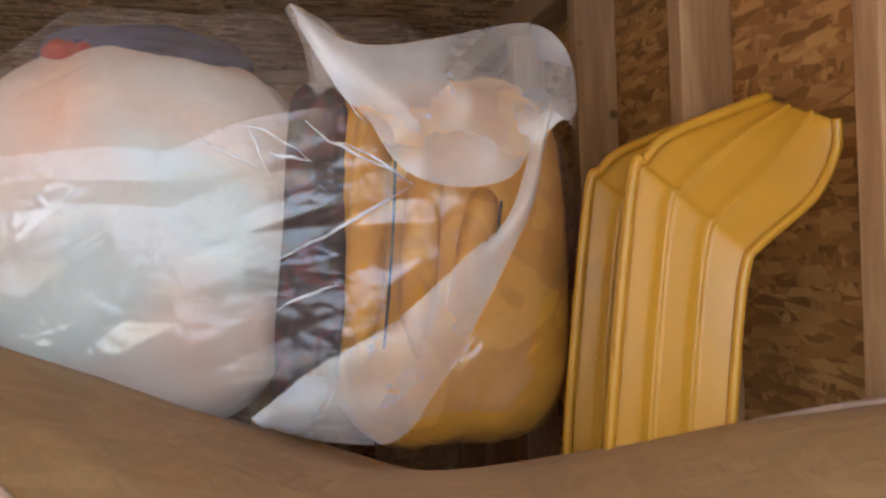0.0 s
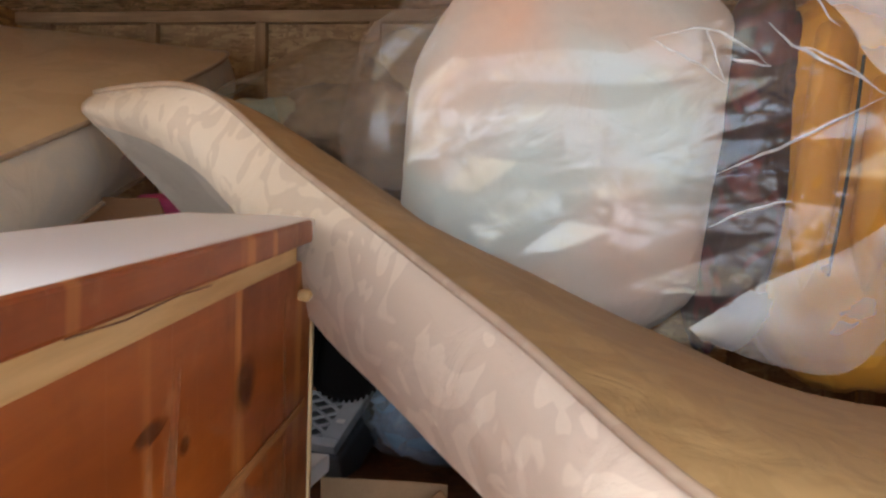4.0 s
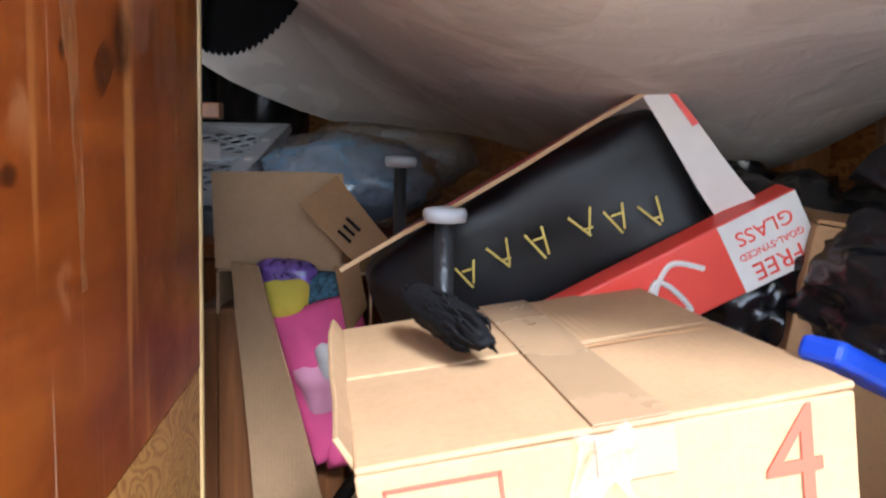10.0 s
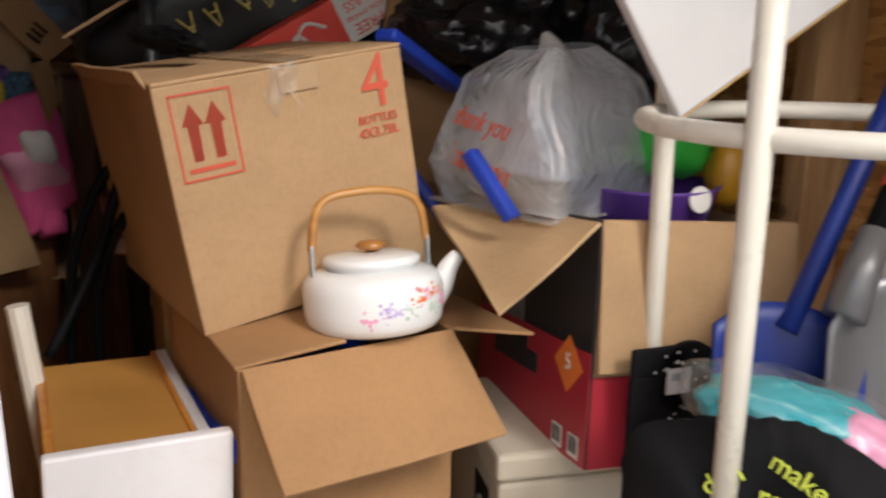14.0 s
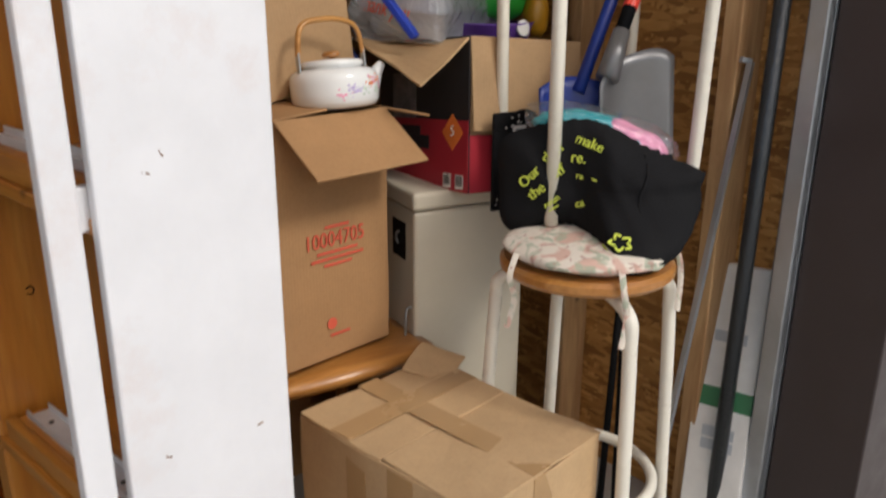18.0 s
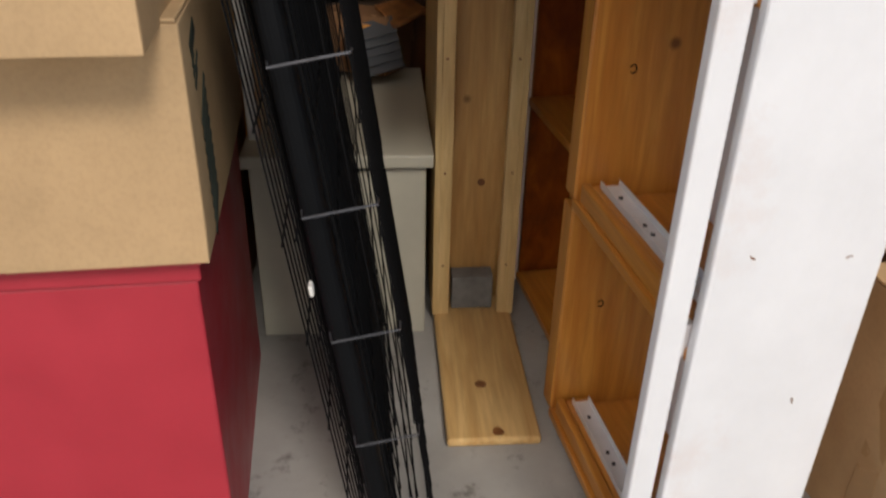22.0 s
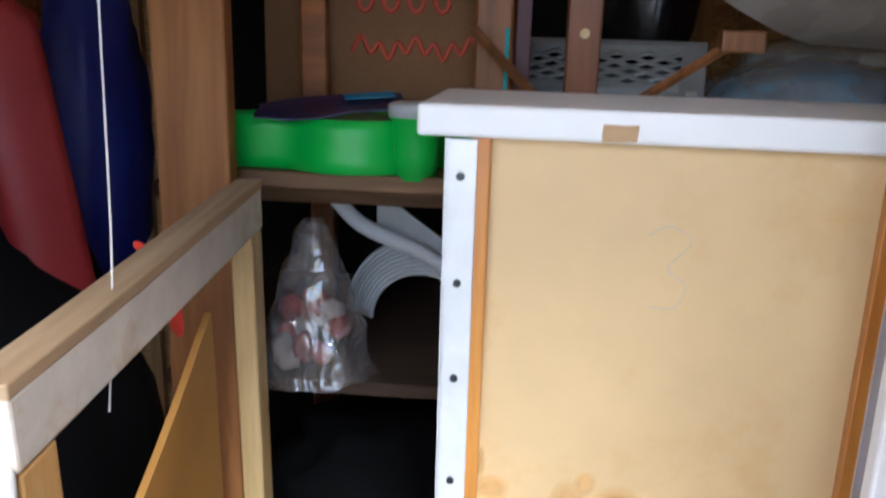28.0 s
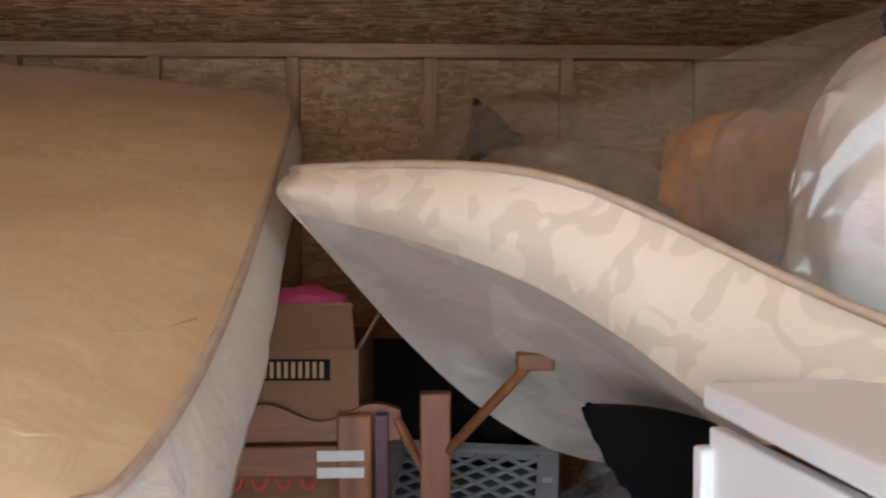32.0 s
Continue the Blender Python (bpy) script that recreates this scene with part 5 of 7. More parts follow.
part("flap", slab(0.30, 0.19, 0.005, (0.152, -0.095, 0), 0.002), M_CARD, rb, m=pose(0, 0, 0.318) @ pose(0, 0, 0, 86, 0, 0))
part("side_flap", worn(sheet(lambda u, v: (Vector((0, 0.0, 0.316)).lerp(Vector((0, 0.28, 0.316)), u)).lerp(Vector((-0.155, -0.06, 0.222)).lerp(Vector((-0.15, 0.20, 0.318)), u), v), 10, 8, 0.005), 0.004, 8), M_CARD2, rb, "open cardboard flap")
dm = part("label", slab(0.055, 0.0008, 0.055, bev=0.0002, m=pose(0, 0, 0, 0, 45, 0)), M_ORANGEP, rb, "orange diamond label", pose(-0.0022, 0.055, 0.125, 0, 0, -90))
letters("5", 0.032, M_PAPER, dm, facing(0, -0.001, 0.002), "figure")
for y in (0.03, 0.075):
    bc = part("barcode", slab(0.0008, 0.028, 0.03, (-0.0024, y, 0.022), 0), M_PAPER, rb, "white barcode label")
    for j in range(7):
        part("bar", slab(0.0006, 0.0016, 0.022, (-0.003, y - 0.010 + 0.0033 * j, 0.024), 0), M_BLKP, bc)
part("bottle_print", slab(0.0008, 0.10, 0.10, (-0.0004, 0.25, 0.20), 0.0003), plain("grey_photo_print", (0.16, 0.15, 0.15), 0.4, vary=0.5, scale=40), rb)
part("car_print", joined(slab(0.0012, 0.15, 0.03, (-0.0022, 0.22, 0.10), 0.0005), slab(0.0012, 0.08, 0.02, (-0.0022, 0.22, 0.125), 0.0005)), M_BLKP, rb)

# grocery bag
gb = thing("grocery_bag", "white translucent carrier bag with red script, full", "carrier bag", pose(0.462, 0.283, 1.105, 0, 0, 16))


def pouch(u, v, k=1.0):
    """A taut boxy bag drawn up to a loose tuft."""
    a = u * math.tau
    e = 0.24
    cx, cy = math.cos(a), math.sin(a)
    w = 0.84 + 0.55 * v if v < 0.3 else 1.005 - 0.62 * (v - 0.3) - 1.3 * max(0, v - 0.82)
    fold = 0.003 * v * math.sin(7 * a + 3 * v) + 0.002 * v * math.sin(17 * a)
    x = math.copysign(abs(cx) ** e, cx) * (0.150 + fold) * w * k - 0.035 * v * v
    y = math.copysign(abs(cy) ** e, cy) * (0.130 + fold) * w * k - 0.015 * v * v
    p = Vector((x, y, 0.225 * v * k))
    p += noise.noise_vector(p * 11) * 0.016
    return p


part("bag", sheet(pouch, 90, 30, closed_u=True), film_plastic("carrier_film", (0.90, 0.93, 0.97), 0.36, 0.16, 6, gloss=1.6, crease=0.3), gb, smooth=True)
part("bag_base", slab(0.28, 0.24, 0.004, (0, 0, 0.004), 0.001), M_MILK, gb)
part("contents", slab(0.22, 0.19, 0.14, (0, 0, 0.08), 0.03, 4), plain("mixed_pale", (0.50, 0.53, 0.57), 0.8, vary=0.3, scale=14), gb, smooth=True)
part("tied_ears", tube(curve([(-0.03, -0.012, 0.205), (-0.042, -0.02, 0.225), (-0.055, -0.02, 0.245)], 5), [0.036, 0.032, 0.028, 0.026, 0.022, 0.02, 0.016, 0.013, 0.01, 0.007, 0.004], 9, flat=0.5), M_MILK, gb, smooth=True)


ital = Matrix(((1, 0.32, 0, 0), (0, 1, 0, 0), (0, 0, 1, 0), (0, 0, 0, 1)))
letters("thank you", 0.040, M_REDINK, gb, facing(-0.150, 0.0, 0.125, -90, -22) @ ital, "script", wide=0.78)
letters("thank you", 0.044, M_REDINK, gb, facing(-0.1575, 0.0, 0.070, -90, -6) @ ital, "script", wide=0.82)
# blue toy rails
for nm, a, b, w in (("blue_rail", (0.215, 0.30, 1.335), (0.335, 0.38, 1.278), 0.034), ("blue_rail", (0.278, 0.170, 1.182), (0.296, 0.140, 1.140), 0.024), ("blue_rail", (0.262, 0.42, 1.18), (0.34, 0.40, 1.06), 0.03)):
    rail = thing(nm, "blue plastic toy rail wedged among the boxes", "toy", group="blue toy rails")
    d = Vector(b) - Vector(a)
    bm = slab(w, 0.018, d.length + 0.05, bev=0.005)
    for v in bm.verts:
        if abs(v.co.x) < w * 0.3 and v.co.y < 0:
            v.co.y += 0.006
    part("rail", bm, M_BLUE, rail, m=Matrix.Translation((Vector(a) + Vector(b)) / 2) @ d.to_track_quat("Z", "Y").to_matrix().to_4x4())
# brown carton behind
dk = carton("cardboard_box", "dark brown cardboard box half hidden behind the bags", 0.30, 0.26, 0.30, pose(0.45, 0.68, 1.10, 4, 8, -14), M_CARDD, seed=8)
for i, w in enumerate((0.09, 0.05, 0.11)):
    part("print_line", slab(w, 0.0008, 0.012, (-0.04, -0.1315, 0.24 - 0.03 * i), 0), M_BPLAST, dk)
ub = carton("cardboard_box", "cardboard box at the bottom of the stack, mostly hidden", 0.62, 0.50, 1.05, pose(0.40, 0.82, 0.0, 0, 0, 2), M_CARDD, seed=9)
ub2 = carton("cardboard_box", "cardboard box under the tilted one, mostly hidden", 0.30, 0.30, 0.985, pose(0.06, 0.60, 0.0, 0, 0, 2), M_CARDD, seed=10)

# toys in the red carton
tb = thing("toy_basket", "purple plastic toy basket with handles", "toy", pose(0.56, 0.19, 1.06))
part("basket", revolve([(0.06, 0), (0.085, 0.03), (0.10, 0.08), (0.104, 0.085), (0.098, 0.085), (0.08, 0.03), (0.055, 0.006)], 28), M_PURPLE, tb, smooth=True)
part("rim_label", cyl(0.018, 0.004, 16, m=pose(0.01, -0.10, 0.075, 80)), M_PAPER, tb)
for nm, lab, loc, r, mt in (("toy_ball", "green plastic toy ball", (0.60, 0.20, 1.20), (0.075, 0.06, 0.055), M_GREEN), ("toy_cup", "orange plastic toy part", (0.50, 0.30, 1.16), (0.05, 0.04, 0.045), M_ORANGEP),
                            ("toy_block", "red plastic toy block", (0.44, 0.28, 1.13), (0.05, 0.03, 0.055), M_REDP), ("toy_cone", "yellow plastic toy part", (0.66, 0.14, 1.16), (0.03, 0.03, 0.05), M_YELLOW)):
    tt = thing(nm, lab + " in the carton", "toy", pose(*loc))
    part("shell", blob(*r, 2, 0.15, 1.5, 3, 0.05), mt, tt, smooth=True)


# ---- two bar stools, one upside down on the other ----
def stool_legs(parent, pairs, arch):
    for i, (a, b) in enumerate(pairs):
        a, b = Vector(a), Vector(b)
        pts = curve([Vector(arch) + (a - Vector(arch)) * 0.3 + Vector((0, 0, (a - b).normalized().z * 0.0)), a.lerp(Vector(arch), 0.08), a.lerp(b, 0.10), a.lerp(b, 0.5), b], 6)
        lg = part("leg", tube(pts, 0.0125, 12), M_TUBE, parent, smooth=True)
        part("foot_cap", tube([b, b + (b - a).normalized() * 0.004], 0.0128, 12), M_CARDD, lg, "rusty tube end")


stool = thing("bar_stool", "white tube bar stool with wooden seat and floral cushion", "stool")
SC = Vector((0.366, -0.292, 0.012))
part("seat", revolve([(0.02, 0), (0.15, 0), (0.157, 0.008), (0.157, 0.02), (0.15, 0.026), (0.02, 0.026)], 48), M_SEATWOOD, stool, "round wooden seat", pose(*(SC + Vector((0, 0, 0.722)))), smooth=False)
cush = blob(0.154, 0.154, 0.024, 2, 0.08, 2.0, 4, 0.05)
part("cushion", cush, M_FLORAL, stool, "faded floral cushion with ties", pose(*(SC + Vector((0, 0, 0.769)))), smooth=True)
legs = []
for k in (122, 248, 328, 58):
    d = Vector((math.cos(radians(k)), math.sin(radians(k)), 0))
    legs.append((SC + d * 0.165 + Vector((0, 0, 0.690)), SC + d * 0.20))
stool_legs(stool, legs, SC + Vector((0, 0, 0.718)))
part("foot_ring", tube([SC + Vector((0.152 * math.cos(i * math.tau / 48), 0.152 * math.sin(i * math.tau / 48), 0.30)) for i in range(48)], 0.011, 10, True), M_TUBE, stool, smooth=True)
for dx, dy in ((-0.075, -0.135), (0.12, -0.10), (-0.15, 0.03)):
    part("tie", tube(curve([SC + Vector((dx, dy, 0.775)), SC + Vector((dx * 1.08, dy * 1.1, 0.735)), SC + Vector((dx * 1.06 + 0.01, dy * 1.1, 0.69)), SC + Vector((dx * 1.1, dy * 1.12, 0.64))], 5), 0.006, 6, flat=0.3), M_FLORAL, stool, "cloth tie")

top_stool = thing("bar_stool", "white tube bar stool upside down on the other", "stool")
RC = Vector((0.529, -0.155, 1.258))
for a, low in ((200, 0.805), (110, 0.86), (290, 0.86), (20, 0.86)):
    d = Vector((math.cos(radians(a)), math.sin(radians(a)), 0))
    foot, bend = RC + d * 0.212 + Vector((0, 0, 0.20)), RC + d * 0.198 + Vector((0, 0, low - RC.z))
    if low < 0.85:
        pts = [bend, bend.lerp(foot, 0.5), foot]
    else:
        pts = curve([bend - d * 0.06 + Vector((0, 0, -0.034)), bend - d * 0.022 + Vector((0, 0, -0.024)), bend + Vector((0, 0, 0.02)), bend.lerp(foot, 0.5), foot], 6)
    lg = part("leg", tube(pts, 0.0125, 12), M_TUBE, top_stool, smooth=True)
    part("foot_cap", tube([foot, foot + Vector((0, 0, 0.004))], 0.0128, 12), M_CARDD, lg, "rusty tube end")
part("foot_ring", tube([RC + Vector((0.203 * math.cos(i * math.tau / 48), 0.203 * math.sin(i * math.tau / 48), 0)) for i in range(48)], 0.011, 10, True), M_TUBE, top_stool, smooth=True)

# black carrier bag with yellow-green print, on the stool
cb = thing("shopping_bag", "black fabric shopping bag with lime lettering, stuffed", "shopping bag", pose(0.405, -0.262, 0.884, 0, 0, -50))
HEM = [(0.19, 0.0), (0.19, 0.031), (0.094, 0.068), (-0.004, 0.112), (-0.106, 0.100), (-0.168, 0.068), (-0.170, -0.01), (-0.165, -0.085), (-0.140, -0.112), (-0.074, -0.090), (0.010, -0.098), (0.075, -0.148), (0.145, -0.112), (0.19, -0.04)]
RIM = curve([(x, 0, z) for x, z in HEM], 5, True)
ANG = [math.atan2(p.z, p.x) % math.tau for p in RIM]


def reach(a):
    """How far the slumped bag reaches from its middle in the direction a."""
    a %= math.tau
    k = min(range(len(ANG)), key=lambda i: abs((ANG[i] - a + math.pi) % math.tau - math.pi))
    return math.hypot(RIM[k].x, RIM[k].z)


def ease(a, b, x):
    k = max(0.0, min(1.0, (x - a) / (b - a)))
    return k * k * (3 - 2 * k)


def skirt(x, z):
    """How far the lower right of the bag slides forward over the cushion."""
    return -0.115 * ease(0.0, 0.13, -z) * ease(-0.05, 0.05, x)


def bag_front(x, z):
    rho = min(1, math.hypot(x, z) / reach(math.atan2(z, x)))
    y = -(0.034 + 0.040 * ease(-0.035, 0.04, x)) * (1 - rho ** 2.6) ** 0.6
    wrinkle = 0.010 * noise.noise(Vector((x * 13, 1.3, z * 13))) + 0.007 * noise.noise(Vector((x * 34 + z * 20, 4.1, z * 12)))
    return y + skirt(x, z) + wrinkle * (1 - rho ** 2)


def bag_face(side):
    def fn(u, v):
        r, a = reach(u * math.tau) * (0.004 + 0.996 * v), u * math.tau
        x, z = r * math.cos(a), r * math.sin(a)
        return Vector((x, bag_front(x, z) if side else 0.06 * (1 - v ** 2.6) ** 0.6 + skirt(x, z), z * (0.90 if z < 0 else 1)))
    return fn


part("bag", joined(sheet(bag_face(1), 96, 26, closed_u=True), sheet(bag_face(0), 96, 14, closed_u=True)), M_BLACK, cb, smooth=True)


def on_bag(x, z, roll=0, lift=0.004):
    """A pose on the bag's front, turned with its curve."""
    e = 0.012
    gx, gz = (bag_front(x + e, z) - bag_front(x - e, z)) / (2 * e), (bag_front(x, z + e) - bag_front(x, z - e)) / (2 * e)
    n = Vector((gx, -1, gz)).normalized()
    return facing(x + n.x * lift, bag_front(x, z) + n.y * lift, z * (0.90 if z < 0 else 1) + n.z * lift, math.degrees(math.atan2(n.x, -n.y)), -math.degrees(math.asin(n.z)), roll)


for txt, x, z, sz, roll in (("Our", -0.112, 0.011, 0.027, 48), ("don", -0.0735, 0.056, 0.027, 40), ("make", -0.008, 0.076, 0.026, -14), ("the", -0.098, -0.016, 0.027, 42), ("diff", -0.0655, 0.020, 0.027, 38), ("re.", -0.026, 0.050, 0.027, 0)):
    letters(txt, sz, M_LIME, cb, on_bag(x, z, roll), thin=0.0015)
for txt, x, z, sz, roll in (("roun", -0.070, -0.034, 0.017, 40), ("ca", -0.019, -0.035, 0.020, 20), ("re", -0.022, 0.018, 0.016, -4)):
    letters(txt, sz, M_LIME, cb, on_bag(x, z, roll), thin=0.0012)
for x, z, w, roll in ((-0.066, -0.047, 0.026, 36), (0.004, 0.016, 0.014, -12), (0.030, -0.092, 0.028, -18)):
    part("print_line", slab(w * 0.8, 0.0028, 0.0012, bev=0.0004), M_LIME, cb, m=on_bag(x, z, roll))
part("emblem", joined(*[tube(curve([(0.015 * math.cos(a), 0.012 * math.sin(a), 0), (0.020 * math.cos(a + 0.5), 0.016 * math.sin(a + 0.5), 0), (0.011 * math.cos(a + 1.1), 0.009 * math.sin(a + 1.1), 0)], 4), 0.0022, 6) for a in (0.3, 1.6, 2.9, 4.2, 5.4)]), M_LIME, cb, "lime leaf emblem", on_bag(0.050, -0.080, -10))
part("seam", tube([Vector((0.086 + 0.006 * math.sin(k), 0, 0.060 - 0.0155 * k)) + Vector((0, bag_front(0.086 + 0.006 * math.sin(k), 0.060 - 0.0155 * k) - 0.001, 0)) for k in range(12)], 0.0022, 6), M_BLACK, cb)
pt = thing("pool_toy", "folded pink and teal vinyl pool toy in the bag", "toy", pose(0.455, -0.212, 0.937, 0, 0, -50) @ Matrix.Scale(0.88, 4))
part("pink_roll", bundle(0.085, 0.06, 0.045, 8, 0.8, 0.15, 0.08), plain("pink_vinyl", (0.78, 0.33, 0.50), 0.25, vary=0.08), pt, "pink vinyl with teal spots", pose(0.082, 0.0, 0.0, 0, 26, 0), smooth=True)
part("teal_roll", bundle(0.105, 0.06, 0.036, 9, 0.8, 0.12, 0.08), plain("teal_vinyl", (0.02, 0.36, 0.42), 0.25, vary=0.1), pt, "teal vinyl", pose(-0.022, 0.006, 0.036, 0, 4, 0), smooth=True)
part("clear_sleeve", bundle(0.16, 0.072, 0.056, 11, 0.8, 0.12, 0.06), M_SKIN, pt, "clear plastic sleeve", pose(0.02, 0.004, 0.022, 0, 14, 0), smooth=True)
for x, z in ((0.03, 0.036), (0.055, 0.028), (0.09, 0.020)):
    part("spot", blob(0.010, 0.003, 0.006, x * 50, 0.2, 2, 2), M_TEAL, pt, m=pose(x, -0.058, z, 0, 30, 0), smooth=True)
bs = thing("speckled_board", "black star-speckled board with a paper label", "panel", pose(0.470, -0.002, 0.90, 0, 0, -6))
part("board", joined(slab(0.128, 0.008, 0.17, (0, 0, -0.045), 0.003), slab(0.080, 0.008, 0.036, (-0.024, 0, 0.058), 0.003), cyl(0.047, 0.008, 28, m=pose(0.017, 0, 0.032, 90))), M_BLACK, bs)
part("label", slab(0.034, 0.001, 0.034, (0.002, -0.005, 0.030), 0), M_PAPER, bs, "white paper label")
part("label_print", slab(0.022, 0.0008, 0.010, (0.002, -0.0058, 0.036), 0), M_GREYPL, bs)
rng = random.Random(2)
for i in range(46):
    part("star", slab(0.0032, 0.0008, 0.0032, bev=0, m=pose(rng.uniform(-0.058, 0.055), -0.0044, rng.uniform(-0.12, 0.068), 0, 45, 0)), M_PAPER, bs)
# white board across the upturned legs
wb = thing("loose_shelf", "loose white laminate shelf board lying across the stool legs", "shelf board", pose(0.635, -0.045, 1.50, 0, -33, -8))
part("board", slab(0.62, 0.018, 0.18, (0, 0, 0), 0.003), plain("grey_white_laminate", (0.62, 0.61, 0.60), 0.4, vary=0.04), wb)
part("raw_edge", slab(0.62, 0.016, 0.002, (0, 0, -0.091), 0), M_PINEY, wb, "raw chipboard edge")
for x in (-0.2, 0.02, 0.22):
    part("screw_hole", cyl(0.003, 0.001, 10, m=pose(x, -0.0093, 0.06, 90)), M_BPLAST, wb)


# ---- shovels, poles, wall side ----
def shaft(a, b, r, mat, parent, name="shaft"):
    return part(name, tube([a, b], r, 10), mat, parent, smooth=True)


sh = thing("snow_shovel", "blue plastic snow shovel leaning on the wall", "shovel")
shaft((0.80, -0.04, 1.395), (0.535, -0.105, 1.02), 0.0135, M_BLUED, sh)
part("blade", sheet(lambda u, v: Vector((0.45 + 0.155 * u - 0.02 * v, -0.115 + 0.13 * (u - 0.5) * -0.6 + 0.03 * math.sin(math.pi * u) - 0.04 * v, 1.03 - 0.24 * v + 0.02 * math.sin(math.pi * u))), 14, 10, 0.005), M_BLUED, sh, smooth=True)
sg = thing("grain_shovel", "grey metal scoop shovel with black shaft and red label", "shovel")
shaft((0.80, -0.095, 1.40), (0.60, -0.146, 1.125), 0.0145, M_BPLAST, sg)
part("label", tube([(0.672, -0.1275, 1.222), (0.640, -0.136, 1.180)], 0.0152, 12), M_REDP, sg, "red maker's label")
part("socket", tube([(0.61, -0.144, 1.138), (0.555, -0.16, 1.05)], [0.017, 0.024], 12), M_SHOVEL, sg, smooth=True)
part("blade", sheet(lambda u, v: Vector((0.535 + 0.165 * u - 0.03 * v, -0.16 - 0.05 * u + 0.05 * math.sin(math.pi * u) * (0.35 + v) - 0.05 * v, 1.07 + 0.05 * u - 0.03 * (2 * u - 1) ** 4 - 0.32 * v)), 16, 14, 0.003), M_SHOVEL, sg, smooth=True)
pole = thing("floor_pole", "dark steel pole leaning against the side wall", "pole")
shaft((0.765, -0.392, 1.47), (0.75, -0.385, 0.0), 0.016, M_WEIGHT, pole)
strip = thing("metal_strip", "bent galvanised angle strip leaning on the wall", "metal strip")
part("angle", joined(tube([(0.765, -0.34, 1.085), (0.59, -0.315, 0.0)], 0.008, 4), tube([(0.765, -0.34, 1.085), (0.745, -0.33, 1.09)], 0.007, 4)), M_STEEL, strip)
flatpack = thing("flat_pack_box", "long white flat-pack carton with green print, on end", "cardboard box", pose(0.745, -0.385, 0.0, -2, 9, 12))
part("carton", slab(0.05, 0.13, 0.66, (0, 0, 0.33), 0.004), M_PAPER, flatpack)
part("band", slab(0.0512, 0.1312, 0.05, (0, 0, 0.36), 0.003), plain("green_print", (0.05, 0.20, 0.09), 0.5), flatpack)
for z in (0.50, 0.28, 0.25):
    part("print_block", slab(0.001, 0.07, 0.025, (-0.026, 0, z), 0), M_GREYPL, flatpack)
gold = thing("folding_stand", "thin black folding stand leaning by the wall", "stand")
shaft((0.66, -0.16, 0.80), (0.58, -0.20, 0.0), 0.008, M_WIRE, gold)
shaft((0.69, -0.14, 0.80), (0.64, -0.20, 0.0), 0.008, M_WIRE, gold, "second_shaft")


# ---- gap beside the dresser: drawer, chair frames ----
drw = thing("drawer", "loose pine drawer with a white front and steel slide", "drawer", pose(-0.185, 0.265, 0.597, -1, 3, 3))
part("side", slab(0.012, 0.32, 0.30, (0.075, 0.0, 0.16), 0.002), M_ORANGE, drw)
part("side", slab(0.012, 0.32, 0.30, (-0.075, 0.0, 0.16), 0.002), M_ORANGE, drw)
part("bottom", slab(0.14, 0.30, 0.006, (0, 0, 0.303), 0.001), M_HARD, drw, "plain brown drawer bottom")
part("front", slab(0.19, 0.018, 0.33, (0.01, -0.17, 0.16), 0.004), M_WHITE, drw, "white drawer front")
part("slide", slab(0.014, 0.31, 0.012, (0.082, 0.0, 0.306), 0.002), M_RAIL, drw, "white steel slide")
low_st = thing("side_table", "dark low table under the loose drawer", "table", pose(-0.13, 0.30, 0, 0, 0, 4))
part("top", slab(0.20, 0.36, 0.02, (0, 0, 0.585), 0.003), M_OLDWOOD, low_st)
for x, y in ((-0.085, -0.16), (0.085, -0.16), (-0.085, 0.16), (0.085, 0.16)):
    part("leg", slab(0.025, 0.025, 0.575, (x, y, 0.2875), 0.002), M_OLDWOOD, low_st)
chf = thing("folding_chair", "tangled black tube chair frame in the gap", "chair")
for pts in ([(-0.16, 0.56, 0.62), (-0.17, 0.52, 0.95), (-0.10, 0.50, 1.10), (-0.05, 0.55, 0.90), (-0.08, 0.60, 0.62)], [(-0.22, 0.60, 0.62), (-0.20, 0.55, 1.0), (-0.12, 0.54, 1.16), (-0.08, 0.58, 1.0)],
            [(-0.24, 0.46, 0.90), (-0.17, 0.50, 1.02), (-0.12, 0.52, 1.15)]):
    part("tube", tube(curve(pts, 6), 0.008, 8), M_WIRE, chf, smooth=True)
part("white_tube", tube([(-0.265, 0.36, 1.01), (-0.235, 0.34, 0.62)], 0.014, 10), M_TUBE, chf, "white tube leg")
tvs = thing("low_crate", "dark box under the chair frame", "crate", pose(-0.13, 0.62, 0))
part("body", slab(0.24, 0.26, 0.60, (0, 0, 0.30), 0.006), M_BLACK, tvs)


# ---- middle of the pile: open carton of dolls' clothes, shoe box, weights ----
oc = thing("cardboard_box", "open cardboard box on its side, full of bright toys", "cardboard box", pose(-0.335, 1.10, 0.84))
for nm, d, c in (("side_wall", (0.005, 0.30, 0.42), (-0.115, 0.15, 0.21)), ("side_wall", (0.005, 0.30, 0.42), (0.145, 0.15, 0.21)), ("upper_wall", (0.26, 0.30, 0.005), (0.015, 0.15, 0.425)), ("lower_wall", (0.26, 0.30, 0.005), (0.015, 0.15, 0.003)), ("base", (0.26, 0.005, 0.42), (0.015, 0.30, 0.21))):
    part(nm, slab(*d, c, 0.0015), M_CARD, oc)
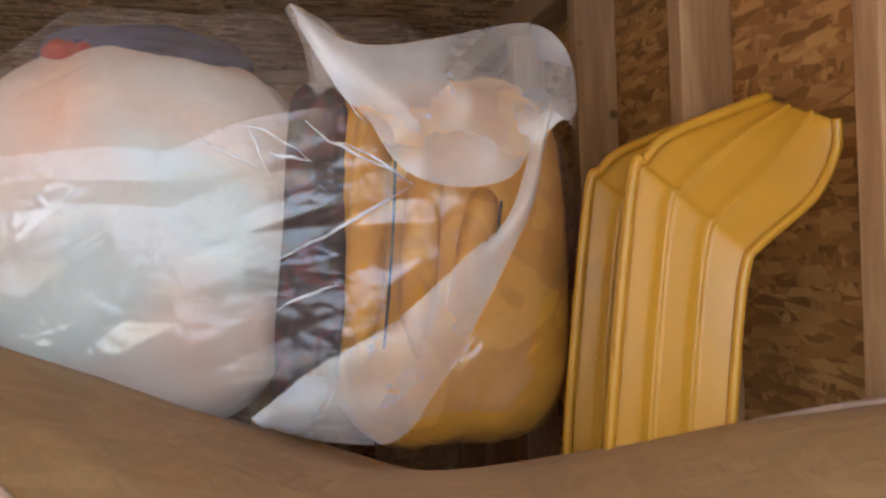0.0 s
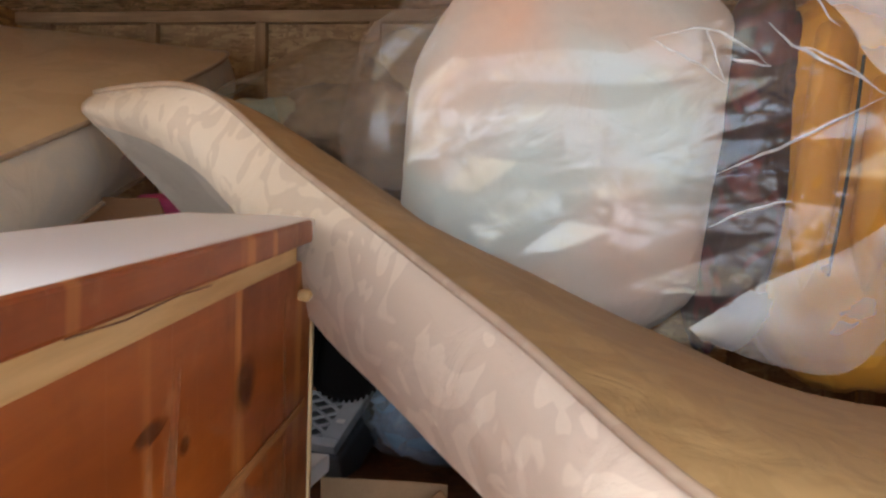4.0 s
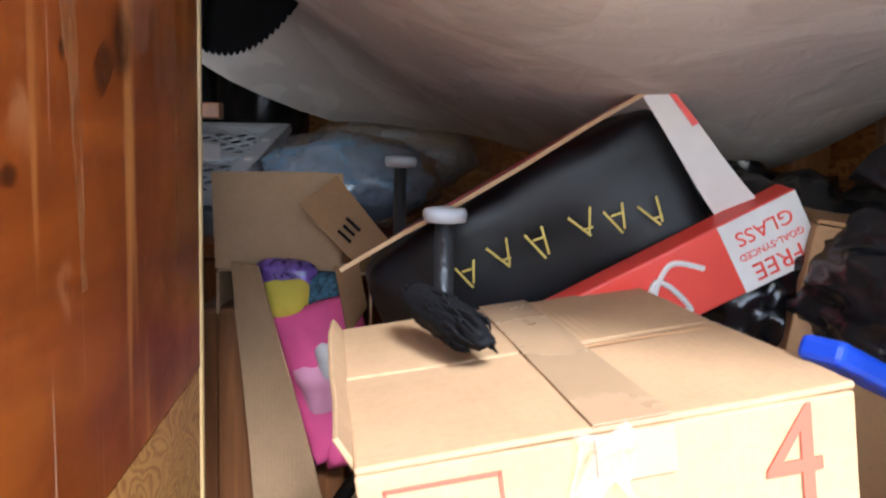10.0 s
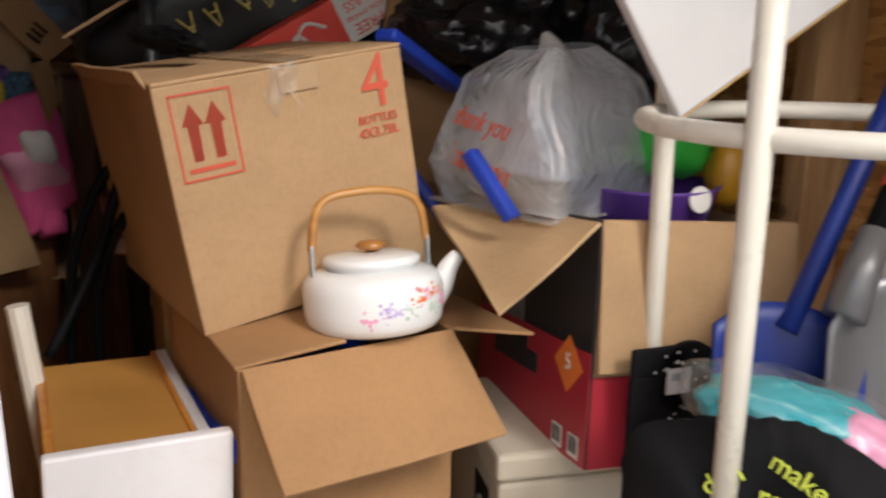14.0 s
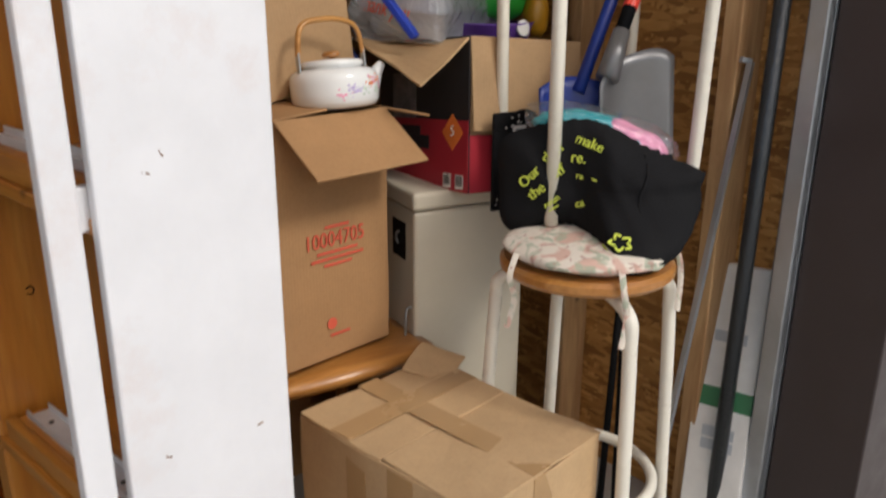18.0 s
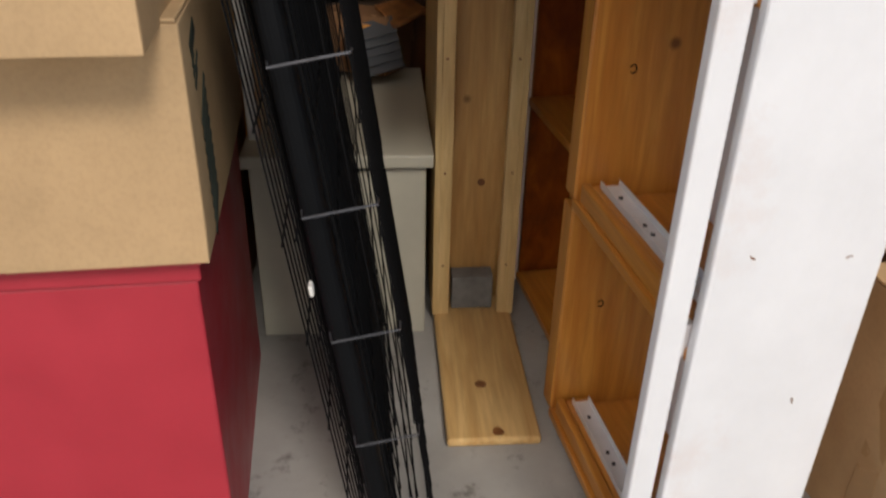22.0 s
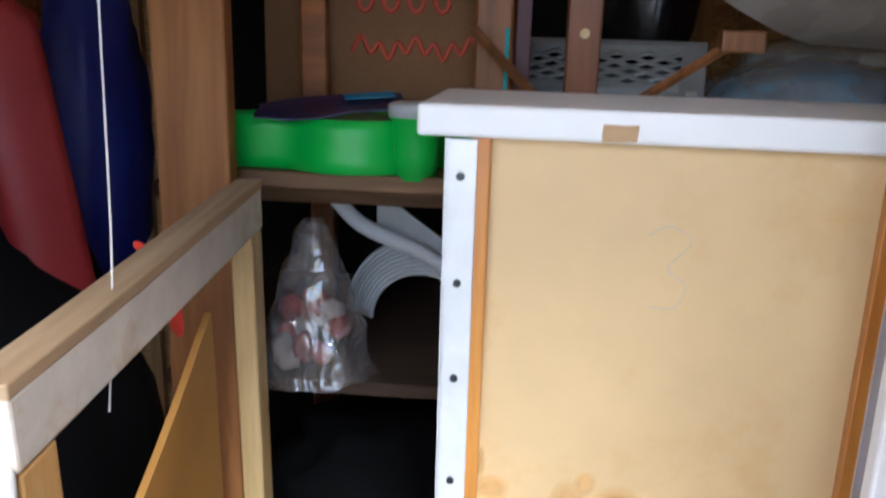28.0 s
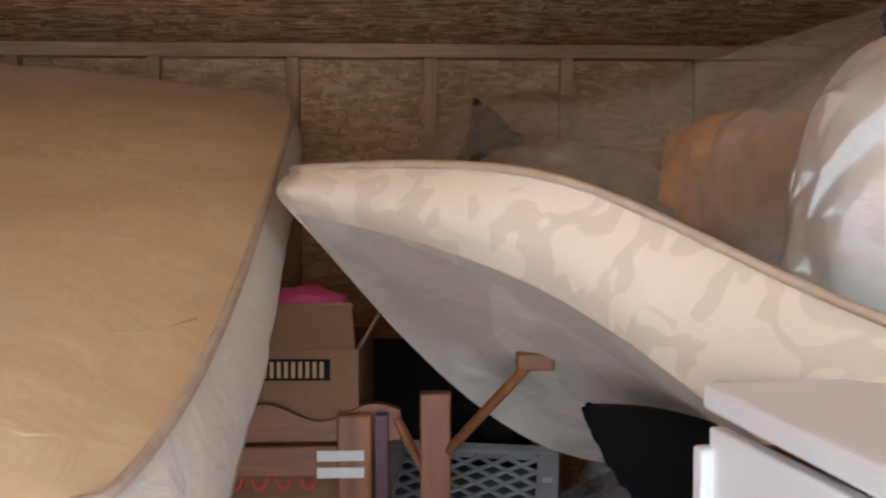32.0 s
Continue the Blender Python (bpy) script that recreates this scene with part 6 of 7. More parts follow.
part("flap", worn(slab(0.215, 0.004, 0.165, (0, 0, 0.0825), 0.0015, cuts=3), 0.003, 8), M_CARD, oc, m=pose(-0.010, -0.004, 0.428, 5, 0, 2))
cd = lambda x, y, z: (x + 0.335, y - 1.10, z - 0.84)
part("flap", quad([cd(-0.304, 1.05, 1.384), cd(-0.243, 1.065, 1.432), cd(-0.160, 1.07, 1.325), cd(-0.208, 1.05, 1.287)], seed=1), M_CARDD, oc, "stamped flap")
for k, w in enumerate((0.030, 0.024, 0.028)):
    part("print_line", slab(w, 0.001, 0.005, bev=0, m=pose(*cd(-0.214 - 0.007 * k, 1.046, 1.353 - 0.010 * k), 0, 42, 4)), M_BPLAST, oc)
part("flap", quad([cd(-0.423, 1.085, 1.281), cd(-0.368, 1.045, 1.280), cd(-0.256, 1.02, 0.897), cd(-0.377, 1.06, 0.862)], seed=2), M_CARD, oc)
part("flap", quad([cd(-0.240, 1.03, 1.285), cd(-0.205, 1.05, 1.295), cd(-0.190, 1.06, 1.215), cd(-0.215, 1.02, 1.175)], seed=3), M_CARDD, oc)
M_GLITTER = plain("glitter_violet", (0.16, 0.08, 0.34), 0.3, vary=0.9, scale=70, spec=0.9)
M_KNIT = plain("speckled_knit", (0.06, 0.14, 0.20), 0.9, vary=0.8, scale=120)
for nm, lab, cs, dp, mt in (("toy_cloth", "violet glitter cloth in the open box", ((-0.372, 1.09, 1.278), (-0.285, 1.09, 1.274), (-0.288, 1.085, 1.240), (-0.362, 1.085, 1.245)), 0.012, M_GLITTER),
                            ("toy_cloth", "yellow doll trousers in the open box", ((-0.362, 1.082, 1.252), (-0.296, 1.082, 1.256), (-0.294, 1.078, 1.205), (-0.345, 1.078, 1.192)), 0.016, M_LEMON),
                            ("toy_cloth", "speckled blue knitted doll top in the open box", ((-0.300, 1.084, 1.266), (-0.232, 1.084, 1.270), (-0.236, 1.078, 1.210), (-0.296, 1.078, 1.206)), 0.018, M_KNIT),
                            ("toy_cloth", "pink cotton bag hanging from the open box", ((-0.342, 1.072, 1.192), (-0.212, 1.072, 1.235), (-0.184, 1.06, 1.02), (-0.268, 1.06, 0.945)), 0.022, M_PINK),
                            ("toy_cloth", "pale pink cloth stripe over the pink bag", ((-0.303, 1.058, 1.118), (-0.220, 1.058, 1.140), (-0.196, 1.052, 1.055), (-0.276, 1.052, 1.035)), 0.022, M_PINKL),
                            ("toy_cloth", "pink folded hem under the pale stripe", ((-0.272, 1.066, 1.02), (-0.205, 1.066, 1.04), (-0.200, 1.06, 0.950), (-0.252, 1.06, 0.935)), 0.024, M_PINK),
                            ("cloth_patch", "round cream cloth patch on the pink bag", ((-0.262, 1.040, 1.150), (-0.222, 1.040, 1.156), (-0.216, 1.038, 1.100), (-0.256, 1.038, 1.098)), 0.010, M_PAPER)):
    tt = thing(nm, lab, "toy", group="soft toys in the box")
    part("body", pad(cs, dp, 0.005, cs[0][0] * 10), mt, tt, smooth=True)

# upturned stool-like iron legs
for lab, top, h in (("black hammered iron leg with a grey foot cap", (-0.134, 0.961, 1.459), 0.40), ("hammered iron leg with grey foot cap, nearer", (-0.062, 0.607, 1.407), 0.35)):
    lg = thing("iron_leg", lab, "furniture leg", pose(*top), group="upturned iron legs")
    part("shaft", cyl(0.0095 if h > 0.38 else 0.011, h, 14, c=(0, 0, -h / 2 - 0.006)), M_WEIGHT, lg, smooth=True)
    part("foot_cap", revolve([(0.008, -0.012), (0.022, -0.010), (0.024, -0.002), (0.022, 0.004), (0.01, 0.006)], 24), M_GREYPL, lg, "grey felt foot cap", smooth=True)
ft = thing("upturned_table", "upturned dark table carrying the iron legs", "table", pose(-0.02, 0.80, 1.0))
part("table_board", slab(0.24, 0.50, 0.03, (0, 0, 0.03), 0.004), M_OLDWOOD, ft)
part("apron", slab(0.16, 0.45, 0.98, (0, 0, -0.50), 0.01), M_BLACK, ft)

# open shoe carton with a black dust bag
SHU = pose(0.108, 0.660, 1.378, 4, -32, -6)
sc = thing("shoe_carton", "open red-white carton with a black printed dust bag", "cardboard box", SHU)
part("lower_wall", slab(0.40, 0.20, 0.004, (-0.07, 0.10, -0.085), 0.001), M_CARD, sc)
part("upper_wall", worn(slab(0.40, 0.05, 0.004, (-0.068, 0.010, 0.114), 0.001, cuts=3), 0.003, 12), M_RED, sc, "red printed upper wall")
part("torn_edge", worn(slab(0.40, 0.004, 0.0055, (-0.068, -0.018, 0.114), 0.001, cuts=4), 0.004, 14), M_CARD, sc, "torn corrugated edge")
part("back_wall", slab(0.40, 0.004, 0.13, (-0.07, 0.20, -0.02), 0.001), M_CARD, sc)
part("end_flap", quad([(0.118, -0.014, 0.140), (0.144, -0.024, 0.126), (0.172, -0.026, -0.058), (0.126, -0.012, -0.044)], 0.003, 0.004, 4), M_PAPER, sc, "torn white lined end flap")
part("end_flap_print", quad([(0.139, -0.0265, 0.118), (0.144, -0.0285, 0.116), (0.153, -0.029, 0.060), (0.146, -0.028, 0.060)], 0.002, 0.001, 4), M_REDP, sc, "red printed strip")
dust = slab(0.40, 0.18, 0.195, (-0.07, 0.09, 0.008), 0.035, 5, cuts=7)
worn(dust, 0.014, 9, 3)
worn(dust, 0.005, 30, 5)
part("dust_bag", dust, M_DUSTBAG, sc, "black fabric dust bag", smooth=True)
for i, (x, zg, w) in enumerate(((0.068, -0.003, 0.033), (0.031, 0.010, 0.033), (-0.003, 0.024, 0.033), (-0.056, 0.029, 0.036), (-0.098, 0.039, 0.034), (-0.143, 0.038, 0.030))):
    part("gold_mark", joined(slab(w, 0.0016, 0.0026, bev=0.0005, m=pose(x - 0.006, -0.019, zg, 0, 68 + 9 * (i % 2), 0)), slab(w * 0.9, 0.0016, 0.0026, bev=0.0005, m=pose(x + 0.007, -0.019, zg + 0.001, 0, 104 + 8 * (i % 3), 0)),
                             slab(0.012, 0.0016, 0.0024, bev=0.0005, m=pose(x + 0.001, -0.019, zg + (0.006 if i % 2 else -0.006), 0, 12, 0))), M_GOLD, sc)
cola = thing("drinks_carton", "red and white drinks carton with free glass offer", "cardboard box", pose(0.115, 0.60, 1.318, 6, -29, -2))
part("carton", slab(0.457, 0.045, 0.080, (-0.0095, 0.0175, -0.018), 0.003), M_REDP, cola)
lb = part("label", slab(0.087, 0.001, 0.078, (0.1745, -0.0062, -0.018), 0), M_PAPER, cola, "white offer panel")
for txt, z, s_ in (("FREE", -0.040, 0.027), ("GOAL-SYNCED", -0.020, 0.0105), ("GLASS", 0.000, 0.0225)):
    letters(txt, s_, M_REDP, lb, facing(0.1745, -0.0075, z, 0, 0, 180))
part("swoosh", tube(curve([(0.09, 0, 0.01), (0.06, 0, 0.03), (0.03, 0, 0.0), (0.06, 0, -0.025), (0.04, 0, 0.02), (0.0, 0, -0.02), (-0.02, 0, 0.01)], 6), 0.0032, 6), M_PAPER, cola, "white flourish", pose(0.012, -0.0065, -0.022))
fd = thing("feather_duster", "black feather duster lying on the box", "duster", pose(-0.060, 0.425, 1.333, 0, 5, -64) @ Matrix.Scale(0.78, 4))
part("feather_tuft", blob(0.105, 0.026, 0.022, 5, 0.12, 2.5, 4, 0.10), M_DUSTER, fd, smooth=True)
for i in range(110):
    a, x0 = rng.uniform(0, math.tau), rng.uniform(-0.09, 0.06)
    r0, ln = 0.020 * math.sqrt(max(0.05, 1 - (x0 / 0.11) ** 2)), rng.uniform(0.03, 0.055)
    part("plume", tube([(x0, r0 * math.cos(a), r0 * math.sin(a)), (x0 + ln * 0.6, (r0 + 0.004) * math.cos(a), (r0 + 0.003) * math.sin(a)), (x0 + ln, r0 * 0.9 * math.cos(a), r0 * 0.9 * math.sin(a) - 0.002)], [0.003, 0.002, 0.0004], 4), M_DUSTER, fd)

# bin bags
for lab, loc, r, sd in (("glossy black bin bag full of things", (0.56, 0.62, 1.38), (0.20, 0.17, 0.14), 1), ("creased black bin bag behind the cartons", (0.33, 0.80, 1.33), (0.20, 0.16, 0.14), 2), ("torn black bin bag by the drinks carton", (0.42, 0.53, 1.345), (0.16, 0.11, 0.085), 3),
                        ("black bin bag low behind the toys", (0.68, 0.42, 1.36), (0.13, 0.15, 0.16), 4)):
    bb = thing("bin_bag", lab, "bin bag", pose(*loc, 0, 0, sd * 40), group="black bin bags")
    part("bag", blob(*r, sd, 0.22, 2.0, 5, 0.13), M_BLACKBAG, bb, smooth=True)
    part("tied_neck", worn(tube([(0.02, 0, r[2] * 0.8), (0.035, 0.01, r[2] + 0.015), (0.06, 0.02, r[2] + 0.045)], [0.03, 0.012, 0.035], 10), 0.012, 30, sd), M_BLACKBAG, bb, smooth=True)
rk = thing("cardboard_stack", "stacked brown boxes filling the corner, hidden", "cardboard box", pose(0.55, 0.80, 1.06))
part("body", slab(0.40, 0.42, 0.20, (0.0, 0, 0.10), 0.006), M_CARDD, rk)

# ---- lattice tray and wrapped linen behind ----
lt = thing("lattice_crate", "grey plastic crate lid with diamond lattice", "crate", pose(-0.665, 1.66, 1.445, 26, 0, -12))
for nm, x0, x1, y0, y1 in (("rim", -0.20, 0.17, 0.16, 0.185), ("rim", -0.20, 0.17, -0.20, -0.175), ("rim", -0.20, -0.165, -0.175, 0.16), ("rim", 0.125, 0.17, -0.175, 0.16)):
    part(nm, span(x0, x1, y0, y1, -0.012, 0.012, 0.003), M_GREYPL, lt)
bars = []
for k in range(-10, 11):
    for s_ in (-1, 1):
        c = k * 0.038
        pts = [(x, c + s_ * x * 0.62, 0) for x in [(-0.165 + 0.29 * i / 40) for i in range(41)]]
        pts = [p for p in pts if -0.175 < p[1] < 0.16]
        if len(pts) > 2:
            bars.append(tube([pts[0], pts[-1]], 0.0045, 4))
part("rim", span(-0.165, 0.125, -0.012, 0.012, -0.012, 0.012, 0.003), M_GREYPL, lt)
part("lattice", joined(*bars), M_GREYPL, lt)
part("panel_below", slab(0.36, 0.36, 0.10, (-0.015, -0.01, -0.085), 0.01), plain("dark_plastic", (0.10, 0.11, 0.12), 0.6), lt)
for i in range(3):
    part("notch", slab(0.02, 0.012, 0.003, (0.148, -0.12 + 0.10 * i, 0.0135), 0.001), M_PAPER, lt)
for lab, loc, r, sd in (("blue linen in a clear plastic bag", (-0.30, 1.62, 1.405), (0.20, 0.15, 0.10), 1), ("pale linen in a clear plastic bag", (-0.20, 1.78, 1.47), (0.20, 0.13, 0.09), 2)):
    bl = thing("linen_bag", lab, "bag", pose(*loc), group="bagged linen")
    part("linen", blob(*r, sd, 0.16, 2.4, 4, 0.10), plain("blue_linen", (0.20, 0.30, 0.42), 0.7, vary=0.3) if sd == 1 else plain("pale_linen", (0.40, 0.42, 0.44), 0.7, vary=0.3), bl, smooth=True)
    part("film", blob(r[0] * 1.08, r[1] * 1.08, r[2] * 1.1, sd + 0.3, 0.18, 2.6, 4, 0.13), M_CLEAR, bl, smooth=True)
wl = thing("linen_chest", "dark covered chest holding up the linen bags", "chest", pose(-0.40, 1.66, 0))
part("body", slab(0.85, 0.60, 1.25, (0, 0, 0.625), 0.01), M_OLDWOOD, wl)
part("lid", slab(0.87, 0.62, 0.028, (0, 0, 1.265), 0.006), M_OLDWOOD, wl)

# ---- bags of bedding on the mattress ----
bd = thing("bedding_bag", "big clear plastic bag of cream and mustard bedding", "bag", pose(0, 0, 0))
part("cream_duvet", bundle(0.245, 0.155, 0.285, 4, 0.72, 0.05, 0.03), M_BEDDING, bd, "pale blue and pink blotched duvet", pose(-0.062, 1.035, 1.985, 0, 8, 0), smooth=True)
part("mustard_quilt", bundle(0.185, 0.165, 0.285, 6, 0.45, 0.04, 0.06), M_YBED, bd, "mustard yellow quilt", pose(0.400, 1.055, 1.935), smooth=True)
for x0, z0, x1, z1, w in ((0.275, 2.125, 0.248, 1.80, 0.030), (0.430, 2.03, 0.400, 1.88, 0.026), (0.345, 2.06, 0.325, 1.80, 0.030)):
    part("quilt_fold", tube(curve([(x0 + 0.012, 0.93, z0 + 0.01), (x0, 0.888, z0 - 0.02), ((x0 + x1) / 2 - 0.004, 0.876, (z0 + z1) / 2), (x1, 0.885, z1)], 8), [w * (0.06 + 0.94 * min(1, 5 * q, 5 * (1 - q))) for q in [i / 24 for i in range(25)]], 12, flat=0.75), M_YBED, bd, smooth=True)
M_PIPE = plain("dark_green_edging", (0.02, 0.035, 0.025), 0.7)
for x0, z0, x1, z1 in ((0.304, 2.10, 0.276, 1.82), (0.454, 2.02, 0.424, 1.89)):
    part("edging", tube(curve([(x0, 0.872, z0), ((x0 + x1) / 2 + 0.002, 0.866, (z0 + z1) / 2), (x1, 0.872, z1)], 6), 0.0022, 6), M_PIPE, bd, "dark green edging cord")
part("dark_clothes", bundle(0.15, 0.10, 0.050, 3, 0.8, 0.12, 0.05), plain("dark_blue_knit", (0.05, 0.05, 0.09), 0.9, vary=0.5, scale=14), bd, "dark blue folded clothing", pose(-0.035, 1.05, 2.250, 0, 4, 0), smooth=True)
part("red_cloth", bundle(0.05, 0.08, 0.03, 5, 0.8, 0.1, 0.05), plain("brick_cloth", (0.35, 0.06, 0.04), 0.9), bd, "brick red folded cloth", pose(-0.13, 1.03, 2.245), smooth=True)
part("plaid_blanket", bundle(0.062, 0.13, 0.26, 8, 0.7, 0.08, 0.05), M_MAROON, bd, "dark maroon plaid blanket", pose(0.188, 1.03, 1.955, 0, 6, 0), smooth=True)
rngf = random.Random(17)


def wrap(u, v):
    """The bag's skin: a wide crumpled pouch, slack at its upper end."""
    a = u * math.tau
    w = 0.44 + 0.07 * math.sin(math.pi * min(1, v * 1.1))
    d = 0.175 + 0.03 * math.sin(math.pi * v)
    k = 1 - 0.42 * max(0, v - 0.74) / 0.26
    cx, cy = math.cos(a), math.sin(a)
    p = Vector((0.105 + w * math.copysign(abs(cx) ** 0.75, cx) * k, 1.045 + d * math.copysign(abs(cy) ** 0.55, cy) * k, 1.715 + 0.585 * v))
    p += noise.noise_vector(p * 5) * 0.016
    return p + Vector((rngf.uniform(-1, 1), rngf.uniform(-1, 1), rngf.uniform(-1, 1))) * 0.007


part("clear_skin", sheet(wrap, 52, 15, closed_u=True), M_SKIN, bd, "clear crinkled bag skin")


def ribbon(lo, hi, y0, y1, ripple):
    """A film flap spanned between two edges given as (x, z)."""
    a = curve([(x, y0, z) for x, z in lo], 6)
    b = curve([(x, y1, z) for x, z in hi], 6)
    n = min(len(a), len(b)) - 1

    def fn(u, v):
        k = min(int(u * n), n - 1)
        f = u * n - k
        p = a[k].lerp(a[k + 1], f).lerp(b[k].lerp(b[k + 1], f), v)
        p.y += ripple * math.sin(9 * u + 4 * v) - 0.010 * math.sin(math.pi * v) + 0.012 * noise.noise(p * 14)
        p.z += 0.010 * noise.noise(p * 9) * min(1, 4 * v)
        return p
    return sheet(fn, 40, 14)


part("milky_fold", ribbon([(0.095, 1.757), (0.177, 1.814), (0.281, 1.868), (0.374, 1.944), (0.438, 1.998), (0.487, 2.133)], [(0.112, 1.738), (0.267, 1.708), (0.336, 1.773), (0.419, 1.909), (0.478, 2.02), (0.516, 2.163)], 0.785, 0.795, 0.003), M_MILK, bd, "milky folded lower edge", smooth=True)
part("milky_fold", ribbon([(0.173, 2.237), (0.22, 2.163), (0.258, 2.123), (0.289, 2.068), (0.332, 2.042), (0.401, 2.037), (0.456, 2.058), (0.495, 2.141)], [(0.16, 2.27), (0.216, 2.233), (0.297, 2.231), (0.373, 2.24), (0.475, 2.253), (0.527, 2.223), (0.545, 2.173), (0.538, 2.104)], 0.785, 0.80, 0.005), M_MILK2, bd, "milky folded top", smooth=True)
# thin white strokes laid where creases of the bag catch the sky
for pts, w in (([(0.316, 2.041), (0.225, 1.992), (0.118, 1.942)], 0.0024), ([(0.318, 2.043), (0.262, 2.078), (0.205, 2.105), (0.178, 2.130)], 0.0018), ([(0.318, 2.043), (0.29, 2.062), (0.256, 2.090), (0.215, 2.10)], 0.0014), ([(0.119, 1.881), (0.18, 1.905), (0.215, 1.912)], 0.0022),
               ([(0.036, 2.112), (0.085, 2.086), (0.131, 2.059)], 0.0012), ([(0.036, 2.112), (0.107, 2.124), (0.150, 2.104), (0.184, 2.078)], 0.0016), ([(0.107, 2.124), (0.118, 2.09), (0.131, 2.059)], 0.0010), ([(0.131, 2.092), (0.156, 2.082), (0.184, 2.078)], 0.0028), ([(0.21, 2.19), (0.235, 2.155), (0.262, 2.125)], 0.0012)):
    part("film_crease", worn(tube(curve([(x, 0.826, z) for x, z in pts], 8), [0.0005 + w * math.sin(math.pi * i / (8 * (len(pts) - 1))) ** 2 for i in range(8 * (len(pts) - 1) + 1)], 6, flat=0.5), 0.004, 40), M_CREASEGLINT, bd, "crease in the film with its glint painted milky white", smooth=True)
part("twisted_tip", tube(curve([(0.24, 0.92, 2.20), (0.21, 0.93, 2.26), (0.168, 0.94, 2.31)], 6), [0.05, 0.048, 0.045, 0.04, 0.036, 0.032, 0.028, 0.024, 0.02, 0.016, 0.012, 0.01, 0.008], 10), M_MILK, bd, smooth=True)
ob2 = thing("plastic_bag", "loose clear plastic bag of clothing by the back wall", "bag")
ridge = curve([(-0.86, 1.52, 2.08), (-0.74, 1.54, 2.17), (-0.60, 1.50, 2.235), (-0.45, 1.44, 2.245), (-0.30, 1.36, 2.275), (-0.14, 1.27, 2.33), (0.02, 1.20, 2.33)], 6)


def drape(u, v):
    """Film hung over a slack ridge, falling to both sides in pleats."""
    k = min(int(u * (len(ridge) - 1)), len(ridge) - 2)
    p = ridge[k].lerp(ridge[k + 1], u * (len(ridge) - 1) - k)
    q = 2 * v - 1
    p = p + Vector((0.05 * q * abs(q), 0.30 * q, -(0.12 + 0.24 * min(1, max(0, (u - 0.3) / 0.4))) * abs(q) ** 1.4))
    p += Vector((0.010, 0.018, 0.014)) * math.sin(u * 31 + 3 * q) * abs(q) ** 0.7
    return p + noise.noise_vector(p * 6) * 0.020 + Vector((rngf.uniform(-1, 1), rngf.uniform(-1, 1), rngf.uniform(-1, 1))) * 0.006


part("bag", sheet(drape, 34, 16), film_plastic("slack_grey_film", (0.90, 0.88, 0.83), 0.09, 0.12, 5.0, gloss=1.5), ob2, "slack greyish film")
part("brown_garment", bundle(0.20, 0.16, 0.11, 10, 0.8, 0.2, 0.06), plain("mixed_clothes", (0.20, 0.15, 0.11), 0.8, vary=0.6, scale=12), ob2, "brown folded clothes", pose(-0.50, 1.52, 2.04), smooth=True)
part("orange_garment", bundle(0.15, 0.12, 0.11, 12, 0.8, 0.15, 0.06), plain("orange_cloth", (0.52, 0.24, 0.07), 0.85, vary=0.3, scale=8), ob2, "dull orange cloth", pose(-0.22, 1.38, 2.08), smooth=True)
part("green_garment", bundle(0.14, 0.12, 0.10, 13, 0.8, 0.15, 0.06), plain("grey_green_cloth", (0.30, 0.33, 0.28), 0.85, vary=0.3, scale=8), ob2, "grey green cloth", pose(-0.70, 1.50, 2.02), smooth=True)
tipb = thing("bin_bag", "knotted tip of a black bin bag by the wall", "bin bag", pose(-0.58, 1.98, 1.80), group="black bin bags")
part("bag", blob(0.15, 0.13, 0.46, 7, 0.12, 2.0, 4, 0.08), M_BLACKBAG, tipb, smooth=True)
part("tied_neck", worn(tube([(-0.01, 0, 0.40), (-0.03, 0, 0.46), (-0.05, 0, 0.51)], [0.06, 0.04, 0.004], 8), 0.006, 30, 2), M_BLACKBAG, tipb)

bkf = thing("black_umbrella", "black serrated umbrella wedged under the mattress by the dresser", "umbrella")


def blade(u, v):
    """A long pointed fold of black cloth with a jagged lower hem."""
    top = Vector((-0.560, 1.075, 1.782)).lerp(Vector((-0.282, 0.915, 1.692)), u)
    d = 0.135 * math.sin(math.pi * u ** 0.8) ** 0.7 + 0.004
    jag = 0.006 * abs((u * 26) % 1 - 0.5) * 2 if v > 0.9 else 0.0
    return top + Vector((0.03 * v * math.sin(math.pi * u), 0.012 * math.sin(5 * u + 2 * v) - 0.05 * v * math.sin(math.pi * u), 0.035 * math.sin(math.pi * u) * (1 - v) - (d - jag) * v))


part("fold", sheet(blade, 104, 12, 0.006), M_COAL, bkf, smooth=True)
part("spine", tube([blade(i / 16, 0) for i in range(17)], 0.004, 6), M_BPLAST, bkf, smooth=True)
part("shaft", tube([(-0.432, 0.96, 1.70), (-0.448, 0.93, 1.60), (-0.470, 0.925, 1.482)], [0.014, 0.020, 0.012], 10), M_BPLAST, bkf, smooth=True)

